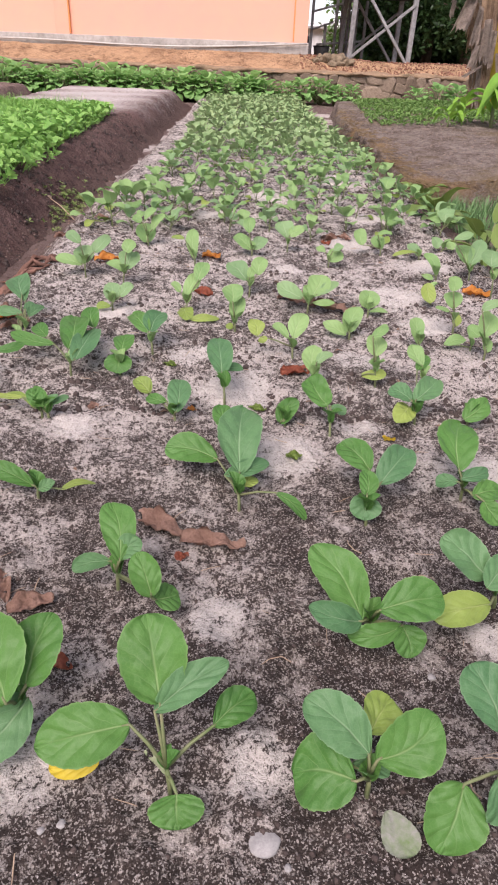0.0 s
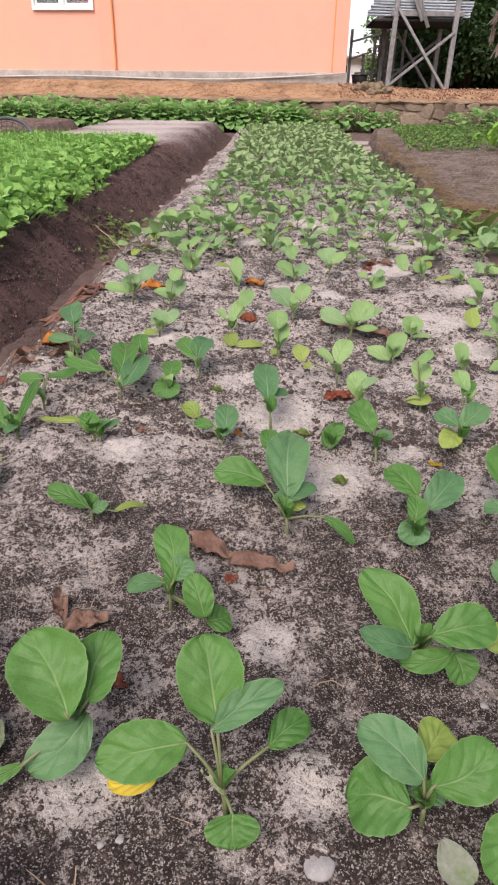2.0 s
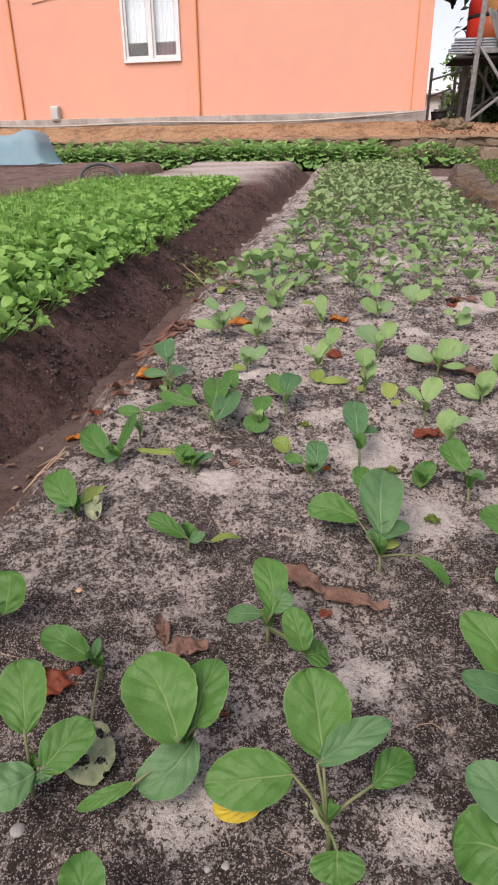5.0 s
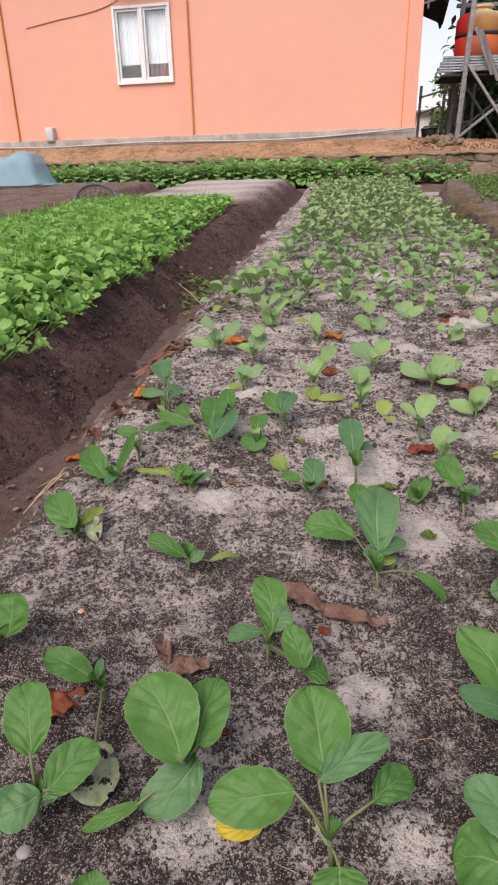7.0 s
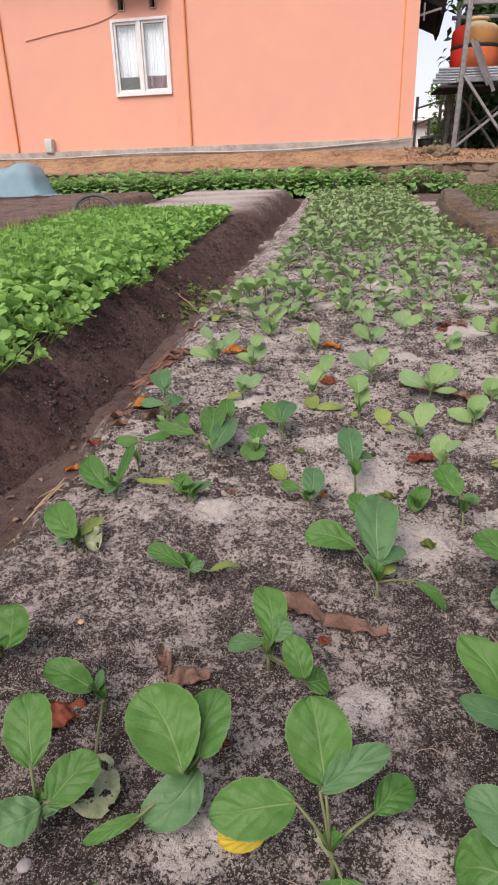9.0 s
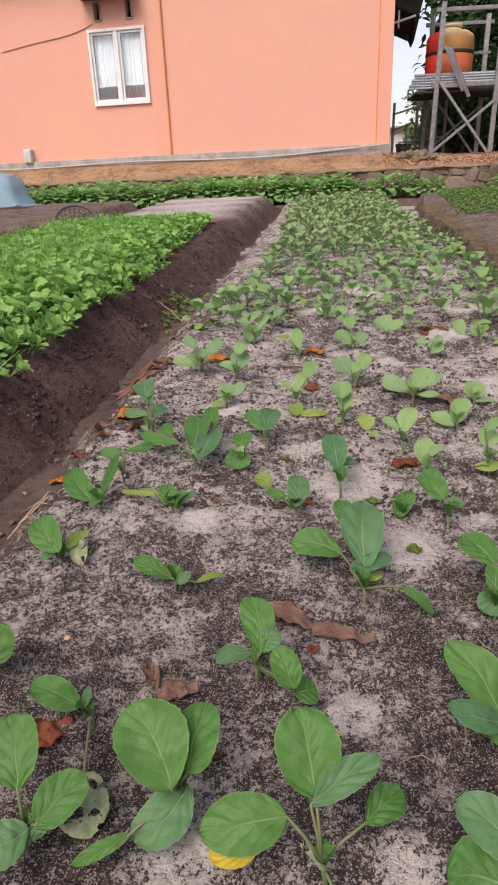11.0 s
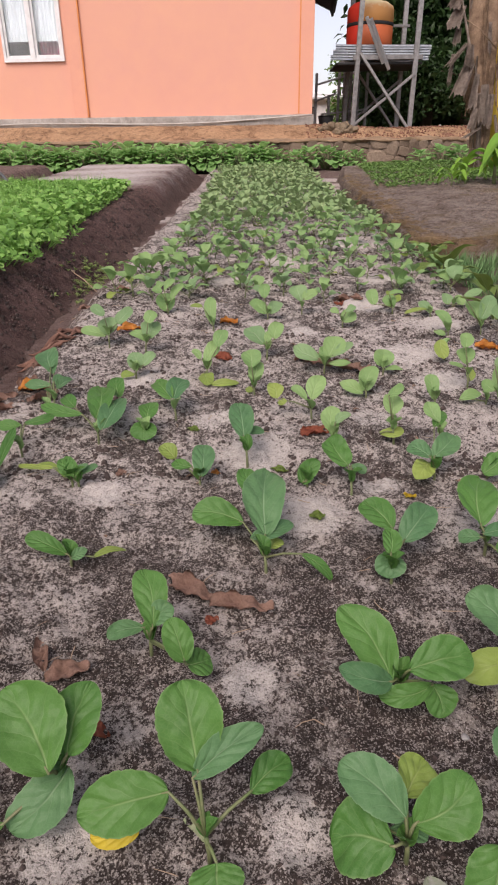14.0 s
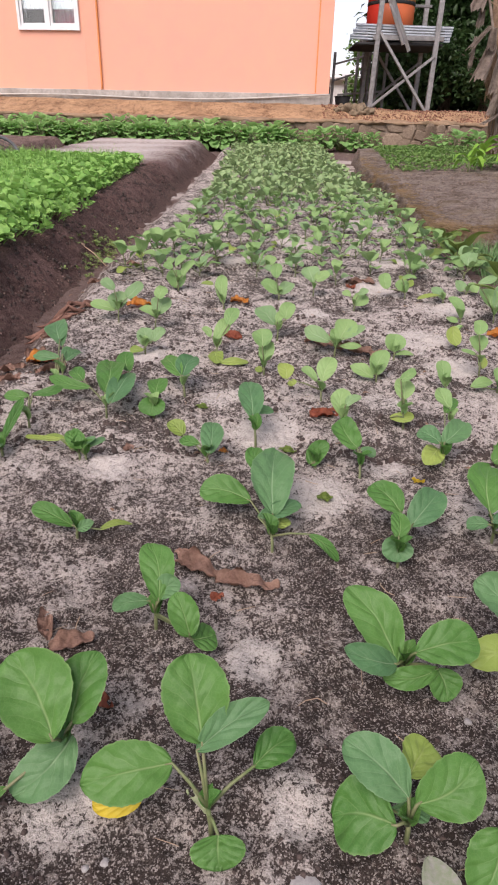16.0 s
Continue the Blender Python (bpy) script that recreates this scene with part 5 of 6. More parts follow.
# the rest of the bed: rows that thicken towards the far end
rows = []
y = 2.72
while y < 12.75:
    n = 9 if y < 5.2 else 12
    for c in range(n):
        left = -0.66 + 0.016 * y
        x = left + (0.94 - 0.004 * y - left) * c / (n - 1) + rng.uniform(-0.08, 0.08)
        rows.append((x, y + rng.uniform(-0.08, 0.08)))
    y += 0.17 if y < 4.9 else 0.13
rows = [(x, y) for x, y in rows if x > -0.66 + 0.016 * y + 0.10 * min(1, max(0, (y - 3.2) / 1.3)) * min(1, max(0, (9.5 - y) / 2.5))]
near_rows = [r for r in rows if r[1] < 5.2]
for x, y in near_rows:
    plant(x, y, rng.uniform(0.90, 1.32), rng.uniform(0, 6.28), rng.randrange(KINDS))


def small_plant(seed, n, spread, ln, wd, h, lift):
    """A low-cost plant of a few blades, as a template."""
    r = random.Random(seed)
    bm = bmesh.new()
    for i in range(n):
        a = 6.28 * i / n + r.uniform(-0.5, 0.5)
        out = Vector((math.cos(a), math.sin(a), 0))
        s = out * spread * r.uniform(0.3, 1.0) + Vector((0, 0, h * r.uniform(0.6, 1.1)))
        p = lift + r.uniform(-0.4, 0.4)
        l = ln * r.uniform(0.75, 1.2)
        blade_bm(s, s + out * l * math.cos(p) + Vector((0, 0, l * math.sin(p))), wd * r.uniform(0.8, 1.15), (0, 0, 1), 0.12, 0.14, 0.06, 5, 2, 1.1, 0, r, bm)
        q = s.lerp(Vector((0, 0, 0)), 0.0)
        side = out.orthogonal().normalized() * 0.0012
        v = [bm.verts.new(c) for c in (Vector((0, 0, 0)) - side, Vector((0, 0, 0)) + side, q + side, q - side)]
        bm.faces.new(v)
    return template(bm)


far_kale = [small_plant(40 + k, 7, 0.040, 0.058, 0.046, 0.052, 0.72) for k in range(8)]
places = []
for x, y in rows:
    if y >= 5.2:
        places.append((rng.randrange(8), x, y, float(bed_z(np.array([x]), np.array([y]))[0]), rng.uniform(0, 6.28), rng.uniform(-0.15, 0.15), rng.uniform(-0.15, 0.15), rng.uniform(0.82, 1.2)))
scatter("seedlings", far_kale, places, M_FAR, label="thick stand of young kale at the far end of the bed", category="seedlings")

def grass_template(seed, n, h, spread):
    r = random.Random(seed)
    bm = bmesh.new()
    for _ in range(n):
        a = r.uniform(0, 6.28)
        out = Vector((math.cos(a), math.sin(a), 0))
        b = out * r.uniform(0, spread)
        l = h * r.uniform(0.5, 1.1)
        t = b + out * l * r.uniform(0.15, 0.7) + Vector((0, 0, l))
        side = out.cross(Vector((0, 0, 1))) * 0.0022
        m = b.lerp(t, 0.5) + Vector((0, 0, l * 0.12))
        v = [bm.verts.new(c) for c in (b - side, b + side, m + side * 0.8, m - side * 0.8, t + side * 0.1, t - side * 0.1)]
        bm.faces.new((v[0], v[1], v[2], v[3]))
        bm.faces.new((v[3], v[2], v[4], v[5]))
    return template(bm)


# dense nursery seedlings on the raised bed
nursery = [small_plant(60 + k, 5, 0.020, 0.041, 0.033, 0.062, 0.70) for k in range(10)]
nursery += [grass_template(70 + k, 7, 0.13, 0.01) for k in range(3)]
places = []
for _ in range(12500):
    x, y = rng.uniform(-2.62, -1.02), -0.4 + 7.3 * rng.random() ** 0.9
    if x > -1.06 - 0.006 * y - 0.045 * max(0, y - 3.5) + rng.uniform(-0.06, 0.05):
        continue
    edge = 1.0 - 0.3 * (x > -1.2)
    z = float(rise(y)) + 0.125 - 0.25 * max(0, x + 1.12)
    lean = 0.75 * max(0, (x + 1.3) / 0.25) if x > -1.3 else 0
    places.append((rng.randrange(10) if rng.random() < (0.70 if x < -1.4 else 0.93) else rng.randrange(10, 13), x, y, z, rng.uniform(0, 6.28), rng.uniform(-0.15, 0.15), lean + rng.uniform(-0.15, 0.15), edge * rng.uniform(0.7, 1.45)))
scatter("nursery_seedlings", nursery, places, M_SEED, label="dense carpet of bright green nursery seedlings", category="seedlings")
low = [small_plant(80 + k, 5, 0.015, 0.030, 0.02, 0.02, 0.3) for k in range(6)]
places = []
for _ in range(4600):
    x, y = rng.uniform(1.30, 4.4), rng.uniform(6.9, 10.3)
    if y < 7.3 + 0.25 * math.sin(x * 3) + rng.uniform(-0.5, 0.3) or x < 1.38 + 0.1 * (y - 8) + rng.uniform(0, 0.12):
        continue
    places.append((rng.randrange(6), x, y, float(right_z(np.array([x]), np.array([y]))[0]), rng.uniform(0, 6.28), 0, 0, rng.uniform(0.6, 1.25)))
scatter("nursery_seedlings", low, places, M_VEGLOW, label="low sprouting green seedlings on the grey mound", category="seedlings")


places = []
for _ in range(120):
    x, y = rng.gauss(-0.88, 0.04), rng.gauss(3.5, 0.20)
    z = max(float(left_z(np.array([x]), np.array([y]))[0]), float(ground_z(np.array([x]), np.array([y]))[0]))
    places.append((rng.randrange(6), x, y, z, rng.uniform(0, 6.28), rng.uniform(-0.3, 0.3), 0.3, rng.uniform(0.25, 0.55)))
scatter("creeping_weeds", low, places, M_WEED, label="small creeping green weeds at the foot of the dark bank", category="weeds")

tufts = [grass_template(90 + k, 22, 0.10, 0.035) for k in range(5)]
places = []
for _ in range(320):
    x, y = rng.uniform(1.10, 2.5), rng.uniform(2.7, 3.85)
    places.append((rng.randrange(5), x, y, float(rise(y)) - 0.09, rng.uniform(0, 6.28), 0, 0, rng.uniform(0.6, 1.3)))
scatter("grass", tufts, places, M_GRASS, label="bluish green weedy grass at the foot of the mound", category="grass")
places = []
for _ in range(70):
    x, y = rng.uniform(-2.75, -2.45), rng.uniform(3.0, 7.0)
    places.append((rng.randrange(5), x, y, float(rise(y)) + 0.13, rng.uniform(0, 6.28), 0, 0, rng.uniform(0.9, 1.9)))
scatter("grass", tufts, places, M_GRASS_DRY, label="thin yellow-green grass along the bed edges", category="grass")


# weeds with broad yellow-green leaves on the bed's shoulder
def weed(x, y, size, turn):
    ob = thing("weed", Matrix.Translation((x, y, float(rise(y)) - 0.05)) @ Matrix.Rotation(turn, 4, "Z") @ Matrix.Scale(size, 4), label="broad-leaved olive-green weed at the bed's shoulder", category="weed", group="weeds")
    r = random.Random(int(x * 991 + y * 77))
    for i in range(6):
        a = i * 1.05 + r.uniform(-0.3, 0.3)
        out = Vector((math.cos(a), math.sin(a), 0))
        s = out * 0.03 + Vector((0, 0, 0.03 + 0.012 * i))
        lf = part("leaf", blade_bm(s, s + out * 0.11 + Vector((0, 0, r.uniform(-0.02, 0.08))), 0.07, (0, 0, 1), 0.15, 0.2, 0.06, 8, 6, 0.8, 0.03, r), M_WEED, ob)
        part("stalk", tube_bm([(0, 0, 0), s * 0.6, s], 0.0025, 5), M_STEM, lf)


for x, y, s, a in ((0.98, 3.25, 1.25, 0.2), (1.06, 2.75, 1.35, 1.3), (0.95, 2.35, 1.2, 2.0), (1.04, 3.75, 1.0, 0.7), (1.12, 2.2, 1.3, 2.6)):
    weed(x, y, s, a)


# ---------------------------------------------------------------- fallen leaves, stones, crumbs
def fallen(x, y, length, width, turn, mat, colour, lift=0.004, curl=0.5, dz=0.0, tilt=0.0):
    z = max(float(bed_z(np.array([x]), np.array([y]))[0]), float(rise(y)) - 0.085) + lift + dz
    r = random.Random(int(x * 5000 + y * 313))
    bm = blade_bm((-length / 2, 0, 0), (length / 2, 0, length * tilt), width, (0, 0, 1), 0.02, curl * 0.6, 0.14, 26, 14, 0.8, 0.055, r)
    for v in bm.verts:
        v.co.z += 0.12 * length * noise.noise(v.co * (4.5 / length)) + 0.06 * length * noise.noise(v.co * (12 / length))
    bmesh.ops.solidify(bm, geom=bm.faces[:], thickness=0.0012)
    lo = min(v.co.z for v in bm.verts)
    for v in bm.verts:
        v.co.z -= lo
    ob = part("fallen_leaf", bm, mat)
    ob.matrix_basis = Matrix.Translation((x, y, z - 0.004)) @ Matrix.Rotation(turn, 4, "Z")
    tagged(ob, f"{colour} dead leaf lying on the soil", "fallen leaf", "fallen leaves")


for x, y, l, w, a, mat, colour, cu in (
        (-0.112, 0.785, 0.10, 0.034, -0.55, M_BROWN, "curled brown", 0.7),
        (-0.032, 0.745, 0.10, 0.028, -0.15, M_BROWN, "wrinkled brown", 0.8), (-0.076, 0.722, 0.022, 0.018, 0.5, M_RED, "small rust-brown", 0.3),
        (-0.206, 0.522, 0.045, 0.018, -0.5, M_RED, "small rust-brown", 0.4), (-0.307, 0.645, 0.060, 0.022, 1.9, M_BROWN, "rolled brown", 1.2),
        (-0.262, 0.612, 0.060, 0.030, 0.4, M_BROWN, "folded brown", 0.6), (-0.42, 0.53, 0.075, 0.045, 0.7, M_RED, "rusty red", 0.5),
        (0.139, 1.35, 0.075, 0.045, 0.3, M_RED, "brick red", 0.2), (-0.44, 2.24, 0.11, 0.045, 0.35, M_ORANGE, "orange", 0.6)):
    fallen(x, y, l, w, a, mat, colour, curl=cu)
for x, y, l, w, a, mat, colour, cu in (
        (-0.09, 2.33, 0.07, 0.05, -0.3, M_ORANGE, "pale orange", 0.4), (-0.105, 1.925, 0.08, 0.04, -0.5, M_RED, "rust-brown", 0.8),
        (0.19, 1.86, 0.14, 0.05, -0.45, M_BROWN, "long dark brown", 1.0), (0.29, 1.80, 0.13, 0.04, -0.5, M_BROWN, "long dark brown", 1.0),
        (0.78, 2.01, 0.09, 0.05, -0.4, M_ORANGE, "russet", 0.6), (0.39, 2.70, 0.08, 0.05, 0.5, M_BROWN, "curled brown", 0.9),
        (0.44, 2.66, 0.07, 0.04, -0.8, M_BROWN, "curled brown", 0.9), (0.36, 2.62, 0.06, 0.04, 1.8, M_RED, "rust-brown", 0.7),
        (-0.64, 1.69, 0.075, 0.06, 0.3, M_ORANGE, "orange", 0.7), (-0.76, 1.41, 0.055, 0.03, 0.5, M_ORANGE, "orange", 0.4)):
    fallen(x, y, l, w, a, mat, colour, curl=cu)
for x, y, l, w, a, mat, colour, cu in (
        (-0.285, 1.17, 0.035, 0.022, 0.2, M_BROWN, "small pinkish brown", 0.3), (-0.09, 1.18, 0.025, 0.015, -0.7, M_ORANGE, "small orange", 0.3),
        (-0.154, 1.39, 0.035, 0.02, -0.4, M_LEAF_PALE, "small yellow", 0.2), (0.046, 1.183, 0.04, 0.02, -0.3, M_LEAF_PALE, "small yellow", 0.2),
        (0.107, 0.982, 0.030, 0.027, 0.1, M_LEAF_PALE, "round pale yellow", 0.1), (0.293, 1.053, 0.03, 0.015, 0.0, M_LEAF_YELLOW, "small yellow", 0.2),
        (-0.58, 1.60, 0.10, 0.03, 0.9, M_BROWN, "crumpled brown", 1.0), (-0.66, 1.55, 0.09, 0.03, 0.4, M_BROWN, "crumpled brown", 1.0), (-0.67, 1.75, 0.08, 0.035, 1.1, M_BROWN, "crumpled brown", 0.9), (-0.62, 1.68, 0.07, 0.03, 0.2, M_RED, "rust-brown", 0.8), (-0.70, 1.62, 0.09, 0.03, 0.8, M_BROWN, "crumpled brown", 1.0), (-0.73, 1.50, 0.07, 0.025, -0.3, M_RED, "rust-brown", 0.9), (-0.69, 1.95, 0.06, 0.03, 0.6, M_BROWN, "curled brown", 0.9), (-0.70, 2.62, 0.07, 0.035, 0.9, M_BROWN, "curled brown", 0.8), (-0.60, 2.95, 0.06, 0.035, 0.1, M_BROWN, "curled brown", 0.8)):
    fallen(x, y, l, w, a, mat, colour, curl=cu)


def dry_strip(x, y, length, turn, rad, k):
    """A dried leaf rolled into a strip."""
    r = random.Random(700 + k)
    ux, uy = math.cos(turn), math.sin(turn)
    pts = []
    for i in range(7):
        u = i / 6 - 0.5
        px, py = x + ux * length * u - uy * 0.012 * math.sin(5 * u + k), y + uy * length * u + ux * 0.012 * math.sin(5 * u + k)
        z = max(float(f(np.array([px]), np.array([py]))[0]) for f in (ground_z, bed_z))
        pts.append((px, py, z + rad * 0.7 + 0.006 * (k % 4) * (1 - abs(2 * u)) + 0.03 * max(0, u - 0.2) * (k % 3)))
    bm = tube_bm(pts, [rad * f for f in (0.3, 0.8, 1.15, 1.0, 1.2, 0.7, 0.2)], 7)
    for v in bm.verts:
        v.co += Vector((noise.noise(v.co * 90), noise.noise(v.co * 90 + Vector((9, 0, 0))), noise.noise(v.co * 90 + Vector((0, 9, 0))))) * rad * 0.7
    ob = part("dry_strip", bm, M_STRIP)
    tagged(ob, "long dried brown leaf strip in a heap in the furrow", "dead leaf", "heap of dry strips")


HEAP_X, HEAP_Y = -0.71, 2.17
for k in range(17):
    dry_strip(HEAP_X + rng.uniform(-0.07, 0.07), HEAP_Y + rng.uniform(-0.09, 0.09), rng.uniform(0.06, 0.14), rng.uniform(-0.5, 0.9), rng.uniform(0.0035, 0.0080), k)


def pebble(x, y, r, mat, label, flat=0.6):
    bm = bmesh.new()
    r *= 0.68
    bmesh.ops.create_icosphere(bm, subdivisions=3, radius=r)
    for v in bm.verts:
        v.co *= 1 + 0.18 * noise.noise(v.co / r * 1.1 + Vector((x * 40, y * 40, 0)))
        v.co.z *= flat
    ob = part("pebble", bm, mat)
    ob.matrix_basis = Matrix.Translation((x, y, float(bed_z(np.array([x]), np.array([y]))[0]) - r * flat * 0.15))
    tagged(ob, label, "pebble", "pebbles")


for x, y, r, lab in ((0.238, 0.519, 0.0085, "small smooth white pebble on dark soil"), (0.030, 0.328, 0.025, "flat pale grey stone half sunk in sand"), (-0.161, 0.343, 0.0075, "small white pebble beside an orange crumb"),
                     (0.050, 0.308, 0.007, "small beige pebble in sand"), (-0.177, 0.335, 0.006, "small grey pebble in sand"), (-0.383, 0.349, 0.013, "chalky white stone on dark soil"),
                     (-0.456, 0.87, 0.008, "small white pebble beside a seedling"), (-0.46, 0.713, 0.009, "small ochre stone in a dark hollow")):
    pebble(x, y, r * 0.9, M_ORANGEST if "ochre" in lab else M_PEBBLE, lab, 0.30 if "flat" in lab else 0.6)

lump = []
for k in range(6):
    r = random.Random(200 + k)
    bm = bmesh.new()
    bmesh.ops.create_cube(bm, size=1.0)
    for v in bm.verts:
        v.co *= r.uniform(0.45, 0.75)
    lump.append(template(bm))


def crumbs(name, n, lo, hi, mat, label, y0=0.15, y1=2.6):
    pl = []
    for _ in range(n):
        y = y0 + (y1 - y0) * rng.random() ** 1.6
        x = rng.uniform(-0.72, 0.95)
        if fbm(np.array([x]), np.array([y]), 7.0, 3, 51)[0] + rng.uniform(-0.5, 0.5) < -0.1:
            continue
        if "dark" in label and any((x - a) ** 2 + (y - b) ** 2 < (0.8 * r) ** 2 for a, b, r in SAND):
            continue
        s = lo + (hi - lo) * rng.random() ** 2.0
        pl.append((rng.randrange(6), x, y, float(bed_z(np.array([x]), np.array([y]))[0]) - s * 0.05, rng.uniform(0, 6.28), rng.uniform(-1, 1), rng.uniform(-1, 1), s))
    scatter(name, lump, pl, mat, label=label, category="soil crumbs")


crumbs("soil_crumbs", 19000, 0.002, 0.009, M_CRUMB, "dark peat crumbs scattered over the bed")
crumbs("soil_clods", 8500, 0.005, 0.019, M_CRUMB, "dark clumps of peat lying on the sandy bed", 1.15, 4.6)
crumbs("sand_grains", 3500, 0.001, 0.003, M_GRAIN, "pale grit scattered over the bed", 0.15, 1.6)

bits = [template(blade_bm((-0.5, 0, 0), (0.5, 0, 0), 0.45, (0, 0, 1), 0.1, 0.5, 0.15, 4, 2, 0.8, 0.1, random.Random(400 + k))) for k in range(4)]
bp = []
for _ in range(80):
    y = 0.7 + 4.0 * rng.random() ** 1.3
    x = -0.77 - 0.008 * y + rng.gauss(0, 0.05)
    bp.append((rng.randrange(4), x, y, max(float(ground_z(np.array([x]), np.array([y]))[0]), float(bed_z(np.array([x]), np.array([y]))[0])) + 0.004, rng.uniform(0, 6.28), rng.uniform(-0.3, 0.3), rng.uniform(-0.3, 0.3), rng.uniform(0.008, 0.030)))
for _ in range(35):
    y, x = 0.5 + 3.2 * rng.random(), rng.uniform(-0.6, 0.9)
    bp.append((rng.randrange(4), x, y, float(bed_z(np.array([x]), np.array([y]))[0]) + 0.003, rng.uniform(0, 6.28), rng.uniform(-0.2, 0.2), rng.uniform(-0.2, 0.2), rng.uniform(0.008, 0.022)))
scatter("leaf_litter", bits, bp, M_BITS, label="dry brown leaf scraps in the furrow and on the bed", category="leaf litter")

for nm, mat, cnt, lab in (("bank_crumbs", M_CRUMB, 4200, "dark crumbs on the peat bank"), ("bank_grit", M_BANKBIT, 1500, "pale bits of root and grit on the peat bank")):
    bp = []
    for _ in range(cnt):
        y = 0.4 + 6.5 * rng.random() ** 1.2
        x = -0.80 - 0.006 * y - 0.36 * rng.random()
        s = 0.004 + 0.018 * rng.random() ** 2 if mat is M_CRUMB else rng.uniform(0.003, 0.009)
        bp.append((rng.randrange(6), x, y, float(left_z(np.array([x]), np.array([y]))[0]), rng.uniform(0, 6.28), rng.uniform(-1, 1), rng.uniform(-1, 1), s))
    scatter(nm, lump, bp, mat, label=lab, category="soil crumbs")
bp = []
for _ in range(2600):
    x, y = rng.uniform(1.05, 3.6), 3.9 + 3.6 * rng.random() ** 1.3
    if x < 1.06 or y < 4.05:
        continue
    bp.append((rng.randrange(6), x, y, float(right_z(np.array([x]), np.array([y]))[0]), rng.uniform(0, 6.28), rng.uniform(-1, 1), rng.uniform(-1, 1), rng.uniform(0.005, 0.020)))
scatter("mound_clods", lump, bp, M_CLOD, label="dry grey-brown clods on the mound", category="soil clods")

straw_t = []
for k in range(5):
    r = random.Random(520 + k)
    b = r.uniform(-0.25, 0.25)
    straw_t.append(template(tube_bm([(-0.5, 0, 0), (-0.1, b, 0.08), (0.5, b * 0.3, -0.1)], [0.022, 0.026, 0.012], 4, cap=False)))
bp = []
for i in range(2600):
    if i % 5 < 3:
        y = 3.95 + 4.2 * rng.random() ** 1.5
        x = 1.06 + 0.34 * float(step(7.0, 10.5, np.array(y))) + abs(rng.gauss(0, 0.10))
    else:
        x = 1.06 + 1.9 * rng.random() ** 1.3
        y = 4.05 + abs(rng.gauss(0, 0.06))
    z = float(right_z(np.array([x]), np.array([y]))[0])
    bp.append((rng.randrange(5), x, y, z + 0.004, rng.uniform(0, 6.28), rng.uniform(-0.5, 0.5), rng.uniform(-0.5, 0.5), rng.uniform(0.02, 0.085)))
scatter("straw", straw_t, bp, M_STRAWBROWN, label="yellow-brown straw and dry moss fringing the mound", category="straw")

# dry stalks in the furrow, rootlets on the bed
def top_z(x, y):
    return max(float(f(np.array([x]), np.array([y]))[0]) for f in (ground_z, bed_z, left_z))


for x0, y0, x1, y1 in ((-0.774, 1.187, -0.721, 1.279), (-0.765, 1.205, -0.698, 1.251), (-0.794, 1.248, -0.699, 1.211), (-0.762, 1.167, -0.753, 1.264), (-0.755, 1.228, -0.711, 1.298), (-0.759, 1.103, -0.734, 1.138), (-0.771, 1.042, -0.713, 0.982)):
    m = ((x0 + x1) / 2 + 0.01, (y0 + y1) / 2)
    ob = part("twig", tube_bm([(x0, y0, top_z(x0, y0) + 0.003), (*m, top_z(*m) + 0.010), (x1, y1, top_z(x1, y1) + 0.003)], [0.0026, 0.0022, 0.0014], 5), M_STRAW)
    tagged(ob, "thin dry greenish stalk lying in the muddy furrow", "twig", "dry stalks")
root_t = []
for k in range(5):
    r = random.Random(500 + k)
    bend = r.uniform(-0.3, 0.3)
    root_t.append(template(tube_bm([(-0.5, 0, 0), (-0.2, bend, 0.04), (0.2, bend * 0.6, 0.02), (0.5, -bend * 0.4, 0)], [0.018, 0.020, 0.016, 0.008], 4, cap=False)))
bp = []
for _ in range(260):
    y, x = 0.3 + 2.6 * rng.random() ** 1.3, rng.uniform(-0.66, 0.9)
    bp.append((rng.randrange(5), x, y, float(bed_z(np.array([x]), np.array([y]))[0]) + 0.002, rng.uniform(0, 6.28), rng.uniform(-0.15, 0.15), rng.uniform(-0.15, 0.15), rng.uniform(0.012, 0.045)))
scatter("rootlets", root_t, bp, M_STRAW, label="fine dry rootlets and straws on the soil", category="straw")

# ---------------------------------------------------------------- things round the beds
def leafy(kind, m):
    r = random.Random(300 + kind)
    ob = thing("leafy_plant", m, label="bushy green leaf vegetable in the row along the stone wall", category="vegetable plant", group="row along the wall")
    for i in range(28):
        a = i * 2.4 + r.uniform(-0.3, 0.3)
        f = i / 27
        out = Vector((math.cos(a), math.sin(a), 0))
        s = out * (0.12 - 0.08 * f) + Vector((0, 0, 0.08 + 0.15 * f))
        p = -0.75 + 1.3 * f
        l = r.uniform(0.08, 0.115)
        lf = part("leaf", kale_leaf_bm(s, s + out * l * math.cos(p) + Vector((0, 0, l * math.sin(p))), l * 0.98, (out.x * 0.3, out.y * 0.3, 1), r, 8, 4, 0.12, 0.2, 0.07, 0.5, 0.42), M_VEG, ob)
        part("stalk", tube_bm([(0, 0, 0), s * 0.6, s], 0.005, 5), M_STEM, lf)
    return ob


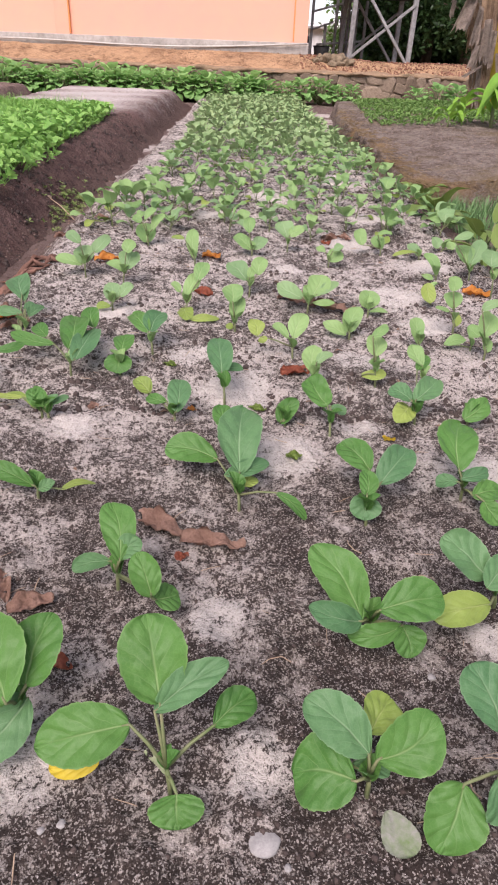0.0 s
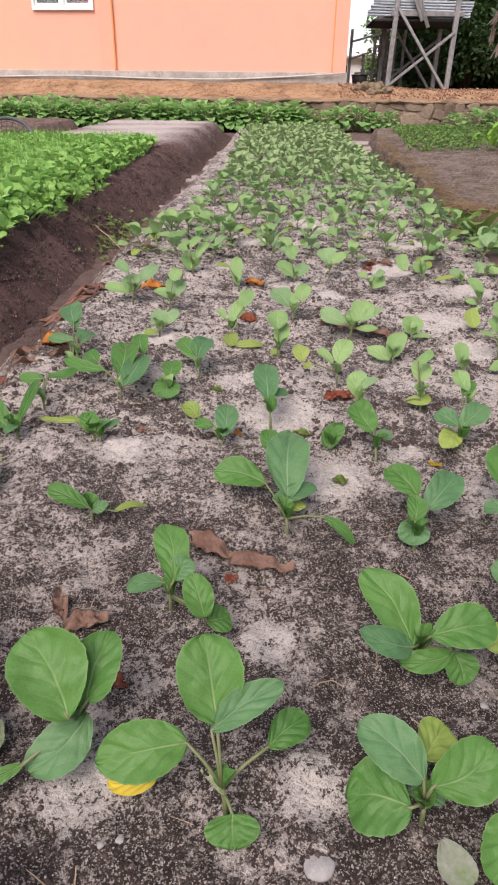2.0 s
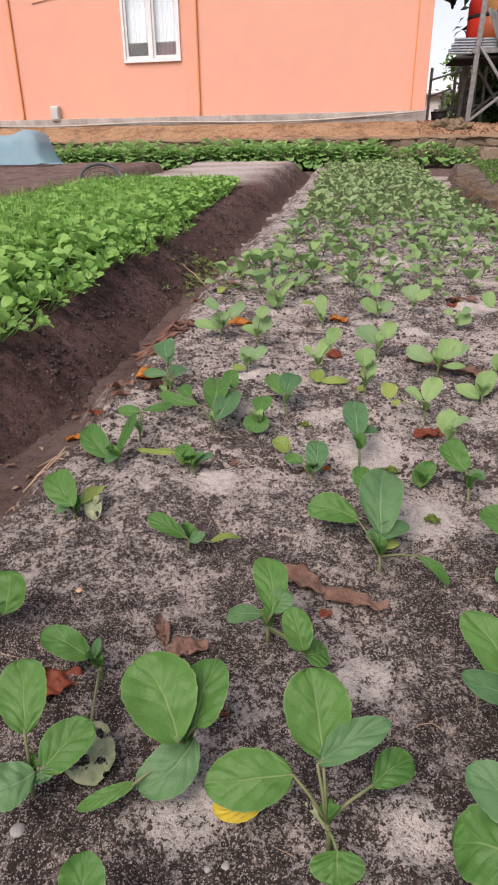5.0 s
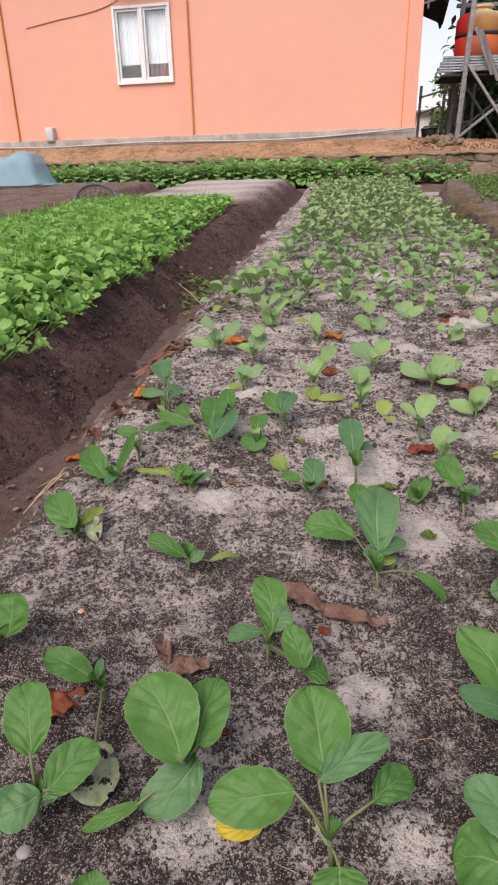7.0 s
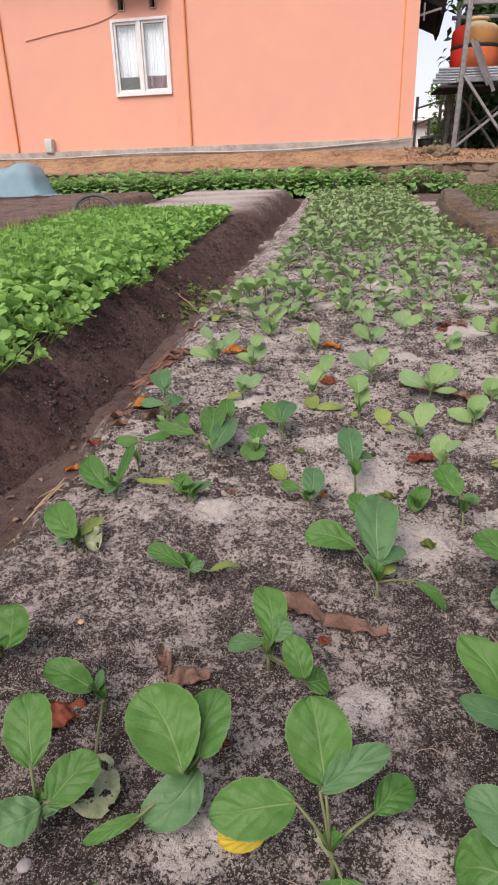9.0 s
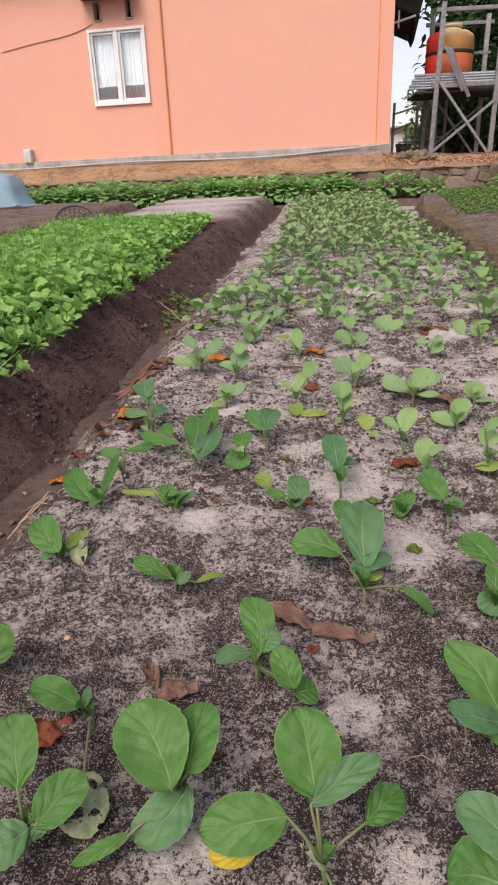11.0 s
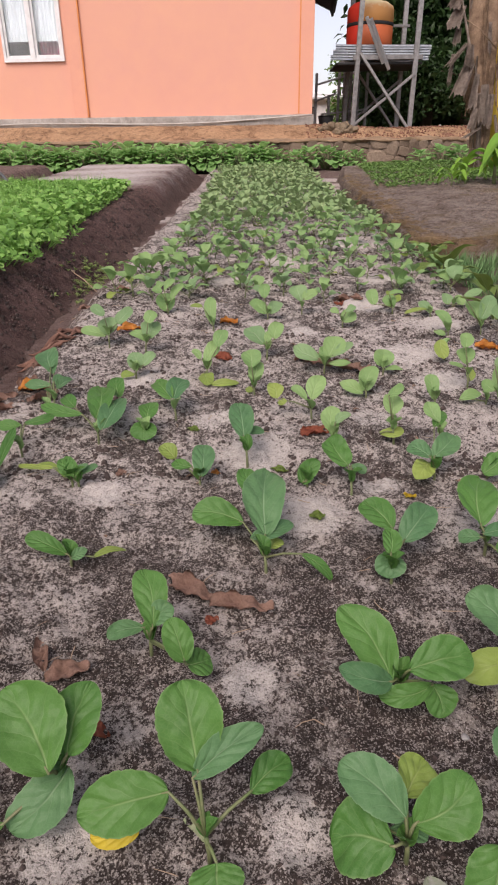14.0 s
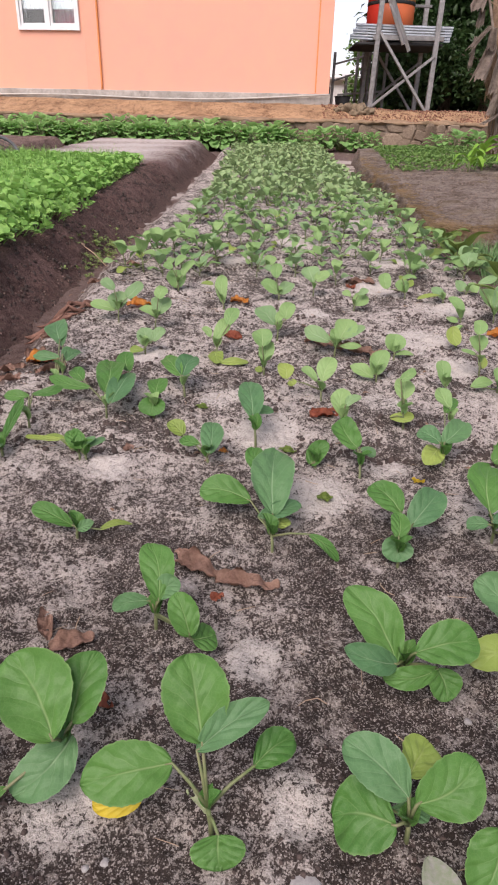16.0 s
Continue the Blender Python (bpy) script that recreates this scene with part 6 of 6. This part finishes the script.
leafy_kinds = []
k = 0
spots = [(-5.75 + 0.17 * i + rng.uniform(-0.05, 0.05), 12.45 + rng.uniform(-0.15, 0.15), 0.9) for i in range(38)]
spots += [(-5.6 + 0.42 * i, 12.95, 1.05) for i in range(15)] + [(0.9, 12.75, 0.8), (1.15, 12.9, 0.9), (1.5, 12.95, 0.9), (1.75, 12.85, 0.75), (2.05, 12.95, 0.7), (3.15, 12.6, 0.8), (3.5, 12.4, 0.9), (3.85, 12.5, 0.85)]
for x, y, s in spots:
    z = float(rise(y)) - 0.09
    m = Matrix.Translation((x, y, z)) @ Matrix.Rotation(rng.uniform(0, 6.28), 4, "Z") @ Matrix.Scale(s * rng.uniform(1.55, 1.85), 4)
    if len(leafy_kinds) < 5:
        leafy_kinds.append(leafy(len(leafy_kinds), m))
    else:
        copy_thing(rng.choice(leafy_kinds), Matrix()).matrix_basis = m


def basket():
    b = thing("wire_basket", Matrix.Translation((-2.57, 6.6, 0.25)) @ Euler((0.80, 0.22, 0.2)).to_matrix().to_4x4(), label="round grey mesh basket tipped beside the nursery bed", category="basket")
    n = 40
    ring = [(0.215 * math.cos(2 * math.pi * i / n), 0.215 * math.sin(2 * math.pi * i / n), 0.15) for i in range(n + 1)]
    part("rim", tube_bm(ring, 0.016, 8), M_RIM, b, "thick grey rim")
    for i in range(24):
        a = 2 * math.pi * i / 24
        part("wire", tube_bm([(0.21 * math.cos(a), 0.21 * math.sin(a), 0.15), (0.16 * math.cos(a + 0.1), 0.16 * math.sin(a + 0.1), 0.0)], 0.0025, 4), M_RIM, b)
    for z, rr in ((0.0, 0.16), (0.04, 0.173), (0.08, 0.187), (0.12, 0.20)):
        part("hoop", tube_bm([(rr * math.cos(2 * math.pi * i / 24), rr * math.sin(2 * math.pi * i / 24), z) for i in range(25)], 0.0025, 4), M_RIM, b)


def net():
    n = thing("shade_net", Matrix.Translation((-5.45, 10.55, 0.43)), label="light blue shade net draped over a low frame", category="net")
    bm = bmesh.new()
    g = []
    for i in range(37):
        u = -1.6 + 2.35 * i / 36
        top = (0.44 + 0.05 * math.exp(-((u - 0.38) / 0.18) ** 2)) * (1 - step(0.46, 0.64, np.array(u))) + 0.015 * math.sin(u * 4)
        row = []
        for j in range(17):
            v = -1 + 2 * j / 16
            z = float(top) * max(0.0, 1 - abs(v) ** 3.5) * (1 + 0.14 * noise.noise(Vector((u * 2.3, v * 2, 3)))) + 0.04 * noise.noise(Vector((u * 4, v * 4, 0)))
            row.append(bm.verts.new((u, 0.42 * v + 0.03 * noise.noise(Vector((u * 3, v * 3, 5))), max(0.005, z))))
        g.append(row)
    for i in range(36):
        for j in range(16):
            bm.faces.new((g[i][j], g[i + 1][j], g[i + 1][j + 1], g[i][j + 1]))
    part("netting", bm, M_NET, n)
    for x in (-1.2, -0.5):
        part("hoop", tube_bm([(x, -0.4, -0.05), (x, -0.3, 0.3), (x, 0, 0.44), (x, 0.3, 0.3), (x, 0.4, -0.05)], 0.008, 6), M_WOODGREY, n)


def torn_flap_bm(foot, tip, width, rng):
    """A dry strip of torn leaf: pleated along its length, ragged at the lower end."""
    bm = bmesh.new()
    foot, tip = Vector(foot), Vector(tip)
    d = tip - foot
    side = Vector((0.95, rng.uniform(-0.5, 0.5), 0.0)).normalized()
    side = (side - d.normalized() * side.dot(d.normalized())).normalized()
    nrm = side.cross(d.normalized())
    nu, nv, ph = 12, 10, rng.uniform(0, 6.28)
    ends = [1.0 + rng.uniform(-0.16, 0.12) for _ in range(nv + 1)]
    grid = []
    for i in range(nu + 1):
        u = i / nu
        row = []
        for j in range(nv + 1):
            v = 2 * j / nv - 1
            w = 0.5 * width * (0.72 + 0.34 * u)
            fold = 0.16 * width * math.sin(ph + 2.6 * v + 1.2 * u) + 0.06 * width * math.sin(ph * 2 + 8.0 * v + 2.0 * u)
            row.append(bm.verts.new(foot + d * (u * (1 + (ends[j] - 1) * u * u)) + side * (v * w) + nrm * (fold + 0.10 * width * math.sin(3.0 * u + ph))))
        grid.append(row)
    for a, b in zip(grid, grid[1:]):
        for j in range(nv):
            bm.faces.new((a[j], a[j + 1], b[j + 1], b[j]))
    bmesh.ops.solidify(bm, geom=bm.faces[:], thickness=0.003)
    return bm


def banana():
    b = thing("banana_plant", Matrix.Translation((3.10, 8.8, 0.36)), label="banana plant with brown hanging dead leaves round its stem", category="banana plant")
    r = random.Random(9)
    part("stem", tube_bm([(-0.15, 0, 0), (-0.17, 0, 0.54), (-0.26, 0, 1.04), (-0.30, 0, 1.84), (-0.32, 0, 2.9)], [0.12, 0.13, 0.16, 0.19, 0.18], 18), M_BANANA, b)
    part("stem", tube_bm([(0.02, -0.02, 0), (-0.04, -0.05, 0.9), (-0.05, -0.05, 1.8), (-0.06, -0.02, 2.9)], [0.10, 0.09, 0.08, 0.06], 12), M_BANANA_Y, b, "yellow-green younger stem")
    # a broken leaf hanging by its midrib, its blade torn into flaps: foot x, z, tip x, z, width
    part("dead_stalk", tube_bm([(-0.80, -0.22, 2.25), (-0.69, -0.24, 1.89), (-0.52, -0.25, 1.37), (-0.41, -0.24, 1.09)], [0.012, 0.015, 0.015, 0.010], 8), M_DRY, b)
    part("dead_stalk", tube_bm([(-0.62, -0.22, 1.62), (-0.42, -0.26, 1.50), (-0.18, -0.24, 1.30)], [0.005, 0.007, 0.006], 6), M_BANANA, b)
    for x0, z0, x1, z1, w in ((-0.68, 1.86, -0.75, 1.69, 0.14), (-0.65, 1.74, -0.74, 1.50, 0.16), (-0.65, 1.52, -0.67, 1.34, 0.09), (-0.54, 1.36, -0.77, 1.11, 0.07),
                              (-0.68, 1.26, -0.71, 0.94, 0.05), (-0.50, 1.34, -0.51, 1.12, 0.11), (-0.48, 1.16, -0.60, 0.81, 0.16), (-0.36, 1.06, -0.40, 0.69, 0.12),
                              (-0.27, 0.94, -0.25, 0.54, 0.12), (-0.33, 0.69, -0.38, 0.44, 0.10), (-0.25, 0.49, -0.48, 0.36, 0.035), (-0.18, 0.84, -0.20, 0.49, 0.10),
                              (-0.72, 2.10, -0.80, 1.88, 0.13), (-0.10, 0.62, -0.02, 0.30, 0.06), (-0.08, 0.70, 0.06, 0.42, 0.05)):
        dy = -0.20 - 0.06 * r.random()
        bm = torn_flap_bm((x0, dy, z0), (x1, dy - 0.04, z1), w, r)
        part("dead_leaf", bm, M_DRY, b)
    for k in range(30):                                  # peeling sheaths against the stem
        a, z1 = r.uniform(3.3, 5.7), r.uniform(0.40, 2.6)
        f = min(1.0, z1 / 1.8)
        rad, cx = 0.125 + 0.065 * f, -0.15 - 0.15 * f
        out = Vector((math.cos(a), math.sin(a), 0))
        foot = Vector((cx, 0, z1)) + out * (rad + 0.012)
        bm = torn_flap_bm(foot, Vector((cx + 0.03, 0, max(0.06, z1 - r.uniform(0.25, 0.6)))) + out * (rad + r.uniform(0.0, 0.04)), r.uniform(0.03, 0.07), r)
        part("sheath", bm, M_BANANA if k % 3 else M_DRY, b)


def canna(x, y, size, turn):
    ob = thing("broadleaf_plant", Matrix.Translation((x, y, float(right_z(np.array([x]), np.array([y]))[0]))) @ Matrix.Rotation(turn, 4, "Z") @ Matrix.Scale(size, 4),
               label="bright green plant with long arching strap leaves on the mound", category="plant", group="strap-leaved plants")
    r = random.Random(int(x * 100))
    part("stem", tube_bm([(0, 0, -0.02), (0.01, 0, 0.1), (0.01, 0.01, 0.2)], [0.016, 0.013, 0.01], 8), M_STEM, ob)
    for i in range(6):
        a = i * 2.3 + r.uniform(-0.3, 0.3)
        out = Vector((math.cos(a), math.sin(a), 0))
        s = out * 0.02 + Vector((0, 0, 0.10 + 0.03 * i))
        t = s + out * r.uniform(0.24, 0.34) + Vector((0, 0, r.uniform(-0.12, 0.06)))
        part("leaf", blade_bm(s, t, r.uniform(0.10, 0.14), (0, 0, 1), 0.34, 0.35, 0.05, 12, 6, 0.75, 0.0, r), M_STRAP, ob)


M_RIM = simple("grey_rim", (0.055, 0.057, 0.060), (0.11, 0.115, 0.12), 20, 0.7, 0.1)
kn = Mat("blue_net", 0.8, 0.2)
kn.base(kn.mix(kn.noise(5, 4.0), (0.18, 0.36, 0.45), (0.32, 0.50, 0.57)))
tn = kn.t.nodes.new("ShaderNodeBsdfTransparent")
mx = kn.t.nodes.new("ShaderNodeMixShader")
mx.inputs[0].default_value = 0.42
kn.link(kn.b.outputs[0], mx.inputs[1]), kn.link(tn.outputs[0], mx.inputs[2])
kn.link(mx.outputs[0], kn.t.nodes["Material Output"].inputs["Surface"])
M_NET = kn.m
basket()
net()
banana()
for x, y, s, a in ((2.02, 6.75, 0.55, 0.3), (2.22, 6.95, 0.70, 1.2), (2.50, 6.9, 1.3, 2.2), (2.80, 6.9, 1.55, 0.8)):
    canna(x, y, s, a)

# rocks and litter on the terrace
for x, y, r in ((1.72, 14.25, 0.10), (1.90, 14.20, 0.12), (2.02, 14.33, 0.09), (1.82, 14.05, 0.07), (2.12, 14.15, 0.08), (1.95, 14.1, 0.07), (1.6, 14.35, 0.06), (1.5, 14.2, 0.05)):
    bm = bmesh.new()
    bmesh.ops.create_icosphere(bm, subdivisions=3, radius=r)
    for v in bm.verts:
        v.co *= 1.25 + 0.8 * noise.noise(v.co / r * 1.3 + Vector((x * 30, y, 0))) + 0.12 * noise.noise(v.co / r * 4)
        v.co.z *= 0.8
    ob = part("rock", bm, M_ROCK)
    ob.matrix_basis = Matrix.Translation((x, y, float(terrace_z(np.array([x]), np.array([y]))[0]) + r * 0.4))
    tagged(ob, "rough mossy brown rock on the clay terrace", "rock", "rock pile")


def litter(name, n, x0, x1, lo, hi, mat, label):
    pl = []
    for _ in range(n):
        x, y = rng.uniform(x0, x1), rng.uniform(13.58, 15.4)
        s = rng.uniform(lo, hi)
        pl.append((rng.randrange(6), x, y, float(terrace_z(np.array([x]), np.array([y]))[0]) + s * 0.2, rng.uniform(0, 6.28), rng.uniform(-0.6, 0.6), rng.uniform(-0.6, 0.6), s))
    scatter(name, lump, pl, mat, label=label, category="gravel")


litter("gravel", 1200, -8.5, 6.0, 0.008, 0.035, M_GRAVEL, "tan gravel and clay lumps on the terrace")
litter("leaf_litter", 1500, 1.2, 6.0, 0.015, 0.05, M_LITTER, "reddish dry leaf litter on the terrace")


# ---------------------------------------------------------------- behind the terrace
def tree(x, y, h, spread, n, seed, leaf=0.11, label="dense dark green tree behind the tank stand", foot=0.95, leaf_mat=None):
    r = random.Random(seed)
    ob = thing("tree", Matrix.Translation((x, y, foot)), label=label, category="tree", group="trees behind the terrace")
    part("trunk", tube_bm([(0, 0, -0.1), (0.08, 0.05, h * 0.3), (0.0, 0.1, h * 0.75)], [0.13, 0.10, 0.05], 10), M_BARK, ob)
    tips = []
    for i in range(11):
        a = i * 2.4
        z0 = h * r.uniform(0.15, 0.65)
        e = Vector((math.cos(a) * spread * r.uniform(0.5, 0.95), math.sin(a) * spread * r.uniform(0.5, 0.95), z0 + h * r.uniform(0.0, 0.35)))
        part("limb", tube_bm([(0.04, 0.05, z0), Vector((0.04, 0.05, z0)).lerp(e, 0.5) + Vector((0, 0, 0.1)), e], [0.05, 0.03, 0.012], 6), M_BARK, ob)
        tips += [e, e * 0.7 + Vector((0, 0, z0 * 0.3))]
    tips.append(Vector((0, 0, h * 0.9)))
    bm = bmesh.new()
    lt = template(blade_bm((0, 0, 0), (1, 0, 0), 0.5, (0, 0, 1), 0.12, 0.3, 0.05, 2, 2, 0.8, 0, r))
    bm.free()
    pl = []
    for _ in range(n):
        c = r.choice(tips)
        g = Vector((r.gauss(0, 1), r.gauss(0, 1), r.gauss(0, 0.8))) * spread * 0.30
        p = c + g
        if p.z < 0.05:
            p.z = r.uniform(0.05, 0.6)
        pl.append((0, p.x, p.y, p.z, r.uniform(0, 6.28), r.uniform(-1.2, 1.2), r.uniform(-1.2, 1.2), leaf * r.uniform(0.6, 1.4)))
    cr = scatter("crown", [lt], pl, leaf_mat or M_TREE)
    cr.parent = ob


tree(4.9, 19.2, 4.6, 1.3, 7000, 1, 0.2)
tree(5.6, 18.2, 4.6, 1.6, 8000, 2, 0.16)
tree(7.4, 18.8, 5.0, 1.8, 8000, 3, 0.2)
tree(5.4, 21.5, 6.5, 1.9, 9000, 4, 0.28)
tree(8.8, 21.0, 6.5, 2.2, 9000, 5, 0.28)
tree(5.6, 16.9, 2.6, 1.2, 4000, 6, 0.10, "low dark shrub in the shade beside the tank stand")
tree(3.7, 17.6, 2.2, 0.8, 4500, 7, 0.12, "low dark shrub in the shade beside the tank stand")
tree(3.75, 26.0, 2.3, 0.7, 1500, 8, 0.16, "pale green bush beyond the fence", 0.95, M_VEGLOW)

for x, h, sd in ((-19.0, 7.7, 21), (-21.2, 6.6, 22), (-23.2, 8.0, 23)):
    tree(x, -15.0, h, 1.9, 6000, sd, 0.32, "dark garden tree mirrored in the window glass", -0.2)

hr = random.Random(77)
hl = [template(blade_bm((0, 0, 0), (1, 0, 0), 0.5, (0, 0, 1), 0.12, 0.3, 0.05, 2, 2, 0.8, 0, hr))]
hp = []
for _ in range(9000):
    hx = hr.uniform(3.7, 14.0)
    hp.append((0, hx, hr.gauss(22.8, 0.5), 0.9 + abs(hr.gauss(0, 1.1)) * (1 + 0.3 * math.sin(hx * 2.3)), hr.uniform(0, 6.28), hr.uniform(-1.2, 1.2), hr.uniform(-1.2, 1.2), hr.uniform(0.18, 0.42)))
scatter("hedge", hl, hp, M_TREE, label="dark overgrown thicket behind the terrace", category="hedge")


def fence():
    f = thing("fence", Matrix.Translation((0, 16.8, 1.0)), label="ramshackle grey timber fence beside the house", category="fence")
    for i, (x, h) in enumerate(((1.62, 1.2), (1.95, 0.75), (2.15, 1.35), (2.3, 1.5), (2.42, 1.3), (2.62, 1.6), (2.8, 1.2))):
        part("post", beam_bm((x, 0, -0.05), (x + 0.02 * (-1) ** i, 0, h), 0.06, 0.06), M_WOODGREY, f)
    part("rail", beam_bm((1.6, -0.04, 0.95), (2.85, -0.04, 1.28), 0.05, 0.04), M_WOODGREY, f)
    part("rail", beam_bm((1.6, -0.04, 0.62), (2.1, -0.04, 0.78), 0.05, 0.04), M_WOODGREY, f)
    part("rail", beam_bm((1.75, -0.06, 0.35), (2.85, -0.06, 0.45), 0.05, 0.04), M_WOODGREY, f)


fence()
pot = thing("bucket", Matrix.Translation((1.78, 15.9, 0.98)), label="black plastic bucket beside the house corner", category="bucket")
bm = tube_bm([(0, 0, 0), (0, 0, 0.30)], [0.13, 0.17], 20)
part("body", bm, M_BLACK, pot)
part("rim", tube_bm([(0.17 * math.cos(a * 0.3142), 0.17 * math.sin(a * 0.3142), 0.30) for a in range(21)], 0.012, 6), M_BLACK, pot)
blk = thing("block", Matrix.Translation((1.72, 15.75, 0.93)), label="dark weathered concrete block under the fence", category="block")
part("body", box_bm((0.55, 0.3, 0.2), (0.1, 0, 0.08), 0.02), M_BARK, blk)


def shed():
    s = thing("shed", Matrix.Translation((2.9, 30.0, 0.9)), label="distant white shed with a pale sheet roof", category="shed")
    part("wall", box_bm((3.4, 2.0, 1.7), (0, 0, 0.85), 0.02), M_WHITE, s, smooth=False)
    part("roof", box_bm((3.9, 2.6, 0.08), (0, 0, 1.85), 0.01, Euler((0.25, 0, 0)).to_matrix()), M_WHITE, s, smooth=False)
    part("window", box_bm((0.5, 0.06, 0.5), (-0.4, -1.0, 1.0), 0.01), M_BLACK, s, smooth=False)


shed()


def porch():
    p = thing("porch_roof", HOUSE @ Matrix.Translation((0.0, 1.2, 0)), label="dark roof edge with a white fascia behind the house corner", category="roof")
    part("sheet", box_bm((0.62, 3.0, 0.05), (0.24, 1.5, 3.84), 0.01, Euler((0, 0.42, 0)).to_matrix()), M_BLACK, p, smooth=False)
    part("fascia", box_bm((0.05, 3.0, 0.15), (0.44, 1.5, 3.69), 0.006, Euler((0, -0.35, 0)).to_matrix()), M_BLACK, p, smooth=False)
    part("rafter", beam_bm((0.0, -0.02, 3.62), (0.44, -0.02, 3.72), 0.035, 0.04), M_WHITE, p)
    part("rafter", beam_bm((0.10, -0.02, 3.52), (0.10, -0.02, 3.84), 0.035, 0.04), M_WHITE, p)


porch()

# straws and a dry twig on the dark bank
for pts, rad, lab in (([(-1.02, 3.44, 0.10), (-0.98, 3.40, 0.075), (-0.94, 3.42, 0.06)], 0.008, "broken brown twig on the dark bank"),
                      ([(-1.02, 3.44, 0.09), (-0.99, 3.34, 0.02), (-0.93, 3.22, -0.015)], 0.003, "thin pale straw on the dark bank"),
                      ([(-0.97, 3.43, 0.07), (-0.88, 3.36, 0.03), (-0.80, 3.28, -0.02)], 0.0025, "thin pale straw on the dark bank")):
    ob = part("twig", tube_bm(pts, rad, 6), M_STRAW)
    tagged(ob, lab, "twig")
